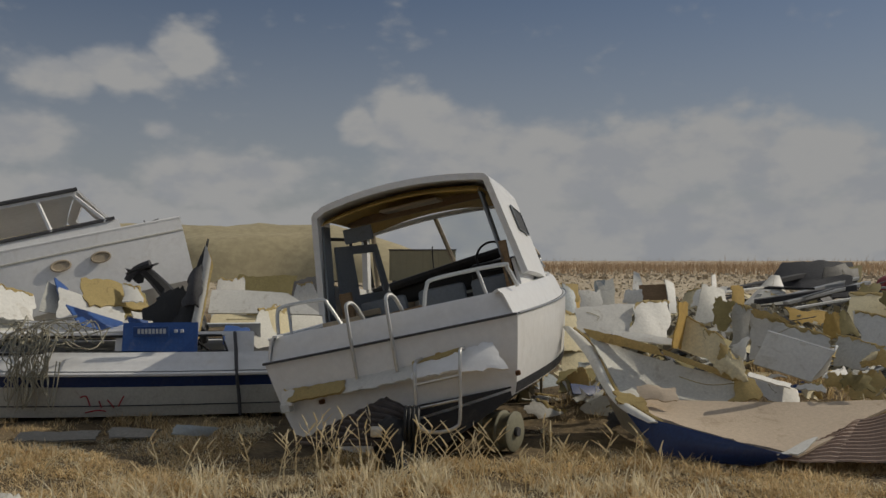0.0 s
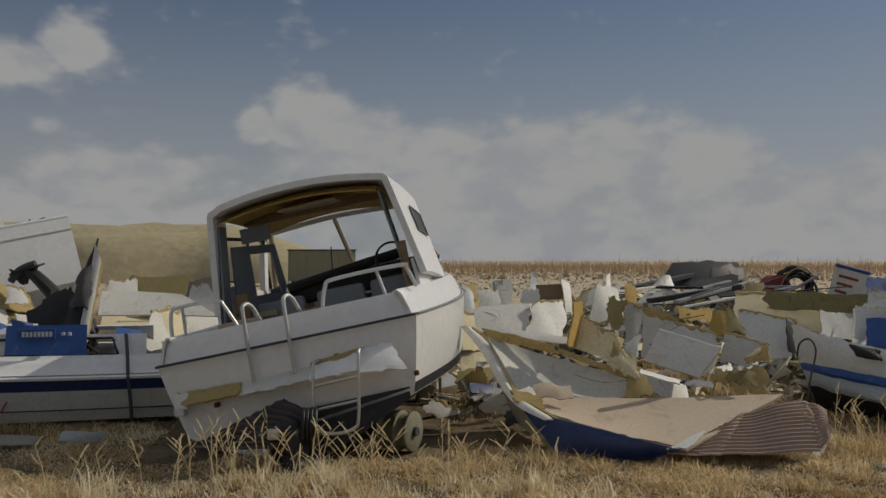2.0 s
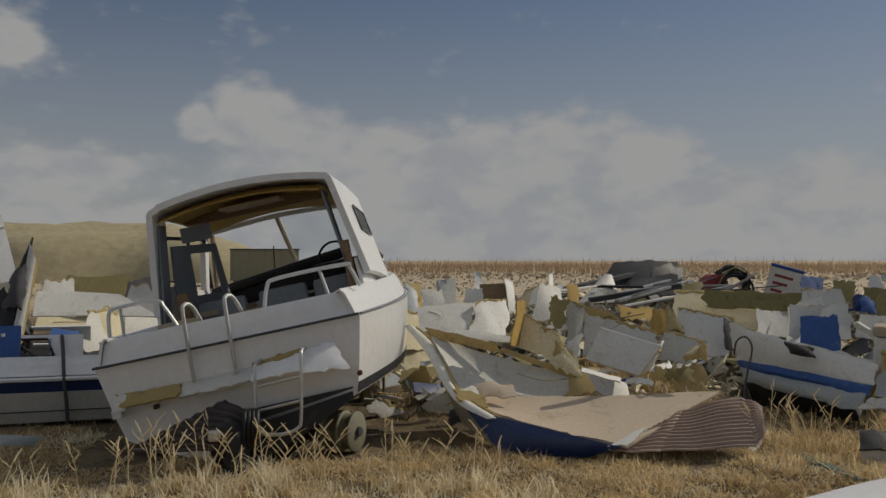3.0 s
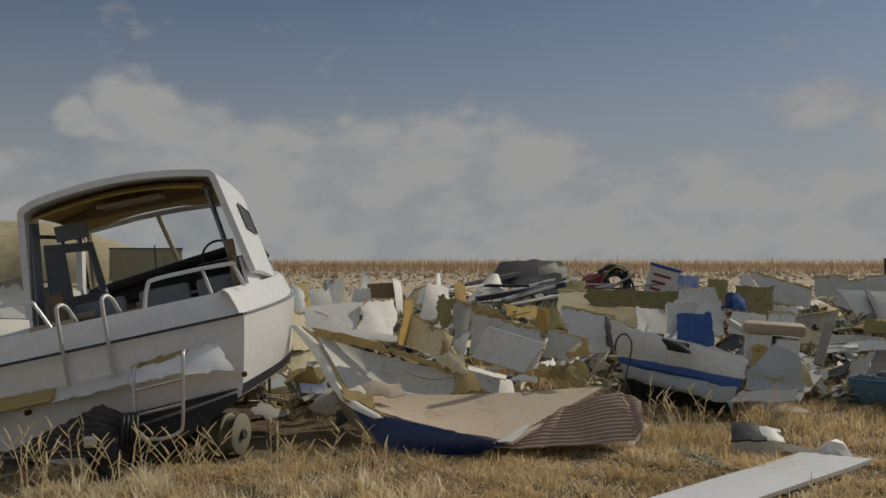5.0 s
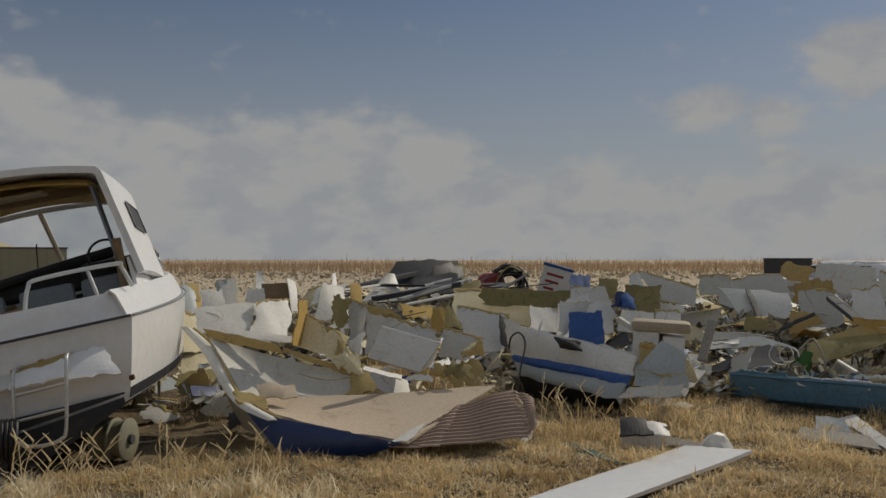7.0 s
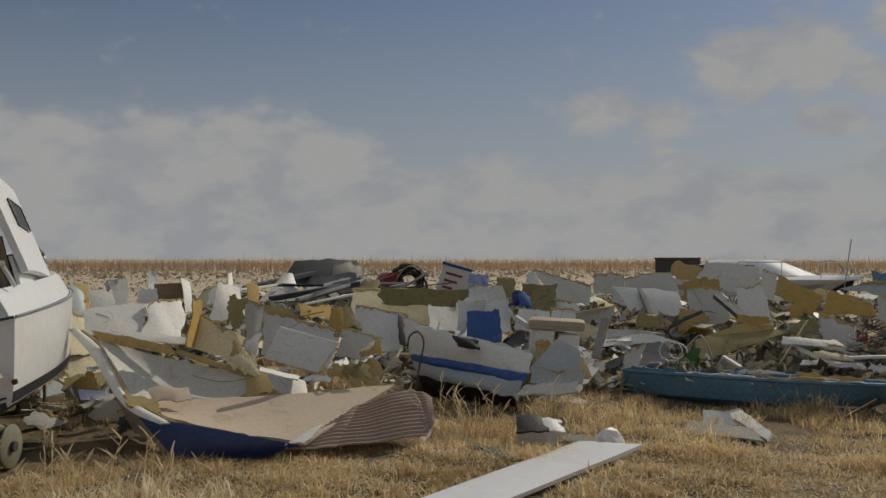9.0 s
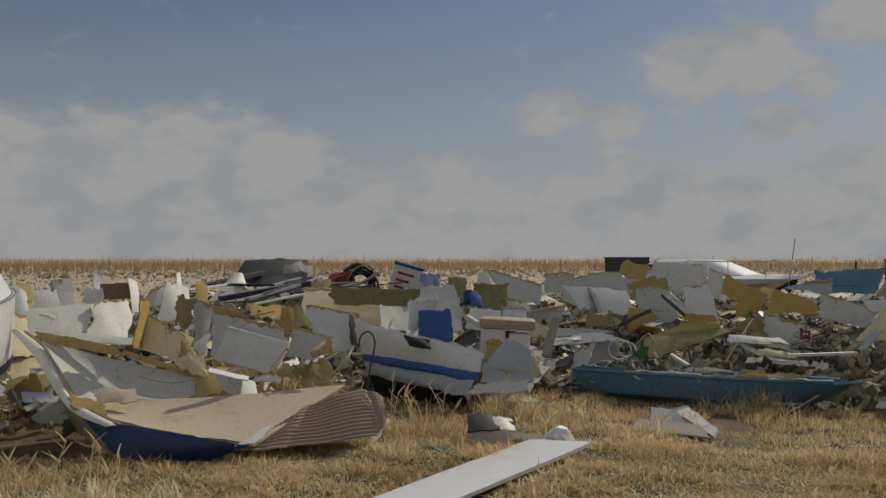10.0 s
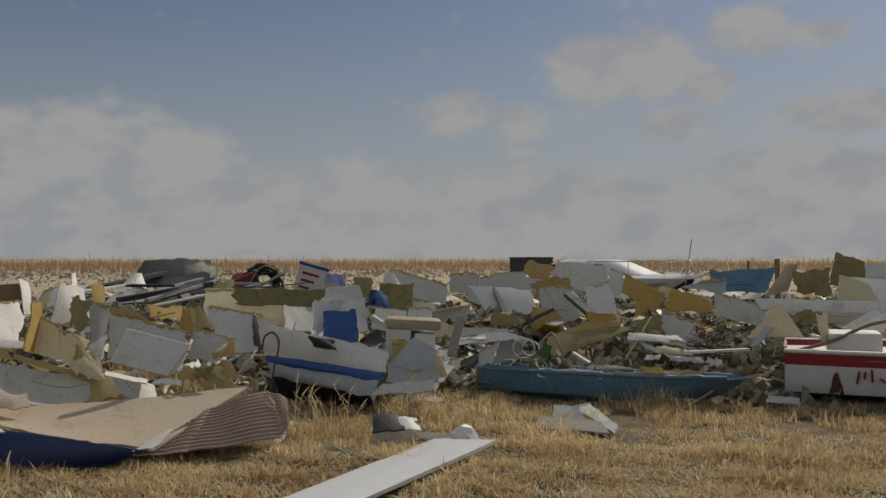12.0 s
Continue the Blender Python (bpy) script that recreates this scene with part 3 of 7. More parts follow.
part("locker_flap", boxed(-0.74, -0.44, 1.75, 1.80, 1.98, 2.13, 0.01), CUSHION, top)
for sd in (-1, 1):
    part("pillar_lining", grid(lambda u, v, sd=sd: Vector((sd * (0.80 + 0.12 * (1 - v)), 1.30 + 0.20 * u, 1.24 + 0.92 * v)), 4, 6, 0.02), CUSHION, top, "dark inner side lining")

# windscreen and side windows
for a, b in (((-0.98, 3.45, 1.52), (-0.74, 2.86, 2.12)), ((-0.02, 3.62, 1.58), (-0.02, 2.95, 2.17)), ((0.98, 3.45, 1.52), (0.74, 2.86, 2.12))):
    part("windscreen_post", tube([a, b], 0.028, 6, 1), BEIGE, cruiser)
part("windscreen_sill", tube([(-1.0, 3.45, 1.50), (-0.5, 3.58, 1.55), (0, 3.64, 1.57), (0.5, 3.58, 1.55), (1.0, 3.45, 1.50)], 0.030, 6, 4), DARKGREY, cruiser)
part("windscreen_header", tube([(-0.78, 2.84, 2.12), (0, 2.95, 2.17), (0.78, 2.84, 2.12)], 0.030, 6, 4), GEL, cruiser)
pane = part("pane", grid(lambda u, v: Vector((0.02 + (0.92 - 0.22 * v) * u, 3.60 - 0.14 * u - 0.66 * v, 1.58 - 0.05 * u + 0.58 * v)), 2, 2), GLASS, cruiser, "windscreen glass")
pane.visible_shadow = False
slit = part("side_window", grid(lambda u, v: hard_top(0.915 + 0.03 * u, 0.40 + 0.42 * v) + Vector((0.012, 0, 0.004)), 4, 6, 0.006), RUBBER, cruiser, "dark side window", smooth=True)
part("gasket", tube([hard_top(u, v) + Vector((0.016, 0, 0.006)) for u, v in ((0.915, 0.40), (0.945, 0.40), (0.945, 0.82), (0.915, 0.82), (0.915, 0.40))], 0.008, 5, 1), CUSHION, slit)
for sd in (-1,):
    part("side_window_frame", tube([(sd * 0.97, 1.62, 1.50), (sd * 0.86, 1.62, 2.06), (sd * 0.80, 2.70, 2.06), (sd * 0.98, 3.25, 1.52), (sd * 0.97, 1.62, 1.50)], 0.022, 6, 1), DARKGREY, cruiser)
    part("window_bar", tube([(sd * 0.97, 2.30, 1.50), (sd * 0.84, 2.30, 2.06)], 0.018, 6, 1), DARKGREY, cruiser)
for sd in (-1, 1):
    part("cabin_side", grid(lambda u, v, sd=sd: Vector((sd * (1.00 - 0.02 * v), 1.35 + 2.1 * u, 1.18 + (0.30 + 0.03 * u) * v)), 8, 3, 0.03), GEL, cruiser, smooth=True)
part("inner_side_panel", grid(lambda u, v: Vector((-0.86 + 0.34 * u * (1 - 0.35 * v) + 0.06 * v, 1.55 + 0.75 * u, 1.28 + 0.68 * v)), 8, 8, 0.02, keep=lambda i, j: not (3 <= i <= 6 and 2 <= j <= 6)), CUSHION, cruiser, "grey inner side panel with window opening")
part("steering_wheel", tube([(0.58 + 0.17 * math.cos(a * math.tau / 14), 2.62 + 0.06 * math.sin(a * math.tau / 14), 1.58 + 0.16 * math.sin(a * math.tau / 14)) for a in range(15)], 0.014, 6, 2), RUBBER, cruiser, "black steering wheel", smooth=True)
part("wiper", tube([(-0.30, 3.62, 1.60), (-0.22, 3.40, 1.84), (-0.20, 3.36, 1.86)], 0.008, 5, 2), RUBBER, cruiser)
# fore deck with a low trunk cabin
part("fore_deck", grid(lambda u, v: Vector(((2 * u - 1) * max(abs(C(0.54 + 0.455 * v, 1, 1).x) - 0.12, 0.01), C(0.54 + 0.455 * v, 1, 1).y, C(0.54 + 0.455 * v, 1, 1).z + 0.19 + 0.22 * (1 - (2 * u - 1) ** 2) * (1 - v) ** 0.6)), 18, 14, 0.02), GEL, cruiser, smooth=True)
# fittings inside
part("dashboard", boxed(-0.90, 0.95, 3.05, 3.45, 1.28, 1.54, 0.05), RUBBER, cruiser, "black dashboard")
part("dashboard_roll", tube([(-0.9, 3.0, 1.46), (0.0, 3.02, 1.56), (0.62, 3.0, 1.62)], 0.06, 8, 4), RUBBER, cruiser, smooth=True)
part("helm_console", boxed(0.30, 0.90, 2.70, 3.10, 1.15, 1.54, 0.05), RUBBER, cruiser, "black helm console")
part("bulkhead", boxed(-0.92, 0.92, 2.98, 3.03, 0.42, 1.28), WHITE, cruiser)
part("companion_hatch", boxed(-0.10, 0.40, 2.94, 2.98, 0.42, 1.25, 0.01), RUBBER, cruiser)
for x in (-0.42, 0.18, 0.72):
    part("seat_back", boxed(x - 0.24, x + 0.24, 1.55, 1.65, 0.86, 1.36, 0.05), CUSHION, cruiser, "grey vinyl seat back", smooth=True)
    part("seat_pan", boxed(x - 0.24, x + 0.24, 1.66, 2.06, 0.80, 0.90, 0.04), CUSHION, cruiser, smooth=True)
    part("seat_pedestal", boxed(x - 0.10, x + 0.10, 1.70, 1.90, 0.42, 0.80, 0.02), WHITE, cruiser)
part("side_shelf", boxed(-0.92, -0.45, 1.5, 3.0, 1.22, 1.28, 0.01), BEIGE, cruiser, "beige side shelf")
part("wooden_upright", boxed(-0.74, -0.62, 1.22, 1.28, 0.42, 1.48, 0.008), WOOD, cruiser, "raw wooden upright")
part("wooden_upright", boxed(0.86, 0.94, 1.30, 1.36, 1.10, 1.66, 0.008), WOOD, cruiser)
part("table_edge", tube([(-0.55, 0.9, 1.16), (0.1, 0.95, 1.20), (0.2, 1.0, 1.12)], 0.022, 6, 3), WOOD, cruiser)
part("locker_panel", boxed(-0.90, -0.50, 1.05, 1.09, 0.42, 1.24, 0.01), BEIGE, cruiser)

# ---- bow half of a broken hull, open side to the viewer ----
def off(at, pts):
    """Points of the world as seen from a thing's own base."""
    return [Vector(p) - Vector(at) for p in pts]


def ribbed(corners, ridges, amp, thick=0.006, nu=14, fan=0.0):
    a, b, c, d = [Vector(p) for p in corners]
    n_ = (b - a).cross(d - a).normalized()

    def at(u, v):
        p = (a * (1 - u) + b * u) * (1 - v) + (d * (1 - u) + c * u) * v
        return p + n_ * (amp * math.sin(v * ridges * math.tau) * (1 - fan * (1 - u)) + 0.02 * wobble(u * 3 + v, 31))
    return grid(at, nu, ridges * 6, thick)


O = (1.95, 7.90, 0.0)
bow = thing("broken_bow", "broken bow half of a hull, tan inside, navy below", "wreck", pose(*O))
part("inner_floor", ragged(off(O, [(1.46, 8.02, 0.41), (2.65, 7.12, 0.15), (3.85, 7.97, 0.44), (1.66, 8.29, 0.41)]), -0.07, 0.02, 41, 24, 12, 0.018), TAN, bow, "bare tan inner skin", smooth=True)
part("navy_bottom", ragged(off(O, [(1.76, 7.62, 0.01), (2.38, 7.32, 0.02), (2.60, 7.12, 0.14), (1.52, 7.90, 0.34)]), 0.06, 0, 42, 16, 8, 0.015), NAVY, bow, "navy painted bottom", smooth=True)
# side skin added so that the bow shades the ground left of it
part("outer_side", ragged(off(O, [(1.82, 7.70, 0.01), (1.70, 9.10, 0.01), (1.36, 9.02, 0.74), (1.58, 7.96, 0.35)]), 0.0, 0.01, 44, 14, 6, 0.015), WHITE, bow, "white outer side, added to shade the ground", smooth=True)
part("inner_wall", ragged(off(O, [(1.56, 8.25, 0.40), (2.58, 8.26, 0.39), (2.56, 8.42, 0.57), (1.39, 8.99, 0.90)]), -0.12, 0.015, 45, 20, 10, 0.015), GREY, bow, "pale blue-grey inner side, cracked", smooth=True)
part("frayed_rim", ragged(off(O, [(1.42, 8.97, 0.85), (2.02, 8.72, 0.73), (1.97, 8.76, 0.81), (1.34, 9.02, 0.95)]), 0.01, 0.02, 46, 20, 3, 0.03), FIBRE, bow, "brown frayed laminate rim", smooth=True)
part("frayed_rim", ragged(off(O, [(2.01, 8.71, 0.74), (2.58, 8.39, 0.53), (2.58, 8.41, 0.57), (2.02, 8.73, 0.77)]), 0.01, 0.012, 47, 20, 2, 0.025), FIBRE, bow, "brown frayed laminate rim", smooth=True)
part("frayed_rim", ragged(off(O, [(2.49, 8.23, 0.39), (2.73, 8.15, 0.41), (2.72, 8.42, 0.64), (2.58, 8.41, 0.57)]), 0.02, 0.04, 54, 10, 6, 0.02), FIBRE, bow, "torn yellow-brown laminate", smooth=True)
part("laminate_flap", ragged(off(O, [(1.65, 8.03, 0.42), (1.97, 8.01, 0.42), (1.99, 8.11, 0.51), (1.68, 8.23, 0.52)]), 0.03, 0.03, 49, 12, 6, 0.015), TAN, bow, smooth=True)
part("frayed_rim", ragged(off(O, [(1.45, 7.97, 0.41), (1.69, 7.90, 0.36), (1.68, 8.02, 0.45), (1.46, 8.17, 0.48)]), 0.01, 0.03, 48, 10, 5, 0.02), FIBRE, bow, smooth=True)
part("edge_patch", ragged(off(O, [(2.51, 7.17, 0.15), (2.65, 7.12, 0.16), (2.88, 7.30, 0.26), (2.77, 7.29, 0.23)]), 0.005, 0.02, 50, 6, 5, 0.012), WHITE, bow, smooth=True)
edge_a, edge_b = spline(off(O, [(1.16, 9.28, 0.96), (1.32, 8.90, 0.73), (1.41, 8.38, 0.48), (1.48, 7.96, 0.37), (1.66, 7.72, 0.29)]), 5), spline(off(O, [(1.28, 9.26, 0.93), (1.43, 8.94, 0.78), (1.50, 8.37, 0.49), (1.57, 8.00, 0.40), (1.79, 7.75, 0.27)]), 5)
part("stem_skin", grid(lambda u, v: edge_a[round(v * 20)].lerp(edge_b[round(v * 20)], u) + Vector((0.0, -0.03 * math.sin(u * 3.1), 0.02 * math.sin(u * 3.1))), 4, 20, 0.014), WHITE, bow, smooth=True)
part("frayed_rim", tube([p + Vector((0, 0, 0.012)) for p in edge_b], 0.016, 5, 1), FIBRE, bow, "brown frayed laminate rim")
part("corrugated_sheet", ribbed(off(O, [(2.75, 7.14, 0.11), (3.64, 6.95, 0.14), (3.90, 7.72, 0.43), (3.33, 7.60, 0.35)]), 13, 0.013, nu=18), BROWNSHEET, bow, "brown corrugated plastic sheet")
part("corrugated_sheet", ribbed(off(O, [(3.64, 6.95, 0.14), (3.78, 7.05, 0.23), (3.99, 7.51, 0.37), (3.90, 7.72, 0.43)]), 13, 0.013, nu=6), BROWNSHEET, bow)
part("corrugated_sheet", ribbed(off(O, [(2.51, 7.17, 0.12), (2.91, 7.10, 0.09), (3.33, 7.60, 0.35), (3.14, 7.47, 0.30)]), 11, 0.010, nu=12), BROWNSHEET, bow)
part("crack", tube(off(O, [(2.08, 8.40, 0.58), (2.21, 8.31, 0.54), (2.34, 8.28, 0.52), (2.55, 8.32, 0.53)]), 0.004, 4, 3), OLIVE, bow)

# white locker box lying open behind it
O = (3.25, 8.75, 0.35)
locker = thing("locker_box", "white open moulded locker box tipped on its side", "box", pose(*O))
part("front_panel", ragged(off(O, [(2.86, 8.79, 0.65), (3.26, 8.44, 0.53), (3.50, 8.50, 0.79), (3.04, 8.89, 0.94)]), 0.015, 0.004, 61, 10, 8, 0.02), WHITE, locker, smooth=True)
part("end_panel", ragged(off(O, [(3.26, 8.44, 0.53), (3.49, 8.67, 0.57), (3.63, 8.77, 0.81), (3.50, 8.50, 0.79)]), 0.01, 0.004, 62, 6, 6, 0.015), WHITE, locker)
part("inner_panel", ragged(off(O, [(3.04, 8.89, 0.89), (3.50, 8.50, 0.74), (3.63, 8.77, 0.78), (3.18, 9.16, 0.91)]), -0.02, 0.01, 63, 8, 6, 0.012), FIBRE, locker, "yellowed inner lining")
part("rim", tube(off(O, [(3.04, 8.89, 0.94), (3.50, 8.50, 0.79), (3.63, 8.77, 0.81)]), 0.014, 6, 1), GEL, locker)

# hull side with a blue stripe
O = (5.1, 8.9, 0.0)
striped = thing("striped_hull", "white hull side with blue stripe and flaking lower paint", "wreck", pose(*O))
part("topside", ragged(off(O, [(4.76, 9.47, 0.54), (5.52, 8.22, 0.41), (5.62, 8.36, 0.60), (4.72, 9.64, 0.94)]), 0.07, 0.04, 71, 24, 9, 0.016), WHITE, striped, smooth=True)
part("stripe", ragged(off(O, [(4.77, 9.42, 0.45), (5.44, 8.20, 0.32), (5.50, 8.22, 0.42), (4.76, 9.48, 0.55)]), 0.07, 0.008, 72, 24, 3, 0.018), BLUE, striped, "blue painted stripe", smooth=True)
part("lower_side", ragged(off(O, [(4.80, 9.36, 0.31), (5.32, 8.20, 0.18), (5.42, 8.20, 0.33), (4.77, 9.42, 0.46)]), 0.06, 0.03, 73, 24, 4, 0.016), BLUEGREY, striped, "flaking whitish paint low on the hull", smooth=True)
part("bottom", ragged(off(O, [(5.0, 9.52, 0.02), (5.52, 8.45, 0.02), (5.34, 8.24, 0.20), (4.82, 9.38, 0.33)]), 0.02, 0.02, 74, 16, 4, 0.016), BLACKP, striped)
part("far_side", ragged(off(O, [(5.0, 9.60, 0.04), (5.60, 8.60, 0.04), (6.05, 8.95, 0.55), (5.30, 9.95, 0.75)]), -0.08, 0.05, 75, 16, 6, 0.016), GREY, striped)
# no hole is cut: a black sheet paints the shade inside it
part("torn_hole", ragged(off(O, [(5.02, 8.84, 0.66), (5.16, 8.62, 0.62), (5.18, 8.70, 0.72), (5.00, 8.96, 0.78)]), 0.06, 0.03, 76, 8, 5, 0.012), RUBBER, striped, "black sheet for the shade in a torn opening")
part("hose", tube(off(O, [(4.74, 9.50, 0.60), (4.70, 9.36, 0.75), (4.76, 9.28, 0.80), (4.80, 9.22, 0.68), (4.62, 9.0, 0.40), (4.50, 8.85, 0.05)]), 0.010, 8, 5), DARKGREY, striped, "grey hose", smooth=True)

# small open boat, light blue
B = hull_form(3.05, 0.46, 0.60, 0.36, 0.10, sheer=0.02, fore=0.4, flare=0.84, full=3.4)
dinghy = thing("blue_rowing_boat", "weathered light-blue rowing boat with splintered gunwale on dry grass", "boat", pose(7.15 + 0.30, 8.75 + 0.05, -0.06, 0, -4, -152.4))
for sd in (-1, 1):
    part("hull_side", strip(B, 0.0, 1.0, sd, m=8, thick=0.02, n=40, tear=0.11, seed=80 + sd), SKYBLUE, dinghy, smooth=True)
    part("gunwale", tube([B(s / 12, 0.98, sd) + Vector((sd * 0.012, 0, 0.0)) for s in range(12)], 0.022, 6, 2), SKYBLUE, dinghy, "blue gunwale")
for sd in (-1, 1):
    for k, (s0, s1, mt) in enumerate(((0.04, 0.22, SKYBLUE), (0.26, 0.50, WHITE), (0.55, 0.80, FIBRE))):
        lift = Vector((sd * 0.022, 0, 0.0))
        part("splintered_edge", ragged([B(s0, 0.86, sd) + lift, B(s1, 0.86, sd) + lift, B(s1, 1.0, sd) + lift + Vector((0, 0, 0.03)), B(s0, 1.0, sd) + lift + Vector((0, 0, 0.04))], 0.0, 0.035, 84 + 3 * k + sd, 20, 4, 0.014), mt, dinghy, "splintered upper plank")
part("loose_plank", ragged([(-0.3, 0.3, 0.31), (0.2, 0.2, 0.33), (0.3, 1.2, 0.36), (-0.1, 1.3, 0.38)], 0.01, 0.03, 93, 12, 5, 0.02), BLUE, dinghy, "bright blue loose plank")
part("loose_plank", ragged([(-0.35, 1.4, 0.30), (-0.1, 1.3, 0.30), (0.1, 2.1, 0.40), (-0.2, 2.2, 0.38)], 0.01, 0.03, 94, 12, 5, 0.02), WHITE, dinghy, "white loose plank")
part("stern_board", grid(lambda u, v: Vector(((2 * u - 1) * B(0, 0.3 + 0.7 * v, 1).x, 0.0, B(0, 0.3 + 0.7 * v, 1).z)), 6, 4, 0.03), SKYBLUE, dinghy)
for y in (0.9, 1.9):
    part("thwart", boxed(-0.52, 0.52, y, y + 0.18, 0.27, 0.30, 0.006), SKYBLUE, dinghy)
part("inner_lining", grid(lambda u, v: Vector(((2 * u - 1) * (B(0.05 + 0.8 * v, 0.5, 1).x - 0.04), B(0.05 + 0.8 * v, 0.5, 1).y, 0.13)), 6, 14, 0.015), GREY, dinghy)

# white boat with a red top band and a scrawl
R = hull_form(5.0, 0.74, 0.92, 0.62, 0.16, sheer=0.10, fore=0.35, flare=0.80)
redboat = thing("red_banded_boat", "white motorboat with red top band and red scrawl, bottom in mud", "boat", pose(9.23 + 0.62, 5.97 + 0.40, -0.02, 0, 0, -147.3))
for sd in (-1, 1):
    part("hull_bottom", strip(R, 0.0, 0.3, sd), BLACKP, redboat, smooth=True)
    part("hull_side", strip(R, 0.3, 0.77, sd, m=6), GEL, redboat, smooth=True)
    part("red_band", strip(R, 0.77, 1.0, sd, thick=0.02, out_=0.004 * sd), RED, redboat, "faded red top band", smooth=True)
    part("gunwale_cap", tube([R(s / 12, 1.0, sd) for s in range(12)], 0.025, 6, 2), WHITE, redboat)
part("transom", grid(lambda u, v: Vector(((2 * u - 1) * R(0, 0.3 + 0.42 * v, 1).x, 0.0, R(0, 0.3 + 0.42 * v, 1).z)), 8, 5, 0.03), GEL, redboat)
part("transom_band", grid(lambda u, v: Vector(((2 * u - 1) * R(0, 0.72 + 0.28 * v, 1).x, -0.005, R(0, 0.72 + 0.28 * v, 1).z)), 8, 3, 0.03), RED, redboat)
part("deck", grid(lambda u, v: Vector(((2 * u - 1) * (R(v * 0.95, 1, 1).x - 0.02), R(v * 0.95, 1, 1).y, 0.56)), 8, 16, 0.02), WHITE, redboat)
part("locker", boxed(-0.2, 0.45, 0.45, 1.0, 0.56, 0.80, 0.03), WHITE, redboat, "white moulded locker")
part("broken_rail", tube([(0.55, 0.1, 0.60), (0.5, 0.5, 0.72), (0.3, 0.9, 0.90), (0.2, 1.4, 0.98)], 0.02, 6, 4), WOOD, redboat)


def on_side(y, v):
    s = y / 5.0
    q = R(s, v, 1)
    return q + Vector((0.014, 0, 0))


def scrawl(strokes, r, mat, host, place, name="painted_scrawl"):
    for k, st in enumerate(strokes):
        part(name, tube([place(*p) for p in st], r, 6, 3), mat, host, "red hand-painted stroke" if k == 0 else "")


# strokes that stand for a scrawl that nobody can read
scrawl([[(0.72, 0.50), (0.74, 0.70)], [(0.80, 0.70), (0.79, 0.58)], [(0.86, 0.74), (0.87, 0.54)], [(0.94, 0.60), (0.99, 0.54)], [(1.04, 0.70), (1.05, 0.56)],
        [(1.12, 0.58), (1.13, 0.70)], [(1.19, 0.68), (1.18, 0.56)], [(1.24, 0.56), (1.27, 0.72)], [(1.33, 0.56), (1.34, 0.74)]], 0.012, SCRAWL, redboat, on_side)
part("rust_streak", ragged([on_side(0.45, 0.32), on_side(0.60, 0.32), on_side(0.54, 0.66), on_side(0.50, 0.66)], 0.0, 0.02, 91, 5, 6, 0.004), RUST, redboat)

# motor yacht behind the pile
Y = hull_form(5.4, 1.0, 1.2, 1.0, 0.4, sheer=0.02, fore=0.4)
yacht = thing("motor_yacht", "white motor yacht with tan band and low cabin behind the pile", "boat", pose(18.6, 19.9, 0.10, 0, 0, -175))
for sd in (-1, 1):
    part("hull_bottom", strip(Y, 0.0, 0.3, sd), BLACKP, yacht, smooth=True)
    part("hull_side", strip(Y, 0.3, 1.0, sd, m=7), GEL, yacht, smooth=True)
    part("tan_band", strip(Y, 0.62, 0.80, sd, thick=0.004, out_=0.012, m=2), TAN, yacht, "tan band", smooth=True)
    part("bow_rail", tube([Y(0.45 + 0.05 * k, 1.0, sd) + Vector((-sd * 0.10, 0, 0.02 if k in (0, 10) else 0.42)) for k in range(11)], 0.012, 6, 3), STEEL, yacht)
    for k in (2, 5, 8):
        q = Y(0.45 + 0.05 * k, 1.0, sd) + Vector((-sd * 0.10, 0, 0))
        part("rail_post", tube([q, q + Vector((0, 0, 0.42))], 0.010, 6, 1), STEEL, yacht)
part("deck", grid(lambda u, v: Vector(((2 * u - 1) * Y(v * 0.99, 1, 1).x, Y(v * 0.99, 1, 1).y, Y(v, 1, 1).z + 0.10 * (1 - (2 * u - 1) ** 2))), 10, 20, 0.02), GEL, yacht, smooth=True)
cab = part("cabin", grid(lambda u, v: Vector(((2 * u - 1) * 0.85 * (1 - 0.4 * v * v), 0.5 + 3.4 * v, 1.10 + 0.38 * (1 - abs(2 * u - 1) ** 5) * min(1, 3.2 * (1 - v), 0.35 + 3 * v))), 16, 18, 0.03), GEL, yacht, smooth=True)
for sd in (-1, 1):
    for y in (0.9, 1.6, 2.3):
        part("window", grid(lambda u, v, y=y, sd=sd: Vector((sd * (0.86 * (1 - 0.4 * ((y + 0.55 * u - 0.5) / 3.4) ** 2) + 0.01 - 0.06 * v), y + 0.55 * u, 1.20 + 0.15 * v)), 3, 2, 0.01), RUBBER, cab, "dark cabin window")

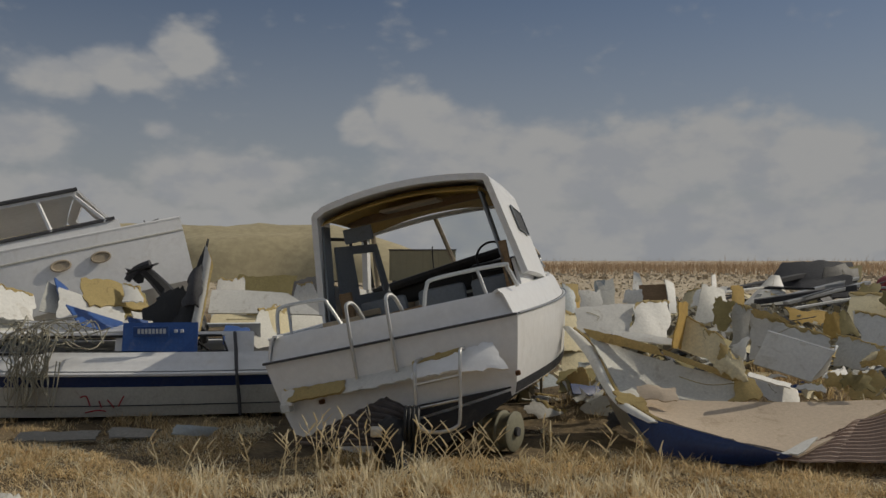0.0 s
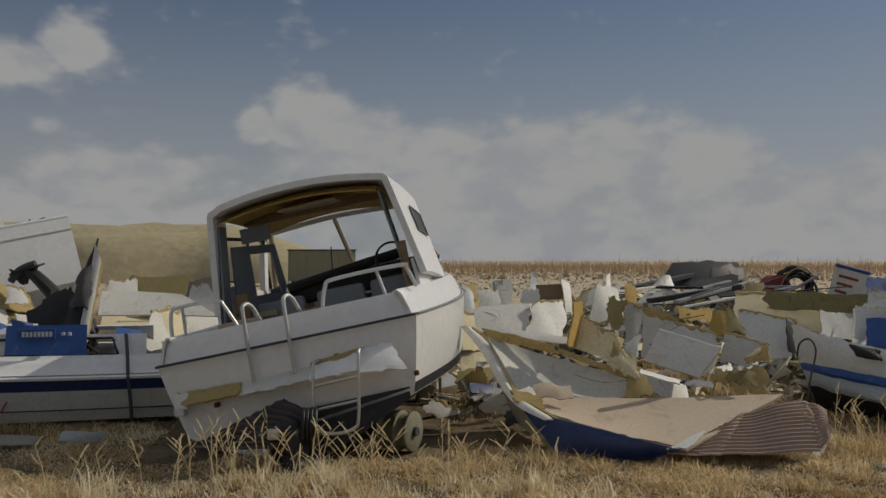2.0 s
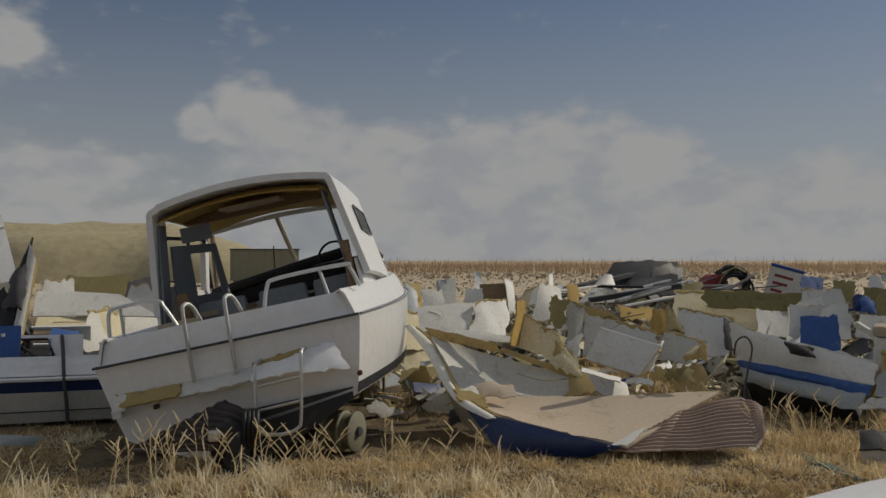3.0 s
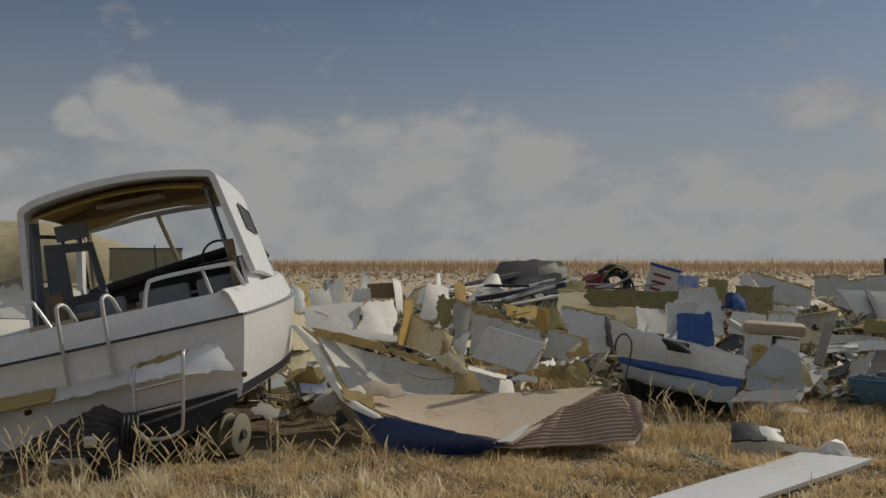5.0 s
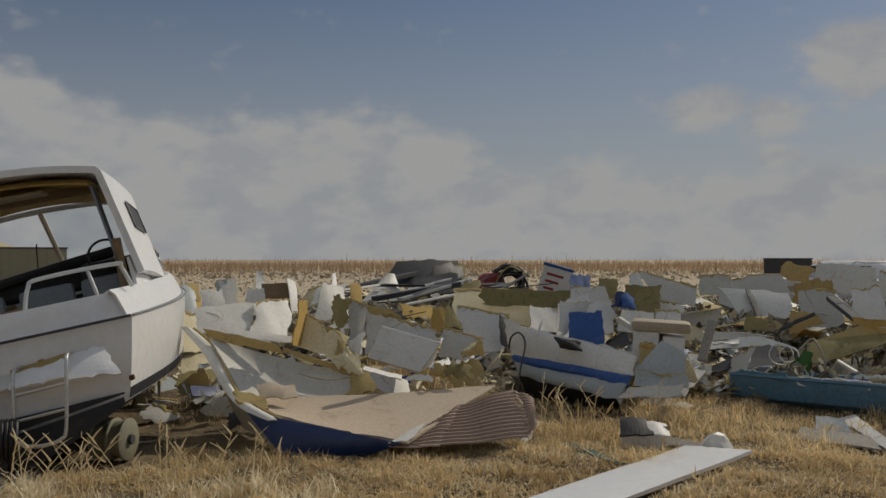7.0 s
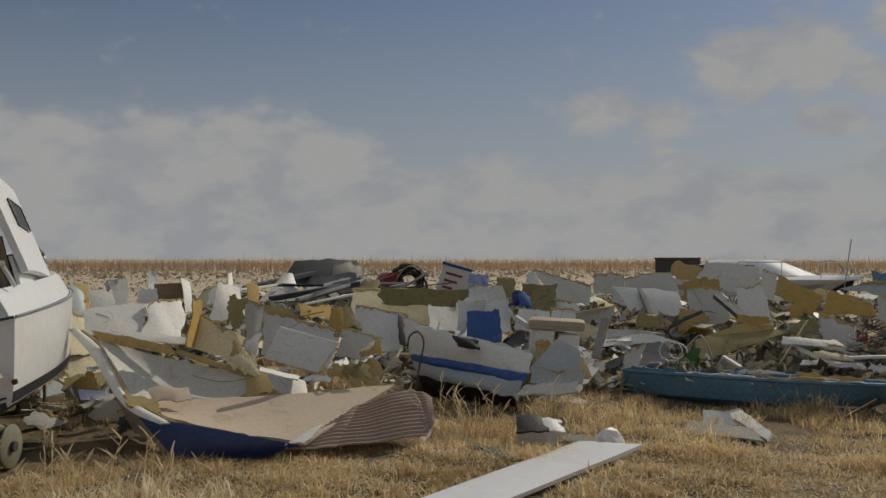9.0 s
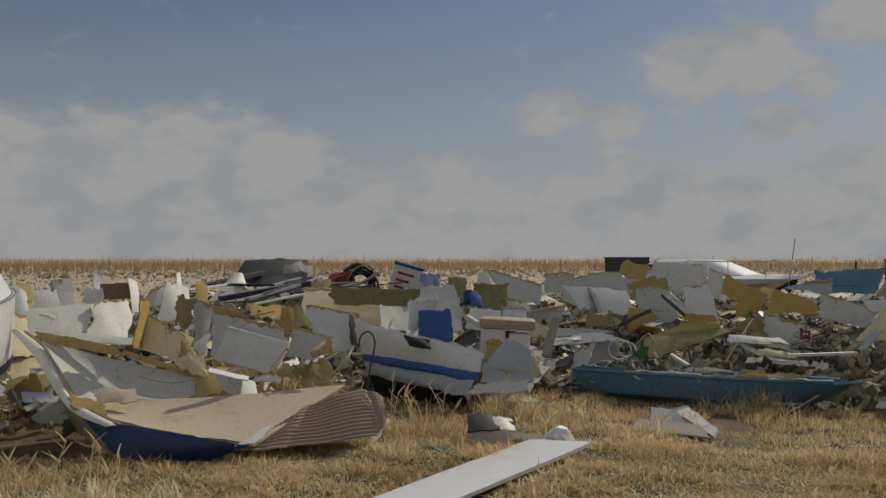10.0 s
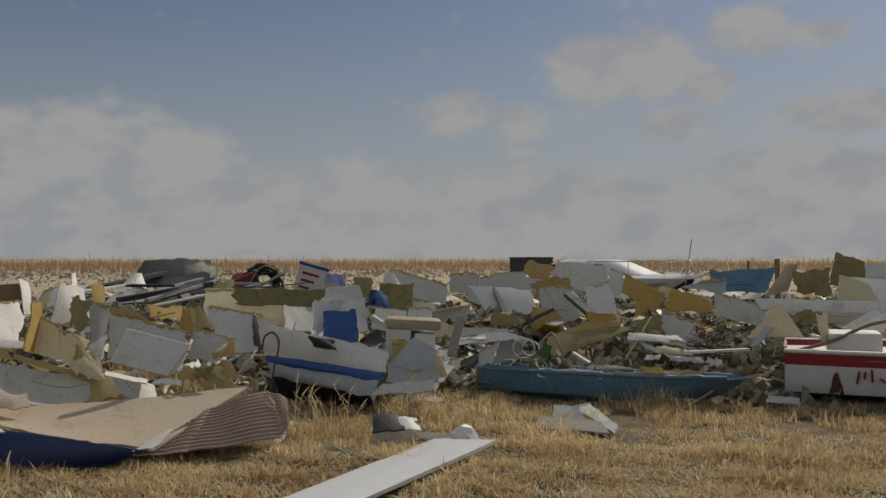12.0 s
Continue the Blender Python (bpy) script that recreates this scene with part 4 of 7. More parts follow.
# ---- boats beside the cruiser ----
L = hull_form(6.0, 1.02, 1.12, 0.455, 0.04, sheer=0.06, fore=0.3, flare=0.90)
sloop = thing("blue_banded_boat", "white pleasure boat with dark blue band and smashed cabin", "boat", pose(-1.35, 10.82, 0.0, 0, 0, 98.3))
for sd in (-1, 1):
    part("hull_bottom", strip(L, 0.0, 0.3, sd), WHITE, sloop, smooth=True)
    part("hull_side", strip(L, 0.3, 0.80, sd, m=6), GREY, sloop, smooth=True)
    part("blue_band", strip(L, 0.50, 1.0, sd, m=3, thick=0.016, out_=0.008 * sd), NAVY, sloop, "dark blue sheer band", smooth=True)
    part("gunwale_moulding", tube([L(s / 16, 1.0, sd) + Vector((sd * 0.015, 0, 0.01)) for s in range(17)], 0.022, 6, 2), GEL, sloop, smooth=True)
    part("band_line", tube([L(s / 16, 0.49, sd) + Vector((sd * 0.018, 0, 0.0)) for s in range(17)], 0.006, 6, 2), BLACKP, sloop)

    def deck_side(u, v, sd=sd):
        g = L(u * 0.97, 1.0, sd)
        return Vector((sd * max(abs(g.x) - 0.06 - 0.22 * v ** 0.8, 0), g.y, g.z + 0.02 + 0.20 * v - 0.03 * (v > 0.6)))
    part("side_deck", grid(deck_side, 30, 5, 0.02), GEL, sloop, smooth=True)

    def house(u, v, sd=sd):
        return Vector((sd * (0.80 - 0.10 * v), 0.75 + 3.0 * u, 0.62 + 0.24 * v))
    part("cabin_side", grid(house, 30, 6, 0.03, keep=lambda i, j: not (3 <= i <= 25 and 1 <= j <= 4 and i not in (12, 13))), GEL, sloop)
    part("window_frame", tube([(sd * 0.80, 1.02, 0.66), (sd * 0.80, 3.30, 0.66), (sd * 0.735, 3.20, 0.82), (sd * 0.735, 1.08, 0.82), (sd * 0.80, 1.02, 0.66)], 0.014, 6, 1), RUBBER, sloop, "black window gasket")
part("cabin_floor", grid(lambda u, v: Vector(((2 * u - 1) * 0.78, 0.75 + 3.0 * v, 0.40)), 4, 6, 0.02), DARKGREY, sloop)
part("cabin_roof", ragged([(-0.70, 1.9, 0.87), (-0.70, 3.75, 0.87), (0.70, 3.75, 0.91), (0.70, 1.9, 0.91)], 0.06, 0.04, 95, 14, 10, 0.03), GEL, sloop, smooth=True)
part("aft_panel", grid(lambda u, v: Vector((-0.845 + 0.10 * v, 1.32 + 0.75 * u, 0.66 + 0.02 * u + (0.30 - 0.02 * u) * v)), 6, 4, 0.03), BLUE, sloop, "blue panel beside the marking")
plate = part("marking_strip", boxed(-0.875, -0.855, 1.60, 1.95, 0.825, 0.93, 0.004), BLUE, sloop, "blue strip with a white marking")
for k in range(8):
    part("marking_bar", boxed(-0.884, -0.877, 1.63 + 0.036 * k, 1.655 + 0.036 * k, 0.855, 0.905), PLATE, plate)
part("marking_bar", boxed(-0.84, -0.80, 1.52, 1.55, 0.86, 0.89), PLATE, sloop)
part("marking_bar", boxed(-0.84, -0.80, 1.46, 1.49, 0.86, 0.89), PLATE, sloop)


def on_left(y, v):
    q = L(y / 6.0, v, -1)
    return q + Vector((-0.02, 0, 0))


scrawl([[(2.42, 0.64), (2.36, 0.66), (2.33, 0.50)], [(2.38, 0.38), (2.26, 0.42), (2.18, 0.40)], [(2.24, 0.58), (2.22, 0.46)], [(2.16, 0.60), (2.10, 0.46)], [(2.06, 0.48), (2.00, 0.66)]], 0.007, SCRAWL, sloop, on_left)
part("mooring_line", tube([(-0.72, 0.95, 0.85), (-0.95, 0.92, 0.68), (-1.12, 0.90, 0.46), (-1.10, 0.88, 0.25), (-1.06, 0.87, 0.04)], 0.018, 6, 5), DARKGREY, sloop, "dark hanging hose", smooth=True)
part("handrail", tube([(-0.98, 3.3, 0.72), (-0.96, 3.1, 0.88), (-0.9, 2.7, 1.0), (-0.86, 2.5, 1.04)], 0.014, 6, 4), STEEL, sloop, smooth=True)

# big white cruiser, stern up, farther back
K = hull_form(4.2, 1.15, 1.25, 1.30, 0.45, sheer=0.05, fore=0.4, full=4.5)
big = thing("white_flybridge_boat", "large white motorboat hull with empty window frames, stern raised", "boat", pose(-3.72, 13.9, 0.72, -13.5, 12, 116))
for sd in (-1, 1):
    part("hull_bottom", strip(K, 0.0, 0.3, sd), GEL, big, smooth=True)
    part("hull_side", strip(K, 0.3, 1.0, sd, m=8), GEL, big, smooth=True)
    part("rub_rail", tube([K(s / 14, 0.86, sd) + Vector((sd * 0.01, 0, 0)) for s in range(15)], 0.016, 6, 2), GREY, big)
    part("cabin_wall", grid(lambda u, v, sd=sd: Vector((sd * (0.98 - 0.06 * v), 0.75 + 3.3 * u, 1.28 + 0.22 * v)), 12, 2, 0.03), GEL, big, smooth=True)
    part("window_sill", tube([(sd * 0.94, 0.80, 1.52), (sd * 0.94, 4.0, 1.50)], 0.025, 6, 1), DARKGREY, big)
    for y, dy in ((0.92, 0.32), (1.62, 0.06), (2.70, -0.05), (3.8, 0.0)):
        part("window_post", tube([(sd * 0.94, y, 1.50), (sd * 0.84, y + dy, 1.98)], 0.030, 6, 1), GEL, big)
    part("gunwale", tube([K(s / 14, 1.0, sd) for s in range(15)], 0.02, 6, 2), GEL, big)
    for y in (1.15, 1.65):
        ring = part("porthole", tube([(sd * 1.235, y + 0.12 * math.cos(a * math.tau / 10), 0.98 + 0.065 * math.sin(a * math.tau / 10)) for a in range(11)], 0.014, 6, 2), BEIGE, big, "tan oval porthole rim")
        part("porthole_pane", grid(lambda u, v, y=y, sd=sd: Vector((sd * 1.232, y + 0.11 * v * math.cos(u * math.tau), 0.98 + 0.058 * v * math.sin(u * math.tau))), 12, 2, 0.01), BEIGE, ring)
part("transom", grid(lambda u, v: Vector(((2 * u - 1) * K(0, 0.3 + 0.7 * v, 1).x, 0.0, K(0, 0.3 + 0.7 * v, 1).z)), 10, 6, 0.03), GEL, big, smooth=True)
part("deck", grid(lambda u, v: Vector(((2 * u - 1) * (K(v * 0.95, 1, 1).x - 0.01), K(v * 0.95, 1, 1).y, 1.29)), 8, 12, 0.02), GEL, big)
part("cabin_roof", grid(lambda u, v: Vector(((2 * u - 1) * 0.88, 1.18 + 2.9 * v, 2.0 + 0.06 * (1 - (2 * u - 1) ** 2))), 10, 10, 0.05), GEL, big, smooth=True)
part("aft_slope", grid(lambda u, v: Vector(((2 * u - 1) * (0.95 - 0.1 * v), 0.72 + 0.42 * v, 1.32 + 0.70 * v)), 8, 6, 0.03, keep=lambda i, j: not (2 <= i <= 5 and 2 <= j <= 4)), GEL, big, smooth=True)
part("roof_trim", tube([(-0.90, 1.16, 2.02), (-0.90, 4.0, 2.0)], 0.028, 6, 1), DARKGREY, big)
part("cross_tree", tube([(-0.5, 0.30, 1.30), (-0.5, 0.34, 1.50)], 0.008, 5, 1), DARKGREY, big)
part("cross_tree", tube([(-0.5, 0.14, 1.48), (-0.5, 0.62, 1.38)], 0.008, 5, 1), DARKGREY, big)
part("support_rubble", ragged([(-0.9, 0.3, -0.75), (0.9, 0.3, -0.75), (0.7, 0.5, 0.1), (-0.7, 0.5, 0.1)], 0.3, 0.03, 96, 10, 6, 0.05), GREY, big)

# outboard motor on its back, with a torn cowl standing beside it
O = (-2.90, 10.6, 0.88)
motor = thing("outboard_motor", "black outboard motor lying leg-up on a smashed boat", "motor", pose(*O))
bm = bmesh.new()
bmesh.ops.create_icosphere(bm, subdivisions=4, radius=0.26)
for v in bm.verts:
    v.co = Vector((v.co.x * 1.15, v.co.y * 0.8, v.co.z * 1.0)) * (1 + 0.30 * noise.noise(v.co * 5.0) + 0.16 * noise.noise(v.co * 13.0))
part("powerhead", bm, RUBBER, motor, smooth=False)
part("leg", tube([(-0.02, 0, 0.12), (-0.16, -0.02, 0.34), (-0.32, -0.03, 0.52), (-0.46, -0.03, 0.64)], 0.10, 8, 4, taper=0.55), RUBBER, motor)
part("cavitation_plate", ragged([(-0.62, -0.10, 0.58), (-0.30, -0.12, 0.68), (-0.32, 0.12, 0.70), (-0.60, 0.10, 0.60)], 0.01, 0.02, 101, 8, 5, 0.02), RUBBER, motor)
part("gearcase", tube([(-0.36, -0.03, 0.68), (-0.52, -0.03, 0.62), (-0.62, -0.03, 0.50)], 0.055, 8, 4, taper=0.7), DARKGREY, motor)
part("skeg", ragged([(-0.58, -0.03, 0.52), (-0.44, -0.03, 0.46), (-0.42, -0.03, 0.60), (-0.62, -0.03, 0.62)], 0.0, 0.02, 102, 6, 5, 0.015), RUBBER, motor)
for k in range(7):
    a = 0.9 * k
    part("hose", tube([(0.1 * math.cos(a), -0.15, 0.1 * math.sin(a)), (0.25 * math.cos(a + 0.6), -0.25, 0.22 * math.sin(a)), (0.1 + 0.3 * math.cos(a + 1.1), -0.1, -0.25 + 0.1 * math.sin(a))], 0.014, 6, 4), RUBBER, motor)
O = (-2.52, 10.30, 0.70)
cowl = thing("torn_cowl", "tall torn hull shell standing upright, black inside, white rim", "hull piece", pose(*O))
part("inner_skin", ragged(off(O, [(-2.92, 10.08, 0.76), (-2.67, 10.00, 0.68), (-2.57, 10.28, 1.76), (-2.67, 10.31, 1.56)]), 0.05, 0.05, 111, 10, 18, 0.03), RUBBER, cowl, "black inner skin", smooth=True)
part("inner_skin", ragged(off(O, [(-3.22, 10.20, 1.02), (-2.76, 10.18, 0.72), (-2.72, 10.29, 1.33), (-3.02, 10.31, 1.28)]), 0.06, 0.08, 112, 14, 12, 0.04), RUBBER, cowl, "torn black foam", smooth=True)
part("inner_skin", ragged(off(O, [(-2.77, 10.07, 1.12), (-2.58, 10.07, 1.12), (-2.57, 10.23, 1.55), (-2.71, 10.19, 1.49)]), 0.07, 0.05, 113, 8, 10, 0.05), DARKGREY, cowl, smooth=True)
part("outer_skin", ragged(off(O, [(-2.68, 9.96, 0.68), (-2.59, 10.02, 0.76), (-2.50, 10.25, 1.60), (-2.57, 10.28, 1.77)]), 0.02, 0.012, 114, 6, 18, 0.02), WHITE, cowl, smooth=True)
part("rim", ragged(off(O, [(-2.61, 10.00, 0.73), (-2.58, 10.05, 0.78), (-2.49, 10.28, 1.56), (-2.55, 10.29, 1.73)]), 0.01, 0.012, 115, 4, 18, 0.02), FIBRE, cowl, "frayed brown rim", smooth=True)

# nets and ropes over the left boat's deck
net = thing("tangled_net", "tangled bleached fishing net and ropes hanging over a boat", "net", pose(-3.95, 9.36, 0.72))
rnd = random.Random(12)
for k in range(34):
    x = rnd.uniform(-0.32, 0.10)
    pts = [(x + rnd.uniform(-0.1, 0.1), rnd.uniform(0.0, 0.30), rnd.uniform(0.10, 0.32)), (x + rnd.uniform(-0.1, 0.1), -0.02, rnd.uniform(0.0, 0.12))]
    low = rnd.uniform(-0.62, -0.25)
    for j in range(1, 5):
        pts.append((x + rnd.uniform(-0.05, 0.05), -0.06 + rnd.uniform(-0.04, 0.02), low * j / 4))
    if k % 3 == 0:
        pts += [(x + 0.08, -0.07, low * 0.7), (x + 0.10, -0.03, low * 0.2)]
    part("rope_strand", tube(pts, rnd.uniform(0.004, 0.009), 5, 3), ROPE, net)
for k in range(10):
    pts = [(rnd.uniform(-0.5, 0.6), rnd.uniform(-0.02, 0.35), rnd.uniform(-0.02, 0.28)) for _ in range(6)]
    pts.sort()
    part("rope_strand", tube(pts, rnd.uniform(0.004, 0.008), 5, 4), ROPE, net)

# ---- under and beside the cruiser ----
sheet = part("corrugated_sheet", ribbed(off((-0.8, 7.3, 0.1), [(-1.12, 7.06, 0.25), (-0.50, 7.08, 0.22), (-0.24, 7.35, 0.44), (-0.44, 7.44, 0.55)]), 9, 0.011, nu=16), DARKSHEET)
sheet.location = (-0.8, 7.3, 0.1)
tagged(sheet, "dark brown corrugated sheet leaning against a stern", "sheet")
drive = thing("stern_drive", "black greasy engine leg lying below the transom", "motor", pose(-0.38, 7.22, 0.24))
bm = bmesh.new()
bmesh.ops.create_icosphere(bm, subdivisions=4, radius=0.15)
for v in bm.verts:
    v.co = Vector((v.co.x, v.co.y * 0.8, v.co.z * 1.2)) * (1 + 0.22 * noise.noise(v.co * 9.0) + 0.1 * noise.noise(v.co * 25.0))
part("housing", bm, RUBBER, drive, smooth=True)
for k in range(4):
    part("bellows_ring", tube([(0.10 + 0.03 * k + 0.0, 0.02 + 0.13 * math.cos(a * math.tau / 12), 0.12 + 0.13 * math.sin(a * math.tau / 12)) for a in range(13)], 0.016, 6, 2), RUBBER, drive, smooth=True)
part("leg", tube([(-0.02, 0, 0.05), (0.02, -0.05, -0.12), (0.06, -0.06, -0.24)], 0.08, 8, 3), RUBBER, drive)
part("cap", boxed(-0.16, -0.07, -0.16, -0.10, 0.05, 0.13, 0.02), STEEL, drive, "worn bright metal cap")
drum = thing("cable_drum", "small grey plastic drum with flanges under a hull", "drum", pose(0.50, 8.05, 0.17, 0, 0, 58))


def disc_ring(y0, y1, r, n=28):
    bm = bmesh.new()
    rows = [[bm.verts.new((rr * math.cos(k * math.tau / n), y, rr * math.sin(k * math.tau / n))) for k in range(n)] for y, rr in ((y0, r * 0.05), (y0, r * 0.93), (y0 + 0.008, r), (y1 - 0.008, r), (y1, r * 0.93), (y1, r * 0.05))]
    for q, s in zip(rows, rows[1:]):
        for k in range(n):
            bm.faces.new((q[k], q[(k + 1) % n], s[(k + 1) % n], s[k]))
    return bm


part("barrel", disc_ring(-0.12, 0.14, 0.145), DRAB, drum, smooth=True)
for y in (-0.13, -0.02, 0.12):
    part("flange", disc_ring(y, y + 0.03, 0.168), DRAB, drum, smooth=True)
part("hub", disc_ring(-0.16, -0.11, 0.04, 14), DARKGREY, drum)
# block added under the keel to darken the shaded gap there
keel = part("keel_shadow_block", boxed(-0.5, 0.5, -0.1, 0.1, 0.0, 0.16, 0.02), WOOD)
keel.matrix_world = pose(0.15, 9.2, 0.0, 0, 0, -12)
tagged(keel, "dark wooden block added for shade under a boat's keel", "timber")
keel.name = "keel_timber"

# ---- loose things in the pile ----
O = (5.75, 9.75, 0.45)
seat = thing("seat_module", "white boxed boat seat with thick beige cushion", "seat", pose(6.3, 8.95, 0.30, 0, 3, -35))
part("box", boxed(-0.26, 0.02, -0.2, 0.2, 0.0, 0.50, 0.02), WHITE, seat)
part("box", boxed(0.06, 0.30, -0.16, 0.2, 0.0, 0.46, 0.02), GEL, seat)
# solid black block painted in for the shade of an open recess
part("dark_recess", boxed(0.10, 0.27, -0.18, -0.13, 0.16, 0.32, 0.02), RUBBER, seat, "black block for the shade of an open recess")
part("cushion", boxed(-0.28, 0.36, -0.24, 0.24, 0.50, 0.62, 0.05), BEIGE, seat, "beige stained cushion", smooth=True)

bundle = thing("wire_bundle", "round bundle of dark hoses and cables", "cables", pose(10.35, 20.7, 1.0))
for k in range(26):
    a, b = rnd.uniform(0, 6.28), rnd.uniform(0.25, 0.5)
    part("cable", tube([(b * math.cos(a + t * 1.3), rnd.uniform(-0.25, 0.2), b * math.sin(a + t * 1.3)) for t in range(4)], rnd.uniform(0.015, 0.035), 6, 4), rnd.choice((RUBBER, DARKGREY, OLIVE, RUBBER)), bundle)
part("drum_end", disc_ring(-0.2, 0.2, 0.30), RED, bundle, "red drum end").location = (-0.45, 0.1, -0.02)
machine = thing("machine_casing", "white metal casing with blue lid, tipped over", "casing", pose(11.25, 20.2, 0.55, 0, 16, -30))
part("body", boxed(-0.42, 0.42, -0.35, 0.35, 0.0, 0.85, 0.03), WHITE, machine)
part("lid", boxed(-0.44, 0.30, -0.37, 0.37, 0.85, 0.92, 0.02), BLUE, machine, "blue lid")
for k in range(3):
    part("marking_bar", boxed(-0.3, -0.05 + 0.08 * k, -0.362, -0.352, 0.30 + 0.17 * k, 0.36 + 0.17 * k), RED, machine, "red worn marking")

wires = thing("wire_tangle", "ball of rusty wire and black hose in the wreckage", "wire", pose(9.75, 7.35, 0.62))
for k in range(44):
    pts = []
    a, b = rnd.uniform(0, 6.28), rnd.uniform(0, 3.1)
    for t in range(5):
        q = Vector((math.cos(a + t * 0.8) * math.sin(b), math.sin(a + t * 0.8) * math.sin(b), math.cos(b + 0.2 * t))) * rnd.uniform(0.18, 0.30)
        pts.append(q)
    part("wire", tube(pts, rnd.uniform(0.002, 0.006), 5, 3), rnd.choice((RUBBER, RUST, RUBBER, DARKGREY)), wires)


def bar_thing(name, label, category, a, b, r, mat, flat=1.0):
    a, b = Vector(a), Vector(b)
    bm = bmesh.new()
    d = (b - a)
    m = d.to_track_quat("Y", "Z").to_matrix().to_4x4()
    box(bm, -r, r, -d.length / 2, d.length / 2, -r * flat, r * flat, r * 0.25 * flat)
    ob = part(name, bm, mat)
    ob.matrix_world = Matrix.Translation((a + b) / 2) @ m
    return tagged(ob, label, category)


TORN = {
    ("hull_fragment", WHITE.name): ("torn white fibreglass hull piece with frayed edges", "hull piece"),
    ("laminate_fragment", GREY.name): ("broken grey-white fibreglass panel in the wreck pile", "panel"),
    ("laminate_fragment", CREAM.name): ("broken cream fibreglass panel with torn rim", "panel"),
    ("lining_fragment", OCHRE.name): ("torn yellow-ochre lining panel in the pile", "panel"),
    ("hull_fragment", OLIVE.name): ("olive-brown piece in the pile: dirty hull fragment, and dark shade", "hull piece"),
    ("laminate_scrap", FIBRE.name): ("raw yellow-brown fibreglass scrap with ragged edge", "scrap"),
    ("laminate_fragment", BLUEGREY.name): ("weathered blue-grey hull panel, split and curled", "panel"),
    ("laminate_fragment", TAN.name): ("tan bare fibreglass hull panel, torn loose", "panel"),
    ("plywood_board", WOOD.name): ("brown stained plywood board standing in debris", "board"),
    ("metal_fragment", DARKGREY.name): ("dark grey bent panel among the wreckage", "panel"),
    ("plastic_cowling", RUBBER.name): ("black torn piece: plastic cowling, and the shade in a gap", "cowling"),
    ("painted_fragment", BLUE.name): ("bright blue painted fibreglass panel", "panel"),
    ("painted_fragment", NAVY.name): ("dark navy painted hull scrap", "panel"),
    ("painted_fragment", RED.name): ("small faded red painted panel", "panel"),
    ("painted_fragment", GREEN.name): ("broken green painted panel piece", "panel"),
    ("crumpled_tarpaulin", SKYBLUE.name): ("crumpled pale blue tarpaulin over wreckage", "tarpaulin"),
    ("weathered_plank", STONE.name): ("grey weathered board lying in dry grass", "board"),
}


def torn(name, mat, corners, bulge, jag, seed):
    """One torn piece of the pile, with a frayed rim of bare laminate where it broke."""
    a, b, c, d = [Vector(p) for p in corners]
    mid = (a + b + c + d) / 4
    local = [p - mid for p in (a, b, c, d)]
    size = max((b - a).length, (d - a).length)
    label, category = TORN[(name, mat.name)]
    bulge *= 0.45 if size < 1.2 else 0.7
    ob = part(name, ragged(local, bulge, jag, seed, 14, 10, 0.010 + 0.006 * size), mat, smooth=True)
    ob.location = mid
    tagged(ob, label, category, "torn boat pieces")
    if jag >= 0.03 and mat in (WHITE, GREY, CREAM, BLUEGREY, GEL) and size > 0.35:
        def rim(u, v):
            p = local[3] * (1 - u) + local[2] * u
            q = local[0] * (1 - u) + local[1] * u
            down = (q - p).normalized()
            w = (0.006 + 0.045 * abs(wobble(u * 7, seed + 4))) * (1 + jag * 8)
            n_ = (local[1] - local[0]).cross(local[3] - local[0]).normalized()
            base = ragged_edge(local, bulge, jag, seed, u)
            return base + down * (w * v - 0.008) + n_ * (0.006 + 0.004 * math.sin(v * 3.1))
        part("frayed_rim", grid(rim, 22, 2, 0.022), FIBRE, ob, "frayed bare glass fibre along the break")
    if size > 0.45 and seed % 3 == 0:
        q = random.Random(seed)
        n_ = (local[1] - local[0]).cross(local[3] - local[0]).normalized()

        def on(u, v):
            p = (local[0] * (1 - u) + local[1] * u) * (1 - v) + (local[3] * (1 - u) + local[2] * u) * v
            return p + n_ * (bulge * (1 - (2 * u - 1) ** 2) * (1 - 0.6 * (2 * v - 1) ** 2) + 0.004)
        u0, v0 = q.uniform(0.15, 0.8), q.uniform(0.75, 0.95)
        line = [on(u0, v0)]
        for _ in range(4):
            u0, v0 = min(0.95, max(0.05, u0 + q.uniform(-0.12, 0.12))), v0 - q.uniform(0.08, 0.16)
            line.append(on(u0, v0))
        part("crack", tube(line, 0.003, 4, 1, taper=0.3), OLIVE, ob, "dark crack")
        if size > 0.6:
            ua, ub, va = q.uniform(0.08, 0.3), q.uniform(0.6, 0.92), q.uniform(0.25, 0.75)
            part("moulded_ridge", tube([on(ua, va), on((ua + ub) / 2, va + 0.02), on(ub, va + q.uniform(-0.1, 0.1))], 0.012, 6, 3), mat, ob)
    return ob


def ragged_edge(corners, bulge, jag, seed, u):
    a, b, c, d = corners
    lv = max((d - a).length, 0.05)
    vv = 1 + (0.6 * jag / lv) * (1.7 * splinter(u, seed + 2, 5) + 0.8 * splinter(u, seed + 3, 14))
    n_ = (b - a).cross(d - a).normalized()
    return (a * (1 - u) + b * u) * (1 - vv) + (d * (1 - u) + c * u) * vv + n_ * (bulge * (1 - (2 * u - 1) ** 2) * 0.4)

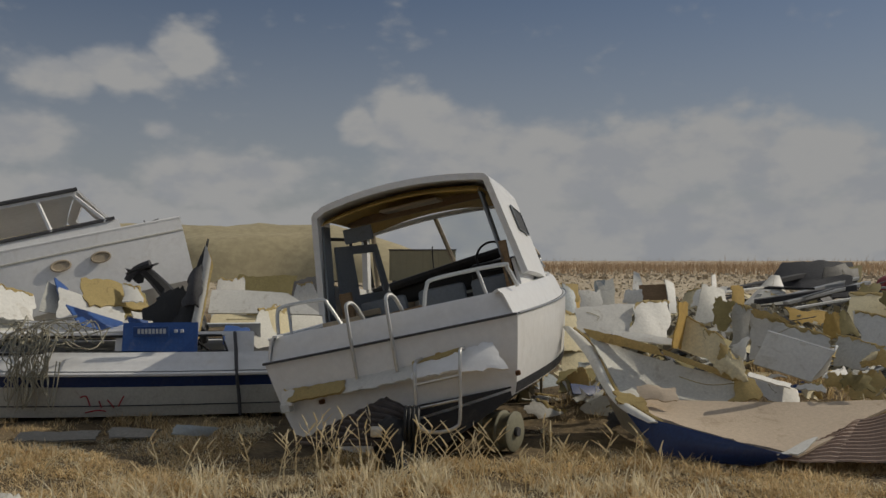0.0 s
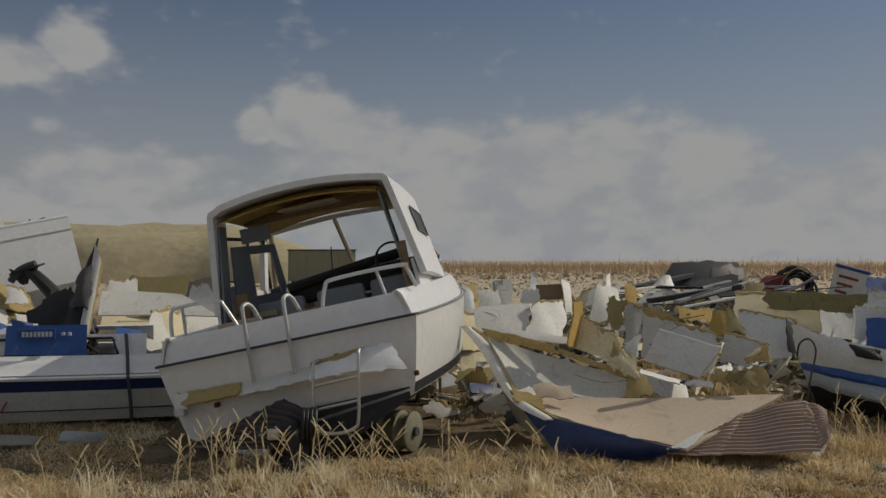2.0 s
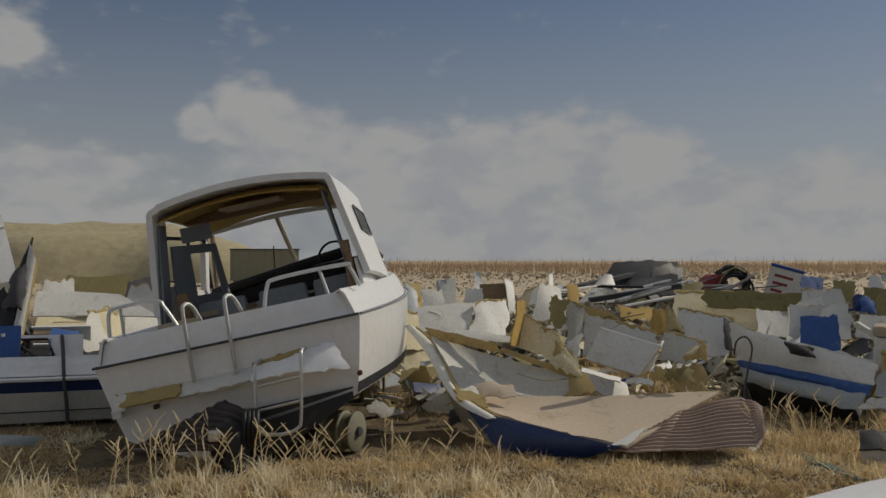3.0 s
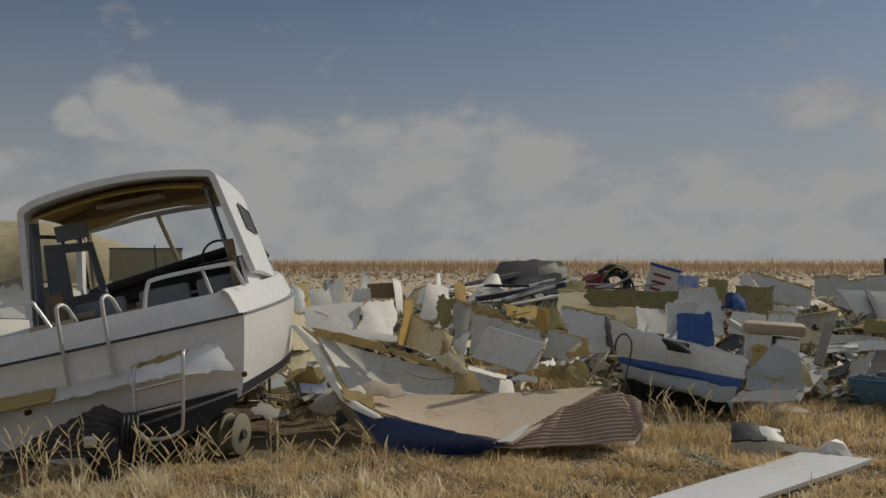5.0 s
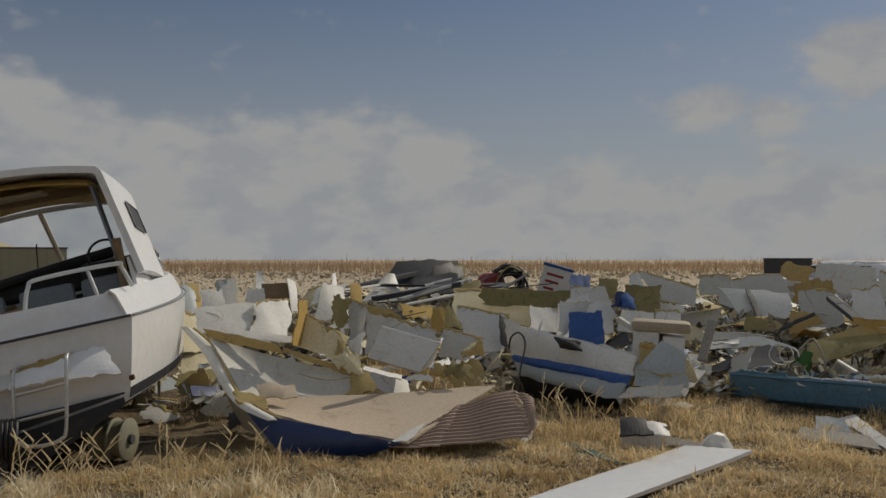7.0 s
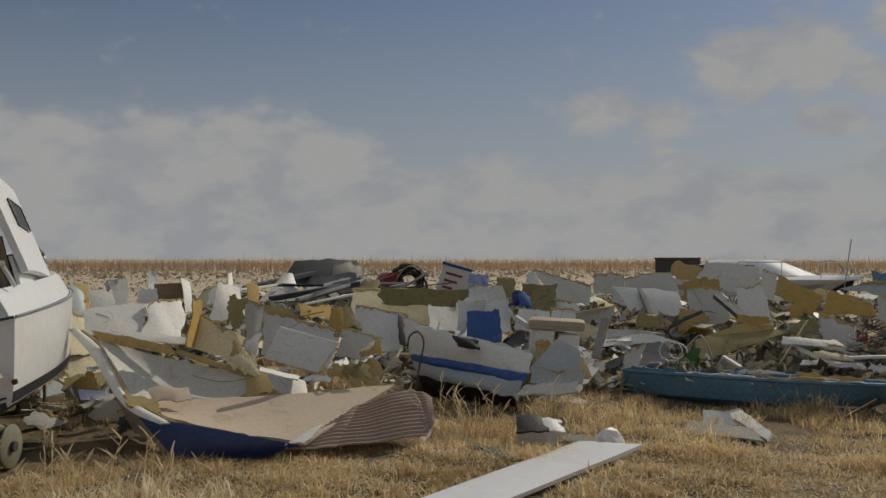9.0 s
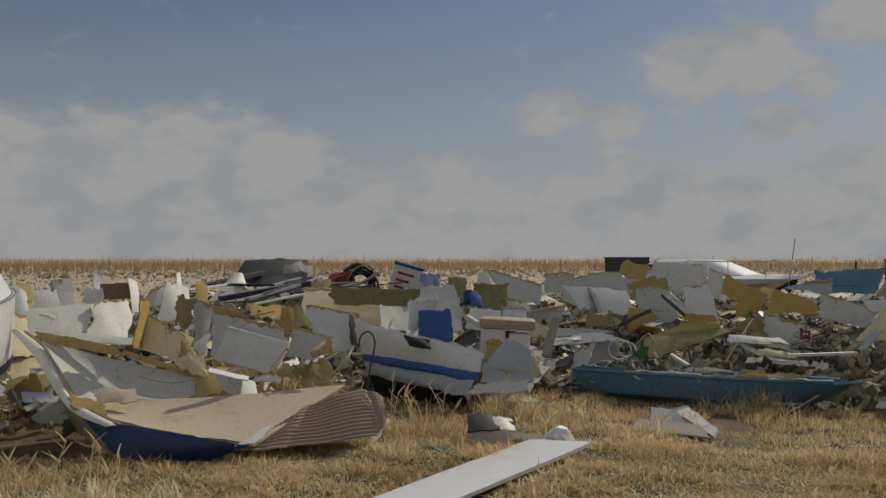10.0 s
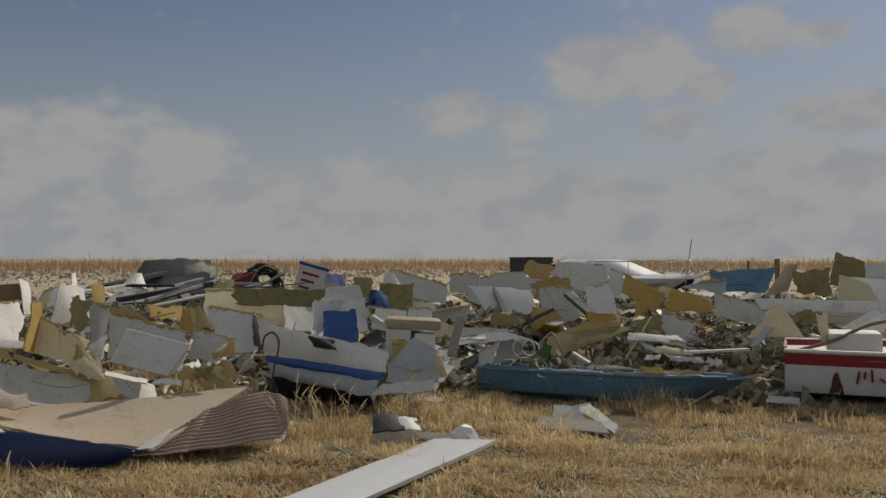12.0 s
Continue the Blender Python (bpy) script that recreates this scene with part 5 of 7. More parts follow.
# ---- torn pieces of hulls: corners run bottom left, bottom right, top right, top left ----
torn("hull_fragment", WHITE, [(2.74, 8.49, 0.41), (3.26, 8.64, 0.25), (3.27, 8.78, 0.41), (2.81, 8.57, 0.57)], 0.006, 0.02, 114)
torn("laminate_scrap", FIBRE, [(3.72, 8.83, 0.32), (4.03, 8.68, 0.32), (4.10, 8.90, 0.58), (3.91, 8.96, 0.53)], 0.028, 0.05, 117)
torn("laminate_fragment", CREAM, [(3.91, 8.60, 0.37), (4.15, 8.53, 0.62), (4.23, 8.60, 0.70), (4.01, 8.63, 0.41)], 0.0, 0.01, 118)
torn("hull_fragment", WHITE, [(3.12, 15.66, 0.87), (3.43, 15.80, 0.86), (3.35, 16.16, 1.39), (3.27, 16.22, 1.41)], 0.011, 0.02, 119)
torn("laminate_fragment", GREY, [(2.12, 12.86, 0.78), (2.33, 12.91, 0.77), (2.39, 13.25, 1.33), (2.15, 13.22, 1.32)], 0.011, 0.02, 120)
torn("lining_fragment", OCHRE, [(1.70, 13.38, 0.75), (1.99, 13.49, 0.74), (1.99, 14.01, 1.19), (1.81, 13.91, 1.26)], 0.022, 0.03, 122)
torn("plywood_board", WOOD, [(2.69, 12.77, 0.85), (3.04, 12.73, 0.88), (3.14, 12.96, 1.28), (2.70, 13.04, 1.26)], 0.006, 0.01, 124)
torn("hull_fragment", WHITE, [(3.01, 12.58, 0.90), (3.11, 12.62, 0.90), (3.17, 12.99, 1.29), (3.03, 12.92, 1.35)], 0.0, 0.01, 125)
torn("laminate_fragment", GREY, [(2.66, 13.77, 0.81), (2.90, 13.80, 0.81), (2.90, 13.99, 1.15), (2.73, 14.09, 1.13)], 0.017, 0.03, 126)
torn("laminate_fragment", GREY, [(3.06, 11.55, 0.83), (3.55, 11.65, 0.86), (3.59, 12.11, 1.23), (3.25, 11.89, 1.30)], 0.042, 0.02, 127)
torn("laminate_fragment", CREAM, [(3.28, 13.61, 0.85), (3.79, 13.62, 0.94), (3.89, 13.83, 1.20), (3.55, 13.73, 1.17)], 0.017, 0.03, 129)
torn("hull_fragment", WHITE, [(4.38, 15.42, 1.01), (4.49, 15.46, 1.01), (4.55, 15.81, 1.38), (4.46, 15.70, 1.36)], 0.0, 0.01, 130)
torn("lining_fragment", OCHRE, [(3.94, 12.93, 0.92), (4.14, 12.97, 0.92), (4.20, 13.28, 1.26), (4.00, 13.15, 1.25)], 0.017, 0.03, 131)
torn("hull_fragment", WHITE, [(5.70, 17.96, 0.77), (6.64, 18.11, 0.79), (6.63, 18.60, 1.31), (6.38, 18.32, 1.32)], 0.011, 0.01, 132)
torn("metal_fragment", DARKGREY, [(6.98, 20.73, 0.93), (9.00, 20.35, 0.99), (9.16, 21.09, 1.56), (7.61, 21.17, 1.56)], 0.087, 0.08, 133)
torn("metal_fragment", DARKGREY, [(6.87, 18.56, 0.74), (8.05, 18.67, 0.83), (8.23, 18.99, 1.28), (7.17, 18.93, 1.15)], 0.035, 0.08, 134)
torn("plastic_cowling", RUBBER, [(7.39, 18.94, 0.91), (8.35, 19.04, 0.96), (8.59, 19.61, 1.47), (7.76, 19.28, 1.47)], 0.07, 0.08, 135)
torn("hull_fragment", OLIVE, [(8.55, 20.19, 1.04), (8.98, 20.30, 1.06), (9.15, 20.64, 1.50), (8.75, 20.52, 1.47)], 0.028, 0.03, 136)
torn("hull_fragment", OLIVE, [(6.59, 15.60, 0.85), (7.16, 15.63, 0.86), (7.35, 15.91, 1.23), (6.99, 15.78, 1.21)], 0.028, 0.06, 137)
torn("laminate_fragment", CREAM, [(4.87, 11.32, 0.78), (6.44, 11.06, 0.68), (6.61, 11.43, 1.11), (5.04, 11.73, 1.19)], 0.077, 0.04, 138)
torn("hull_fragment", OLIVE, [(5.27, 11.31, 1.01), (6.43, 11.13, 0.94), (6.55, 11.20, 1.16), (5.28, 11.41, 1.23)], 0.011, 0.04, 139)
torn("hull_fragment", WHITE, [(4.53, 10.28, 0.52), (4.98, 10.14, 0.51), (5.19, 10.38, 0.92), (4.60, 10.61, 1.05)], 0.028, 0.03, 140)
# black sheet that paints the dark gap beside the white piece
torn("plastic_cowling", RUBBER, [(4.86, 9.95, 0.61), (4.95, 9.92, 0.59), (5.05, 10.15, 0.89), (4.95, 10.18, 0.95)], 0.006, 0.02, 141)
torn("hull_fragment", OLIVE, [(4.24, 10.36, 0.78), (4.56, 10.37, 0.77), (4.49, 10.53, 1.03), (4.34, 10.53, 1.01)], 0.022, 0.04, 142)
torn("lining_fragment", OCHRE, [(4.14, 10.37, 0.75), (4.31, 10.30, 0.75), (4.36, 10.48, 1.03), (4.22, 10.49, 1.01)], 0.028, 0.03, 144)
torn("hull_fragment", WHITE, [(5.50, 9.79, 0.55), (5.98, 9.81, 0.45), (6.26, 10.29, 1.17), (5.88, 10.40, 1.03)], 0.017, 0.02, 145)
torn("hull_fragment", WHITE, [(5.95, 9.94, 0.73), (6.34, 9.89, 0.71), (6.47, 10.11, 1.11), (6.21, 10.20, 1.04)], 0.017, 0.03, 147)
torn("laminate_fragment", GREY, [(6.29, 10.85, 0.86), (6.84, 10.57, 0.85), (6.88, 10.92, 1.25), (6.50, 11.16, 1.20)], 0.022, 0.02, 148)
torn("hull_fragment", OLIVE, [(7.84, 11.60, 0.74), (8.19, 11.52, 0.74), (8.41, 11.77, 1.22), (8.03, 11.87, 1.10)], 0.028, 0.04, 150)
torn("hull_fragment", OLIVE, [(8.98, 14.50, 0.90), (9.32, 14.31, 0.90), (9.46, 14.56, 1.24), (9.16, 14.70, 1.26)], 0.035, 0.03, 151)
torn("hull_fragment", WHITE, [(9.38, 14.18, 0.95), (9.74, 14.09, 1.00), (9.78, 14.34, 1.32), (9.64, 14.41, 1.33)], 0.021, 0.03, 152)
torn("painted_fragment", BLUE, [(10.03, 17.21, 0.87), (10.51, 17.27, 0.86), (10.69, 17.49, 1.26), (10.20, 17.51, 1.28)], 0.028, 0.03, 153)
torn("hull_fragment", WHITE, [(6.30, 9.02, 0.52), (6.68, 8.94, 0.51), (6.86, 9.25, 0.99), (6.59, 9.35, 1.02)], 0.028, 0.03, 156)
torn("laminate_scrap", FIBRE, [(5.74, 8.49, 0.31), (5.95, 8.42, 0.33), (6.21, 8.82, 0.69), (5.91, 8.71, 0.67)], 0.028, 0.05, 181)
torn("laminate_fragment", GREY, [(8.80, 5.92, 0.08), (9.14, 5.72, 0.05), (9.19, 5.78, 0.11), (8.89, 5.95, 0.14)], 0.011, 0.01, 201)
torn("hull_fragment", WHITE, [(10.88, 6.17, 0.55), (11.34, 5.96, 0.71), (11.46, 5.95, 0.93), (10.96, 6.21, 0.76)], 0.0, 0.01, 205)
torn("hull_fragment", WHITE, [(14.56, 8.32, 0.76), (15.42, 7.93, 0.71), (15.89, 8.26, 1.23), (15.10, 8.65, 1.30)], 0.028, 0.02, 210)
torn("hull_fragment", WHITE, [(18.98, 10.62, 0.94), (19.89, 10.21, 0.94), (20.09, 10.44, 1.51), (19.33, 10.62, 1.48)], 0.028, 0.02, 216)
torn("hull_fragment", WHITE, [(5.75, 10.90, 0.69), (6.22, 10.95, 0.62), (6.28, 11.13, 0.93), (5.88, 11.15, 0.98)], 0.017, 0.03, 217)
torn("laminate_fragment", CREAM, [(5.13, 10.90, 0.60), (5.40, 10.80, 0.56), (5.47, 11.07, 0.89), (5.26, 11.18, 0.92)], 0.017, 0.03, 218)
torn("hull_fragment", WHITE, [(6.93, 10.69, 0.65), (7.46, 10.62, 0.59), (7.57, 10.78, 0.88), (7.10, 10.84, 0.92)], 0.011, 0.02, 219)
torn("hull_fragment", WHITE, [(-4.21, 10.37, 0.98), (-3.62, 10.81, 0.86), (-3.73, 11.09, 1.06), (-4.32, 10.70, 1.30)], 0.021, 0.02, 233)
torn("painted_fragment", BLUE, [(-3.88, 10.11, 0.91), (-3.45, 10.61, 0.72), (-3.67, 10.85, 0.89), (-4.09, 10.31, 1.11)], 0.011, 0.01, 234)
torn("laminate_fragment", GREY, [(-4.46, 10.48, 1.04), (-4.21, 10.58, 0.99), (-4.36, 10.91, 1.23), (-4.51, 10.81, 1.37)], 0.021, 0.01, 235)
torn("painted_fragment", BLUE, [(-4.32, 10.62, 1.22), (-4.21, 10.72, 1.12), (-4.35, 10.98, 1.28), (-4.44, 10.82, 1.40)], 0.011, 0.02, 236)
torn("laminate_scrap", FIBRE, [(-3.99, 10.74, 1.09), (-3.48, 11.41, 1.00), (-3.71, 11.61, 1.29), (-4.25, 11.13, 1.39)], 0.052, 0.06, 237)
torn("hull_fragment", OLIVE, [(-3.87, 10.96, 0.95), (-3.42, 11.26, 0.89), (-3.65, 11.64, 1.23), (-4.04, 11.21, 1.26)], 0.042, 0.06, 238)
torn("hull_fragment", WHITE, [(-3.71, 10.98, 1.14), (-3.49, 11.06, 1.11), (-3.60, 11.23, 1.27), (-3.80, 11.27, 1.34)], 0.035, 0.03, 239)
torn("painted_fragment", BLUE, [(-3.39, 10.32, 0.79), (-3.00, 10.72, 0.68), (-3.08, 10.96, 0.85), (-3.47, 10.47, 0.98)], 0.006, 0.005, 240)
torn("hull_fragment", WHITE, [(-3.42, 10.49, 0.86), (-3.03, 10.74, 0.82), (-3.11, 10.95, 0.91), (-3.48, 10.65, 1.04)], 0.022, 0.02, 241)
torn("hull_fragment", WHITE, [(-3.40, 13.70, 0.85), (-1.77, 13.97, 0.80), (-2.33, 14.17, 1.12), (-3.46, 14.18, 1.17)], 0.028, 0.01, 242)
torn("laminate_fragment", CREAM, [(-3.31, 13.37, 0.67), (-1.75, 14.11, 0.60), (-1.84, 14.38, 0.75), (-3.29, 13.63, 0.83)], 0.017, 0.02, 243)
torn("laminate_fragment", GREY, [(-2.32, 11.21, 0.59), (-1.99, 11.58, 0.57), (-2.11, 12.31, 1.02), (-2.28, 11.68, 1.00)], 0.042, 0.04, 244)
torn("laminate_fragment", CREAM, [(-2.21, 11.60, 0.70), (-1.89, 11.84, 0.68), (-1.98, 12.11, 0.97), (-2.22, 11.90, 0.99)], 0.021, 0.04, 245)
torn("painted_fragment", BLUE, [(-2.50, 10.76, 0.66), (-2.20, 10.93, 0.62), (-2.27, 11.11, 0.80), (-2.53, 10.99, 0.86)], 0.017, 0.02, 246)
torn("laminate_fragment", GREY, [(-1.73, 10.82, 0.76), (-1.35, 11.16, 0.73), (-1.42, 11.48, 0.92), (-1.75, 11.02, 0.97)], 0.017, 0.01, 247)
torn("hull_fragment", WHITE, [(-3.01, 17.65, 0.28), (-2.09, 17.91, 0.25), (-2.50, 18.09, 1.19), (-2.80, 18.09, 1.13)], 0.035, 0.03, 248)
torn("hull_fragment", OLIVE, [(-4.62, 21.34, 0.28), (-3.54, 21.76, 0.27), (-3.47, 22.26, 1.27), (-4.80, 21.72, 1.23)], 0.035, 0.05, 249)
torn("hull_fragment", WHITE, [(-4.74, 19.20, 0.33), (-4.11, 19.73, 0.31), (-4.19, 19.98, 1.27), (-4.65, 19.53, 1.19)], 0.035, 0.04, 250)
torn("metal_fragment", DARKGREY, [(-3.18, 19.53, 0.33), (-2.53, 19.92, 0.31), (-2.59, 20.32, 1.25), (-3.14, 19.87, 1.18)], 0.035, 0.05, 251)
torn("laminate_fragment", GREY, [(-4.68, 9.87, 0.77), (-4.48, 10.12, 0.72), (-4.61, 10.37, 0.98), (-4.83, 10.19, 0.99)], 0.028, 0.03, 252)
torn("hull_fragment", WHITE, [(-4.69, 9.91, 1.01), (-4.44, 10.31, 0.95), (-4.58, 10.60, 1.22), (-4.88, 10.28, 1.36)], 0.021, 0.04, 253)
torn("laminate_fragment", CREAM, [(1.31, 10.50, 0.30), (1.69, 10.64, 0.27), (1.69, 10.90, 0.61), (1.38, 10.93, 0.68)], 0.028, 0.04, 254)
torn("hull_fragment", OLIVE, [(1.23, 10.15, 0.20), (1.74, 10.22, 0.16), (1.75, 10.52, 0.40), (1.28, 10.47, 0.38)], 0.035, 0.05, 255)
torn("laminate_fragment", CREAM, [(1.33, 10.72, 0.60), (1.62, 10.84, 0.56), (1.59, 11.14, 0.94), (1.40, 11.13, 1.04)], 0.028, 0.03, 256)
torn("laminate_fragment", BLUEGREY, [(1.39, 11.16, 0.77), (1.59, 11.17, 0.77), (1.60, 11.62, 1.20), (1.46, 11.66, 1.34)], 0.028, 0.03, 257)
torn("painted_fragment", NAVY, [(1.34, 9.79, 0.23), (1.71, 9.97, 0.18), (1.72, 10.08, 0.26), (1.33, 9.91, 0.32)], 0.011, 0.01, 258)
torn("weathered_plank", STONE, [(-3.73, 8.31, 0.03), (-3.05, 8.39, 0.03), (-3.10, 8.59, 0.07), (-3.79, 8.51, 0.07)], 0.011, 0.02, 259)
torn("weathered_plank", STONE, [(-2.97, 8.45, 0.03), (-2.61, 8.50, 0.03), (-2.57, 8.65, 0.07), (-3.05, 8.74, 0.07)], 0.017, 0.02, 260)
torn("laminate_fragment", BLUEGREY, [(-2.30, 8.06, 0.13), (-2.07, 8.35, 0.06), (-1.98, 8.45, 0.12), (-2.29, 8.17, 0.19)], 0.011, 0.01, 261)
torn("hull_fragment", WHITE, [(5.77, 8.82, 0.03), (6.32, 8.24, 0.03), (6.38, 8.85, 0.07), (5.86, 8.68, 0.07)], 0.011, 0.03, 262)
torn("hull_fragment", WHITE, [(7.22, 7.20, 0.03), (6.45, 5.92, 0.03), (6.58, 5.98, 0.07), (7.36, 7.12, 0.07)], 0.006, 0.01, 266)
torn("laminate_fragment", BLUEGREY, [(6.49, 6.75, 0.04), (6.76, 6.58, 0.02), (6.81, 6.70, 0.13), (6.65, 6.88, 0.14)], 0.011, 0.02, 267)
torn("weathered_plank", STONE, [(6.03, 6.54, 0.03), (6.38, 5.90, 0.03), (6.59, 6.20, 0.07), (6.36, 6.78, 0.07)], 0.028, 0.02, 268)
torn("weathered_plank", STONE, [(4.77, 6.70, 0.03), (5.01, 6.35, 0.03), (5.08, 6.49, 0.07), (4.88, 6.78, 0.07)], 0.022, 0.02, 269)
torn("hull_fragment", WHITE, [(3.72, 7.28, 0.03), (3.74, 7.17, 0.03), (4.29, 7.96, 0.07), (4.30, 8.11, 0.07)], 0.011, 0.01, 270)

# the pieces that show best, from the near edge of the heap to its far side
torn("lining_fragment", OCHRE, [(11.19, 10.08, 1.07), (11.59, 9.71, 0.78), (11.86, 9.77, 1.05), (11.43, 10.22, 1.36)], 0.030, 0.020, 401)
torn("lining_fragment", OCHRE, [(11.25, 9.82, 0.69), (11.54, 9.67, 0.78), (11.60, 9.78, 1.01), (11.31, 9.92, 0.90)], 0.030, 0.030, 402)
torn("lining_fragment", OCHRE, [(10.81, 8.93, 0.86), (11.34, 8.48, 0.83), (11.43, 8.60, 1.00), (11.08, 9.00, 1.18)], 0.030, 0.030, 403)
torn("laminate_fragment", GREY, [(9.99, 8.30, 0.65), (10.42, 8.10, 0.45), (10.53, 8.16, 0.74), (10.07, 8.36, 0.90)], 0.050, 0.030, 404)
torn("laminate_fragment", GREY, [(9.60, 10.18, 0.49), (10.14, 9.94, 0.75), (10.22, 10.17, 1.18), (9.80, 10.47, 1.18)], 0.021, 0.030, 405)
torn("hull_fragment", WHITE, [(10.50, 10.15, 0.77), (10.83, 9.77, 0.64), (10.97, 10.13, 1.21), (10.66, 10.34, 1.17)], 0.058, 0.030, 406)
torn("hull_fragment", WHITE, [(9.68, 11.54, 0.76), (10.30, 11.09, 0.68), (10.50, 11.40, 1.08), (9.68, 12.02, 1.16)], 0.100, 0.020, 407)
torn("metal_fragment", DARKGREY, [(9.76, 11.26, 0.75), (9.94, 11.36, 0.73), (10.05, 11.74, 1.12), (9.87, 11.64, 1.14)], 0.060, 0.004, 408)
torn("laminate_fragment", GREY, [(11.12, 14.39, 0.95), (11.50, 13.86, 0.93), (11.54, 14.06, 1.32), (11.22, 14.52, 1.29)], 0.039, 0.030, 409)
torn("laminate_fragment", GREY, [(11.24, 13.62, 1.06), (11.89, 12.89, 1.00), (11.96, 13.18, 1.37), (11.31, 13.74, 1.26)], 0.042, 0.030, 410)
torn("laminate_scrap", FIBRE, [(12.12, 13.42, 1.30), (12.47, 13.14, 1.18), (12.68, 13.12, 1.45), (12.28, 13.46, 1.59)], 0.050, 0.030, 411)
torn("hull_fragment", WHITE, [(12.60, 13.15, 1.04), (13.18, 12.22, 0.93), (13.28, 12.31, 1.45), (12.77, 13.15, 1.53)], 0.050, 0.030, 412)
torn("hull_fragment", WHITE, [(12.54, 11.57, 0.95), (12.58, 11.33, 0.95), (12.68, 11.33, 1.35), (12.63, 11.63, 1.41)], 0.031, 0.030, 413)
torn("laminate_scrap", FIBRE, [(10.87, 11.74, 0.93), (11.45, 11.45, 0.97), (11.46, 11.49, 1.29), (10.92, 11.73, 1.23)], 0.050, 0.040, 414)
torn("hull_fragment", OLIVE, [(8.55, 8.91, 0.29), (9.61, 8.52, 0.65), (9.60, 8.70, 0.71), (8.79, 9.25, 0.55)], 0.050, 0.030, 415)
torn("laminate_scrap", FIBRE, [(8.83, 9.25, 0.56), (9.59, 8.65, 0.70), (9.59, 8.69, 0.75), (9.35, 8.97, 0.77)], 0.010, 0.030, 416)
torn("lining_fragment", OCHRE, [(9.32, 9.03, 0.78), (9.47, 8.63, 0.79), (9.49, 8.66, 0.87), (9.35, 9.05, 0.87)], 0.020, 0.030, 417)
torn("hull_fragment", WHITE, [(9.19, 8.21, 0.56), (9.78, 7.73, 0.52), (9.79, 7.86, 0.59), (9.30, 8.26, 0.64)], 0.020, 0.020, 418)
torn("hull_fragment", WHITE, [(9.38, 8.08, 0.47), (9.50, 7.67, 0.33), (9.56, 7.64, 0.37), (9.38, 8.18, 0.55)], 0.010, 0.020, 419)
torn("hull_fragment", WHITE, [(9.15, 7.87, 0.35), (9.65, 7.33, 0.31), (9.69, 7.42, 0.37), (9.23, 7.89, 0.40)], 0.020, 0.020, 420)
torn("laminate_fragment", GREY, [(9.54, 7.97, 0.54), (9.69, 7.50, 0.44), (9.73, 7.56, 0.50), (9.61, 7.99, 0.59)], 0.020, 0.030, 421)
torn("hull_fragment", WHITE, [(9.57, 7.26, 0.35), (9.48, 6.98, 0.27), (9.58, 7.04, 0.37), (9.62, 7.26, 0.39)], 0.020, 0.030, 422)
torn("laminate_fragment", CREAM, [(9.25, 7.80, 0.44), (9.70, 7.54, 0.37), (9.71, 7.62, 0.43), (9.32, 7.82, 0.50)], 0.020, 0.030, 423)
torn("hull_fragment", WHITE, [(7.91, 10.02, 0.45), (8.58, 9.27, 0.52), (8.41, 9.65, 0.62), (7.99, 10.12, 0.52)], 0.020, 0.020, 424)
torn("laminate_fragment", GREY, [(7.99, 10.34, 0.51), (8.61, 9.65, 0.61), (8.36, 9.92, 0.64), (8.09, 10.48, 0.64)], 0.020, 0.020, 425)
torn("hull_fragment", OLIVE, [(7.87, 10.08, 0.22), (8.69, 9.69, 0.29), (8.68, 9.77, 0.47), (7.96, 10.08, 0.43)], 0.055, 0.030, 426)
torn("laminate_fragment", GREY, [(8.09, 9.19, 0.15), (8.13, 9.02, 0.15), (8.25, 9.06, 0.40), (8.17, 9.27, 0.41)], 0.058, 0.030, 427)
torn("painted_fragment", GREEN, [(8.13, 8.95, 0.22), (8.27, 8.84, 0.21), (8.34, 8.89, 0.41), (8.29, 8.91, 0.42)], 0.020, 0.030, 428)
torn("painted_fragment", GREEN, [(8.24, 8.80, 0.27), (8.40, 8.77, 0.26), (8.47, 8.82, 0.48), (8.34, 8.84, 0.52)], 0.020, 0.030, 429)
torn("laminate_fragment", CREAM, [(8.77, 9.00, 0.25), (8.95, 8.61, 0.31), (9.10, 8.67, 0.42), (9.00, 8.96, 0.35)], 0.058, 0.030, 430)
torn("plastic_cowling", RUBBER, [(9.55, 9.33, 0.02), (10.21, 8.73, 0.08), (10.23, 8.83, 0.44), (9.84, 9.14, 0.43)], 0.059, 0.030, 431)
torn("hull_fragment", OLIVE, [(9.44, 8.94, 0.11), (9.90, 8.71, 0.11), (9.87, 8.91, 0.38), (9.57, 8.97, 0.38)], 0.032, 0.030, 432)
torn("hull_fragment", OLIVE, [(8.73, 10.34, 0.63), (8.94, 10.07, 0.64), (8.97, 10.15, 0.78), (8.82, 10.42, 0.83)], 0.027, 0.030, 433)
torn("laminate_scrap", FIBRE, [(9.18, 10.01, 0.58), (9.38, 9.58, 0.76), (9.38, 9.67, 0.87), (9.35, 10.12, 0.90)], 0.040, 0.050, 434)
torn("metal_fragment", DARKGREY, [(9.03, 10.04, 0.61), (9.23, 9.57, 0.86), (9.23, 9.60, 0.90), (9.07, 10.05, 0.68)], 0.020, 0.030, 435)
torn("hull_fragment", WHITE, [(9.85, 9.59, 0.93), (9.87, 9.42, 0.83), (9.90, 9.42, 0.86), (9.78, 9.78, 1.14)], 0.010, 0.010, 436)
torn("hull_fragment", OLIVE, [(9.78, 8.67, 0.64), (10.11, 8.36, 0.63), (10.23, 8.44, 0.80), (10.03, 8.61, 0.82)], 0.050, 0.060, 437)
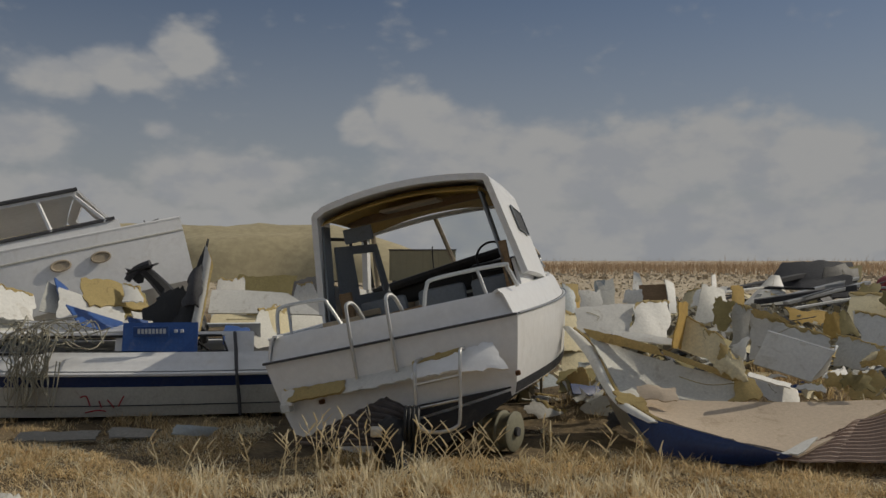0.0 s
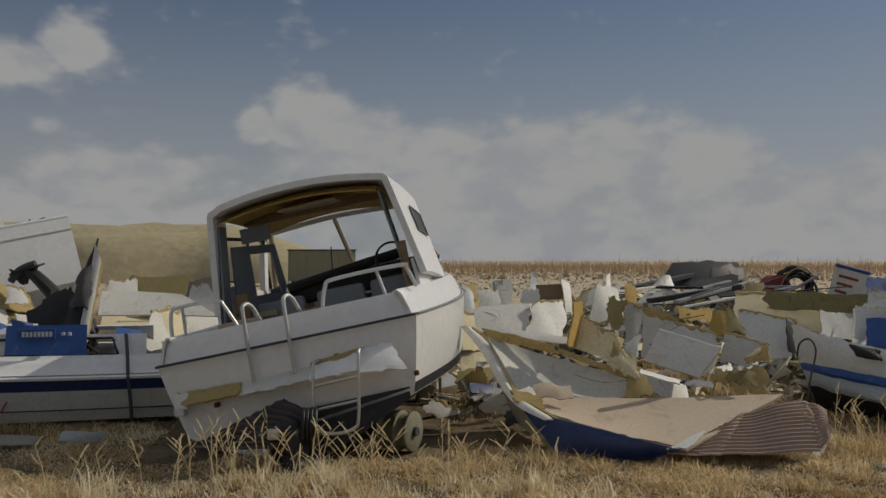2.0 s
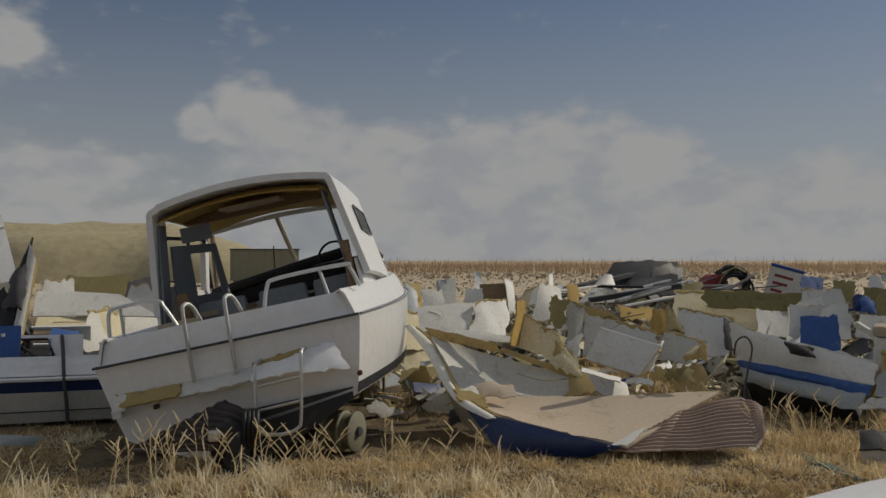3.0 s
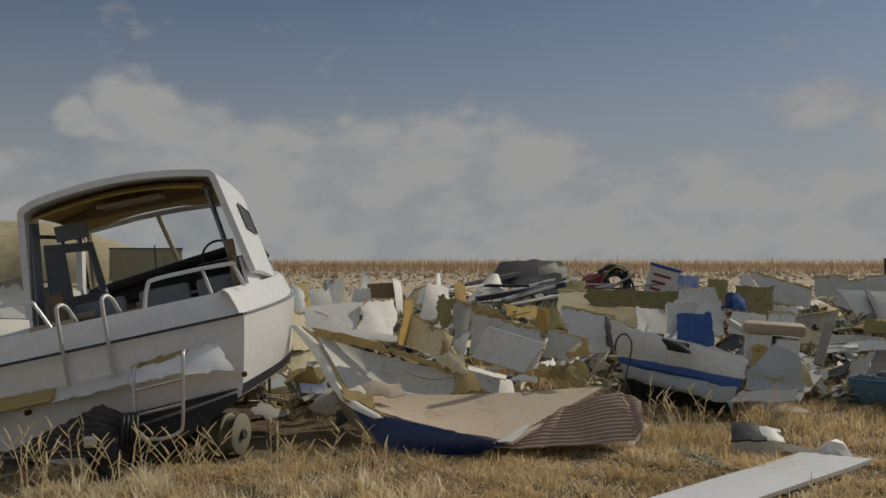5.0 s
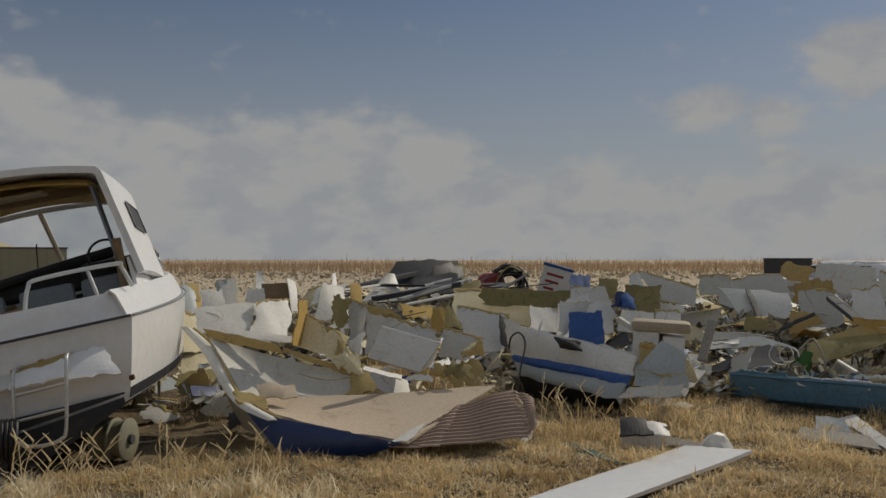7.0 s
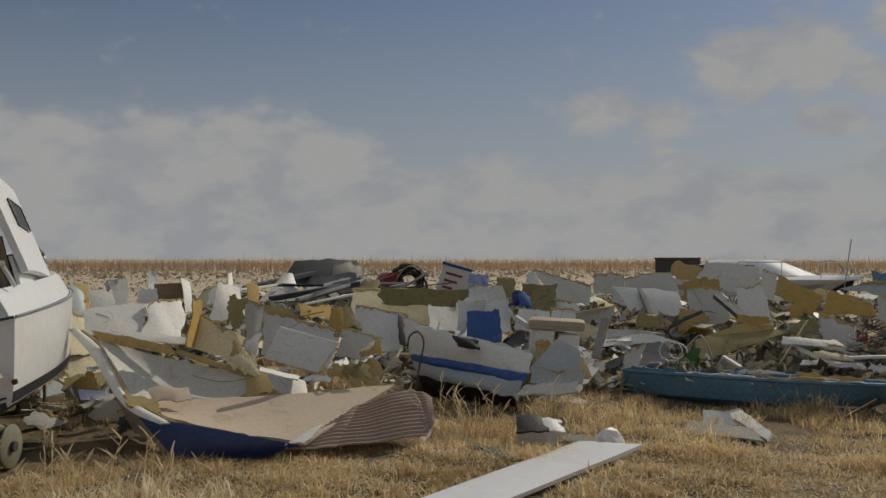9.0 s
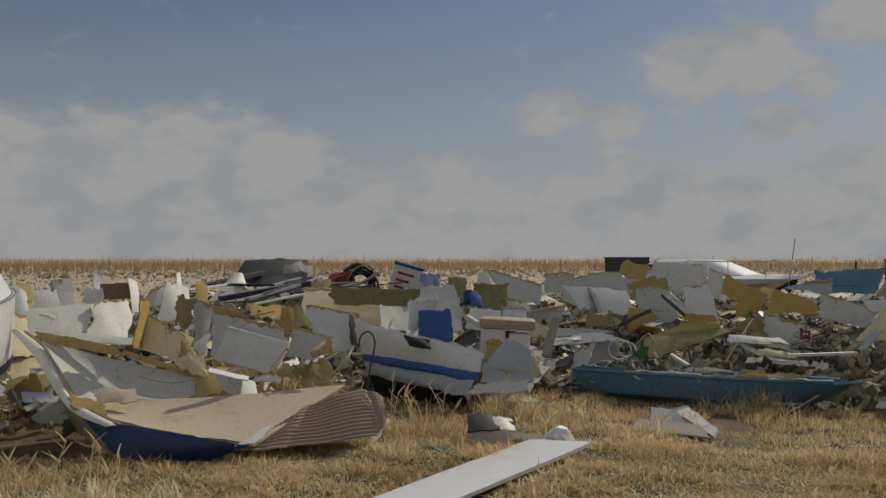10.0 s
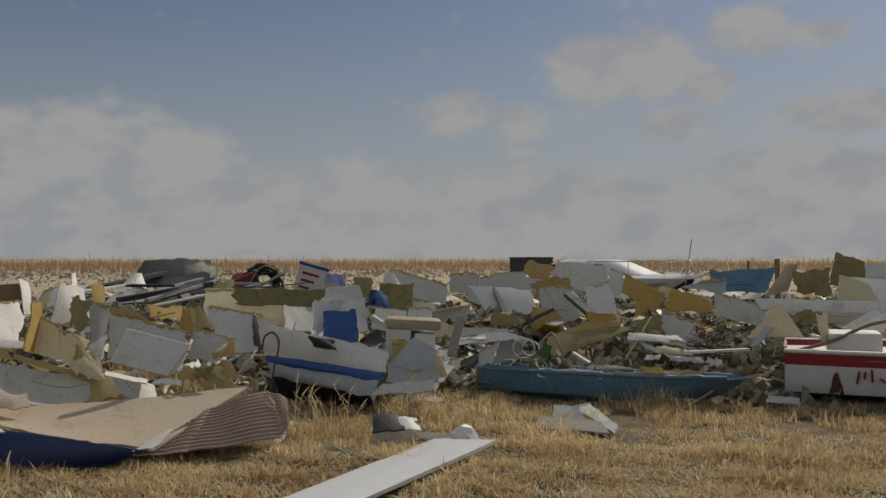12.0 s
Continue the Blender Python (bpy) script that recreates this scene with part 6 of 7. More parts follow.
torn("laminate_fragment", BLUEGREY, [(10.05, 8.89, 0.63), (10.05, 8.51, 0.74), (10.09, 8.58, 0.80), (10.11, 8.92, 0.69)], 0.020, 0.030, 438)
torn("laminate_fragment", CREAM, [(9.47, 6.62, 0.68), (9.88, 6.15, 0.71), (9.85, 6.40, 1.06), (9.74, 6.42, 1.06)], 0.030, 0.010, 439)
torn("laminate_fragment", BLUEGREY, [(9.39, 6.52, 0.60), (9.37, 6.42, 0.61), (9.54, 6.32, 0.82), (9.57, 6.43, 0.83)], 0.000, 0.006, 440)
torn("laminate_fragment", GREY, [(11.34, 8.45, 0.77), (11.59, 7.94, 0.66), (11.78, 7.82, 0.89), (11.45, 8.53, 1.11)], 0.053, 0.030, 441)
torn("laminate_fragment", BLUEGREY, [(12.59, 10.04, 1.13), (13.02, 9.45, 1.03), (13.09, 9.52, 1.26), (12.81, 9.82, 1.22)], 0.033, 0.030, 442)
torn("hull_fragment", WHITE, [(11.67, 7.91, 0.88), (12.48, 6.53, 0.86), (12.55, 6.57, 1.02), (11.68, 8.03, 1.03)], 0.050, 0.010, 443)
torn("laminate_fragment", GREY, [(12.04, 7.61, 0.79), (12.51, 7.01, 0.63), (12.70, 6.76, 0.84), (11.95, 7.78, 0.88)], 0.050, 0.010, 444)
torn("hull_fragment", OLIVE, [(14.55, 9.18, 1.04), (14.64, 8.61, 0.99), (14.76, 8.66, 1.42), (14.61, 9.27, 1.39)], 0.100, 0.050, 445)
torn("hull_fragment", OLIVE, [(14.35, 8.70, 0.99), (14.68, 8.59, 0.98), (14.69, 8.69, 1.19), (14.41, 8.72, 1.22)], 0.060, 0.040, 446)
torn("hull_fragment", OLIVE, [(17.42, 10.24, 1.08), (17.55, 9.54, 0.94), (17.63, 9.63, 1.55), (17.58, 10.20, 1.73)], 0.200, 0.030, 447)
torn("laminate_fragment", CREAM, [(13.88, 8.03, 0.90), (14.29, 7.52, 0.86), (14.30, 7.76, 1.22), (14.03, 8.09, 1.35)], 0.050, 0.020, 448)
torn("laminate_fragment", TAN, [(14.94, 10.06, 0.90), (15.31, 9.80, 1.03), (15.54, 9.73, 1.53), (15.31, 9.85, 1.47)], 0.100, 0.020, 449)
torn("crumpled_tarpaulin", SKYBLUE, [(16.16, 12.14, 0.92), (16.60, 11.12, 0.93), (16.91, 11.10, 1.43), (16.30, 12.24, 1.32)], 0.100, 0.050, 450)
torn("laminate_fragment", CREAM, [(9.63, 5.77, 0.67), (9.78, 5.78, 0.66), (9.84, 5.82, 1.00), (9.66, 5.84, 0.98)], 0.000, 0.020, 451)
torn("hull_fragment", WHITE, [(10.16, 5.86, 0.81), (10.18, 5.68, 0.81), (10.37, 5.48, 0.99), (10.40, 5.60, 1.02)], 0.010, 0.010, 452)
torn("hull_fragment", OLIVE, [(11.03, 7.02, 0.86), (11.22, 6.78, 0.75), (11.33, 6.68, 0.90), (11.13, 6.90, 0.94)], 0.020, 0.030, 453)
torn("painted_fragment", RED, [(10.11, 7.86, 0.58), (10.02, 7.62, 0.59), (10.05, 7.64, 0.70), (10.15, 7.88, 0.73)], 0.020, 0.010, 454)
torn("laminate_fragment", GREY, [(9.92, 8.20, 0.52), (10.07, 7.77, 0.49), (10.20, 7.79, 0.76), (10.04, 8.30, 0.88)], 0.058, 0.030, 455)
torn("painted_fragment", BLUE, [(5.59, 9.67, 0.64), (5.88, 9.33, 0.61), (5.95, 9.48, 1.01), (5.69, 9.78, 0.98)], 0.080, 0.030, 456)
torn("painted_fragment", NAVY, [(6.27, 9.81, 1.01), (6.57, 9.75, 1.00), (6.57, 9.84, 1.18), (6.37, 9.83, 1.20)], 0.100, 0.050, 457)
torn("painted_fragment", BLUE, [(6.30, 9.62, 1.02), (6.55, 9.70, 1.00), (6.56, 9.74, 1.12), (6.36, 9.67, 1.21)], 0.050, 0.060, 458)
torn("hull_fragment", WHITE, [(5.60, 9.92, 0.75), (5.82, 10.04, 0.71), (6.13, 10.07, 1.06), (5.71, 10.06, 1.08)], 0.034, 0.030, 459)
torn("laminate_fragment", GREY, [(9.31, 13.18, 0.93), (9.77, 12.75, 0.84), (9.91, 12.88, 1.15), (9.23, 13.59, 1.41)], 0.041, 0.030, 460)
# olive sheet that paints the dark shade beside the grey hull piece
torn("hull_fragment", OLIVE, [(8.65, 12.90, 0.85), (9.02, 12.81, 0.84), (9.10, 12.88, 1.19), (8.60, 13.06, 1.20)], 0.024, 0.030, 461)
torn("laminate_fragment", BLUEGREY, [(6.55, 11.28, 1.04), (6.94, 11.18, 1.02), (6.90, 11.34, 1.21), (6.62, 11.37, 1.23)], 0.052, 0.030, 462)
torn("laminate_fragment", CREAM, [(7.73, 10.47, 0.55), (8.46, 10.12, 0.40), (8.53, 10.21, 0.59), (7.78, 10.58, 0.74)], 0.021, 0.030, 463)
torn("laminate_fragment", GREY, [(8.27, 11.29, 0.80), (8.81, 11.15, 0.55), (9.11, 11.23, 0.91), (8.61, 11.09, 0.87)], 0.024, 0.030, 464)
torn("hull_fragment", WHITE, [(8.35, 11.78, 0.82), (8.61, 11.49, 0.82), (8.62, 11.56, 0.94), (8.39, 11.85, 0.97)], 0.044, 0.030, 465)
torn("laminate_fragment", GREY, [(10.66, 13.24, 0.82), (11.13, 13.11, 0.68), (11.25, 13.25, 1.04), (10.75, 13.35, 1.10)], 0.034, 0.030, 466)
torn("hull_fragment", WHITE, [(7.91, 9.80, 0.54), (8.28, 9.76, 0.50), (8.32, 9.81, 0.58), (7.81, 9.88, 0.51)], 0.020, 0.020, 467)
torn("laminate_fragment", GREY, [(6.33, 8.98, 0.67), (6.52, 8.87, 0.66), (6.54, 8.90, 0.76), (6.33, 9.02, 0.76)], 0.020, 0.010, 468)
torn("laminate_fragment", BLUEGREY, [(5.62, 8.33, 0.47), (6.06, 7.90, 0.36), (6.08, 8.08, 0.63), (5.93, 8.31, 0.76)], 0.050, 0.020, 469)
torn("laminate_fragment", CREAM, [(5.99, 8.00, 0.41), (6.04, 7.85, 0.36), (6.00, 7.93, 0.57), (6.02, 8.03, 0.61)], 0.030, 0.030, 470)
torn("laminate_fragment", BLUEGREY, [(5.52, 8.19, 0.31), (5.86, 7.76, 0.33), (5.90, 7.80, 0.44), (5.57, 8.26, 0.47)], -0.080, 0.030, 471)
torn("laminate_fragment", GREY, [(5.30, 8.13, 0.22), (5.66, 7.63, 0.25), (5.75, 7.69, 0.35), (5.45, 8.14, 0.32)], -0.050, 0.040, 472)
torn("laminate_scrap", FIBRE, [(5.71, 8.31, 0.68), (5.68, 8.13, 0.72), (5.68, 8.16, 0.76), (5.66, 8.36, 0.71)], 0.030, 0.030, 473)
torn("hull_fragment", WHITE, [(1.32, 9.26, 0.91), (1.81, 9.27, 0.85), (1.91, 9.56, 1.16), (1.31, 9.49, 1.13)], 0.040, 0.025, 474)
torn("hull_fragment", WHITE, [(1.81, 9.20, 0.84), (2.22, 9.36, 0.78), (2.32, 9.74, 1.18), (1.92, 9.51, 1.17)], 0.040, 0.030, 475)
torn("hull_fragment", WHITE, [(1.60, 9.04, 0.84), (2.14, 8.76, 0.82), (2.14, 8.85, 0.87), (1.65, 9.20, 0.93)], 0.020, 0.020, 476)
torn("laminate_fragment", CREAM, [(2.14, 8.70, 0.79), (2.57, 8.35, 0.63), (2.51, 8.54, 0.91), (2.24, 8.84, 1.09)], 0.040, 0.030, 477)
torn("lining_fragment", OCHRE, [(2.05, 8.49, 0.83), (2.18, 8.69, 0.80), (2.30, 8.88, 1.21), (2.16, 8.67, 1.23)], 0.010, 0.030, 478)
torn("laminate_scrap", FIBRE, [(2.43, 8.45, 0.75), (2.64, 8.40, 0.49), (2.62, 8.50, 0.70), (2.48, 8.48, 0.87)], 0.040, 0.040, 479)
torn("laminate_fragment", CREAM, [(2.40, 8.43, 0.65), (2.68, 8.30, 0.50), (2.64, 8.39, 0.68), (2.46, 8.47, 0.76)], 0.060, 0.050, 480)
torn("hull_fragment", OLIVE, [(2.69, 9.49, 0.95), (2.77, 9.33, 0.90), (2.88, 9.39, 1.20), (2.73, 9.56, 1.21)], 0.060, 0.040, 481)
torn("laminate_fragment", GREY, [(2.86, 9.45, 0.64), (3.01, 9.45, 0.61), (3.13, 9.64, 1.13), (2.94, 9.65, 1.16)], 0.040, 0.030, 482)
torn("hull_fragment", WHITE, [(3.03, 9.44, 0.61), (3.78, 9.34, 0.59), (3.85, 9.44, 0.84), (3.13, 9.66, 1.07)], 0.060, 0.030, 483)
torn("laminate_scrap", FIBRE, [(3.07, 9.47, 1.05), (3.41, 9.33, 0.97), (3.39, 9.35, 1.02), (3.08, 9.50, 1.14)], 0.020, 0.050, 484)
torn("hull_fragment", WHITE, [(2.68, 8.56, 0.69), (2.69, 8.51, 0.71), (2.81, 8.74, 0.90), (2.64, 8.74, 0.82)], 0.020, 0.015, 485)
torn("laminate_fragment", GREY, [(3.76, 9.16, 0.59), (3.93, 8.85, 0.59), (4.14, 8.90, 0.80), (3.86, 9.32, 0.88)], 0.050, 0.030, 486)
torn("hull_fragment", WHITE, [(2.59, 8.09, 0.61), (2.98, 8.17, 0.50), (3.00, 8.23, 0.53), (2.61, 8.16, 0.64)], 0.000, 0.010, 487)
torn("hull_fragment", WHITE, [(3.08, 8.36, 0.48), (3.25, 8.05, 0.49), (3.25, 8.18, 0.55), (3.14, 8.40, 0.51)], 0.020, 0.040, 488)
torn("laminate_scrap", FIBRE, [(3.31, 8.26, 0.49), (3.48, 8.18, 0.50), (3.48, 8.25, 0.62), (3.35, 8.30, 0.60)], 0.040, 0.050, 489)
torn("hull_fragment", WHITE, [(3.30, 8.28, 0.59), (3.56, 8.35, 0.59), (3.57, 8.46, 0.66), (3.35, 8.32, 0.63)], 0.020, 0.030, 490)
torn("laminate_scrap", FIBRE, [(3.64, 8.38, 0.68), (3.77, 8.12, 0.68), (3.81, 8.19, 0.83), (3.71, 8.38, 0.74)], 0.050, 0.040, 491)
torn("laminate_fragment", CREAM, [(3.60, 8.18, 0.74), (3.75, 8.23, 0.73), (3.86, 8.30, 0.81), (3.72, 8.23, 0.81)], 0.030, 0.030, 492)
torn("hull_fragment", OLIVE, [(3.37, 8.11, 0.54), (3.68, 8.21, 0.50), (3.67, 8.24, 0.62), (3.40, 8.12, 0.63)], 0.030, 0.050, 493)
torn("hull_fragment", WHITE, [(3.15, 12.06, 1.03), (3.57, 12.01, 1.03), (3.65, 12.20, 1.26), (3.27, 12.23, 1.24)], 0.060, 0.020, 494)
torn("hull_fragment", WHITE, [(1.85, 12.70, 0.98), (2.16, 12.79, 0.98), (2.15, 12.90, 1.18), (1.85, 12.82, 1.22)], 0.024, 0.030, 495)
torn("laminate_fragment", BLUEGREY, [(2.13, 13.14, 1.00), (2.26, 13.09, 1.00), (2.25, 13.19, 1.33), (2.11, 13.25, 1.33)], 0.020, 0.010, 496)
torn("laminate_fragment", CREAM, [(3.41, 12.73, 0.77), (3.55, 12.52, 0.73), (3.57, 12.61, 0.97), (3.43, 12.82, 1.00)], 0.054, 0.030, 497)
torn("hull_fragment", WHITE, [(2.39, 12.52, 1.03), (2.64, 12.37, 1.03), (2.63, 12.50, 1.24), (2.43, 12.62, 1.19)], 0.038, 0.030, 498)
torn("laminate_scrap", FIBRE, [(1.45, 11.69, 1.08), (1.71, 11.90, 1.07), (1.71, 11.98, 1.29), (1.48, 11.77, 1.29)], 0.054, 0.030, 499)

# spars, battens and poles
bar_thing("aluminium_spar", "long dull aluminium spar lying on wreckage", "spar", (5.82, 16.08, 0.88), (7.84, 17.41, 1.20), 0.05, ALU, 0.6)
bar_thing("aluminium_spar", "long dull aluminium spar lying on wreckage", "spar", (5.89, 17.11, 0.87), (8.47, 19.32, 1.24), 0.05, ALU, 0.6)
bar_thing("dark_spar", "dark painted spar lying across the pile", "spar", (5.53, 16.71, 0.87), (7.43, 17.05, 1.12), 0.07, DARKGREY, 0.7)
bar_thing("dark_spar", "dark painted spar lying across the pile", "spar", (5.75, 19.26, 0.98), (8.66, 21.41, 1.37), 0.08, DARKGREY, 0.6)
bar_thing("white_batten", "white painted batten on the wreck pile", "batten", (5.59, 15.09, 0.84), (6.86, 15.66, 0.99), 0.035, WHITE, 0.5)
bar_thing("wooden_stake", "weathered wooden stake standing in the pile", "stake", (6.31, 8.14, 0.54), (6.52, 8.23, 0.95), 0.045, STONE, 0.5)
bar_thing("white_batten", "white painted batten on the wreck pile", "batten", (8.40, 6.62, 0.58), (9.27, 6.46, 0.57), 0.03, WHITE, 0.5)
bar_thing("white_batten", "white painted batten on the wreck pile", "batten", (9.80, 6.01, 0.74), (9.97, 5.72, 0.65), 0.03, WHITE, 0.5)
bar_thing("mast_pole", "thin leaning pale mast pole", "pole", (18.11, 14.34, 0.75), (18.22, 14.20, 2.06), 0.011, ALU, 1)
bar_thing("grey_pipe", "grey plastic pipe lying on debris", "pipe", (6.05, 9.31, 0.92), (6.16, 8.99, 0.76), 0.03, GREY, 1)
bar_thing("dark_post", "short dark post among wrecks", "post", (20.17, 13.17, 0.40), (20.16, 13.19, 1.60), 0.06, OLIVE, 1)
bar_thing("dark_post", "short dark post among wrecks", "post", (23.87, 16.64, 0.30), (23.91, 16.58, 1.53), 0.03, DARKGREY, 1)
bar_thing("white_batten", "white painted batten on the wreck pile", "batten", (7.58, 7.55, 0.55), (7.56, 7.28, 0.46), 0.02, WHITE, 0.6)
bar_thing("white_batten", "white painted batten on the wreck pile", "batten", (3.76, 13.59, 1.12), (5.15, 15.25, 1.17), 0.03, WHITE, 0.5)
bar_thing("dark_spar", "dark painted spar lying across the pile", "spar", (9.93, 10.01, 1.07), (9.44, 9.08, 0.84), 0.05, DARKGREY, 0.6)
bar_thing("teal_channel", "teal plastic channel lying in grass", "channel", (4.03, 6.97, 0.05), (3.99, 6.11, 0.05), 0.045, TEAL, 0.5)
bar_thing("rusty_pipe", "thin rusty pipe poking out of the pile", "pipe", (7.75, 6.15, 0.08), (8.16, 6.11, 0.23), 0.012, RUST, 1)

# white board, battery and paper in the grass
O = (4.10, 5.78, 0.0)
board = part("white_board", ragged(off(O, [(2.55, 5.22, 0.10), (3.02, 4.98, 0.09), (5.10, 5.98, 0.11), (4.74, 6.36, 0.10)]), 0.01, 0.012, 201, 26, 6, 0.03), GEL)
board.location = O
tagged(board, "long flat white board lying on dry grass", "board")
battery = thing("broken_battery", "cracked white battery case with black torn lid", "battery", pose(4.52, 6.62, 0.02, 4, -3, -30))
part("case", boxed(-0.16, 0.16, -0.10, 0.12, 0.0, 0.17, 0.015), GREY, battery)
part("lid", ragged([(-0.18, -0.12, 0.17), (0.10, -0.12, 0.17), (0.06, 0.14, 0.24), (-0.15, 0.14, 0.26)], 0.02, 0.02, 202, 8, 6, 0.015), RUBBER, battery, "black torn lid")
part("white_foam", ragged([(0.00, -0.10, 0.17), (0.22, -0.06, 0.14), (0.20, 0.12, 0.20), (0.02, 0.12, 0.23)], 0.03, 0.04, 203, 8, 6, 0.02), WHITE, battery)
O = (5.02, 6.28, 0.08)
block = bmesh.new()
bmesh.ops.create_icosphere(block, subdivisions=2, radius=0.13)
for v in block.verts:
    v.co = Vector((v.co.x * 1.1, v.co.y * 0.7, max(v.co.z, -0.07) * 0.95)) * (1 + 0.35 * noise.noise(v.co * 9))
lump = part("foam_block", block, WHITE)
lump.location = O
tagged(lump, "broken white foam block in dry grass", "foam")
scrap = part("plastic_scrap", ragged([(-0.15, -0.08, 0.0), (0.17, -0.08, 0.0), (0.10, 0.10, 0.08), (-0.13, 0.10, 0.10)], 0.05, 0.04, 205), GREY)
scrap.location = (-2.78, 6.0, 0.02)
tagged(scrap, "crumpled pale plastic scrap in grass", "scrap")

# dark container and small wrecks far away
def container(x, y, w, h, turn, mat, label):
    e = thing("site_container", label, "container", pose(x, y, 0, 0, 0, turn))
    part("body", boxed(-w / 2, w / 2, -1.0, 1.0, 0.35, h, 0.03), mat, e)
    part("roof_edge", boxed(-w / 2 - 0.05, w / 2 + 0.05, -1.05, 1.05, h, h + 0.08, 0.02), DARKGREY, e)
    for k in range(int(w / 0.5)):
        part("rib", boxed(-w / 2 + 0.5 * k + 0.1, -w / 2 + 0.5 * k + 0.16, -1.03, -1.0, 0.4, h - 0.02), mat, e)
    for sx in (-w / 2 + 0.3, w / 2 - 0.3):
        part("skid", boxed(sx - 0.1, sx + 0.1, -0.9, 0.9, -0.1, 0.35), DARKGREY, e)
    return e


container(-1.3, 60.5, 4.2, 2.25, 0, DRAB, "olive drab site container on bare ground")
container(41.0, 44.5, 2.7, 1.62, -42, DARKGREY, "dark grey site container on bare ground")

# ---- filler: smaller torn pieces through the heap ----
rnd = random.Random(77)
KINDS = [("hull_fragment", WHITE, 5), ("laminate_fragment", GREY, 6), ("laminate_fragment", CREAM, 4), ("laminate_scrap", FIBRE, 4), ("hull_fragment", OLIVE, 4), ("lining_fragment", OCHRE, 1), ("metal_fragment", DARKGREY, 2), ("laminate_fragment", BLUEGREY, 2), ("painted_fragment", BLUE, 1), ("plastic_cowling", RUBBER, 1)]
bag = [k for k in KINDS for _ in range(k[2])]


def scatter(count, a0, a1, r0, r1, top, s0, s1, steep=65):
    for k in range(count):
        a, r = radians(rnd.uniform(a0, a1)), rnd.uniform(r0, r1)
        x, y = r * math.sin(a), r * math.cos(a)
        w, h = rnd.uniform(s0, s1), rnd.uniform(s0, s1) * 0.7
        name, mat, _ = rnd.choice(bag)
        m = pose(x, y, ground_z(x, y) + rnd.uniform(0.0, top), rnd.uniform(0, steep), rnd.uniform(-25, 25), rnd.uniform(-75, 75) - math.degrees(a))
        cs = [m @ Vector(p) for p in ((-w / 2, -h * 0.3, 0), (w / 2, -h * 0.3 + rnd.uniform(-0.1, 0.1), 0), (w * rnd.uniform(0.2, 0.5), h * 0.7, 0), (-w * rnd.uniform(0.2, 0.5), h * 0.7, 0))]
        torn(name, mat, [tuple(c) for c in cs], rnd.uniform(-0.04, 0.06), 0.03 + 0.02 * rnd.random(), 1000 + rnd.randrange(900))


scatter(70, 19, 42, 10.9, 13.5, 0.14, 0.12, 0.36)
scatter(44, 20, 42, 11.0, 14.0, 0.22, 0.30, 0.70, 28)
scatter(26, 12, 22, 10.4, 14.0, 0.22, 0.25, 0.6, 28)
scatter(26, 42, 56, 13.5, 16.5, 0.16, 0.30, 0.75, 28)
scatter(44, 40, 58, 12.4, 14.5, 0.08, 0.10, 0.30)
scatter(40, 12, 42, 11.5, 15.0, 0.20, 0.18, 0.55)
scatter(40, 8, 24, 8.9, 11.0, 0.28, 0.10, 0.32)
scatter(24, -27, -8, 12.2, 15, 0.4, 0.2, 0.50)
scatter(70, 10, 64, 14.5, 20.0, 0.12, 0.35, 0.9, 40)
scatter(60, 24, 66, 18.0, 28.0, 0.20, 0.5, 1.2, 40)
scatter(14, 6, 14, 9.5, 13.0, 0.05, 0.25, 0.5)
scatter(18, -28, -6, 11.0, 16.0, 0.3, 0.3, 0.8)


for k in range(26):
    x, y = rnd.uniform(5.4, 8.8), rnd.uniform(16.2, 20.6)
    z = ground_z(x, y) + rnd.uniform(0.12, 0.50)
    d = Vector((rnd.uniform(0.6, 1.0), rnd.uniform(-0.1, 0.6), rnd.uniform(-0.05, 0.22))) * rnd.uniform(0.4, 1.1)
    bar_thing("bent_spar", "bent metal spar in a heap of rigging", "spar", Vector((x, y, z)) - d, Vector((x, y, z)) + d, rnd.uniform(0.015, 0.04), rnd.choice((DARKGREY, RUBBER, ALU, ALU, STONE)), rnd.uniform(0.4, 1.0))


# loose battens, rods and cables sticking out of the heap
for k in range(70):
    a, r = radians(rnd.uniform(11, 55)), rnd.uniform(11.2, 17.0)
    x, y = r * math.sin(a), r * math.cos(a)
    z = ground_z(x, y) + rnd.uniform(0.03, 0.22)
    d = Vector((rnd.uniform(-1, 1), rnd.uniform(-0.6, 0.6), rnd.uniform(-0.25, 0.55))).normalized() * rnd.uniform(0.15, 0.45)
    if k % 2:
        bar_thing("loose_batten", "loose splintered batten sticking out of the wreckage", "batten", Vector((x, y, z)) - d, Vector((x, y, z)) + d, rnd.uniform(0.008, 0.028), rnd.choice((WHITE, CREAM, STONE, WOOD, ALU, DARKGREY)), rnd.uniform(0.3, 1.0))
    else:
        pts = [Vector((0, 0, -0.25)), Vector((0, 0, 0)), d * 0.5 + Vector((0, 0, 0.12)), d + Vector((0.05, 0, 0.05)), d * 1.5 - Vector((0, 0, 0.18))]
        ob = part("loose_cable", tube(pts, rnd.uniform(0.005, 0.014), 6, 4), rnd.choice((RUBBER, RUST, DARKGREY, ROPE)), smooth=True)
        ob.location = (x, y, z)
        tagged(ob, "loose bent cable in the wreckage", "cable")
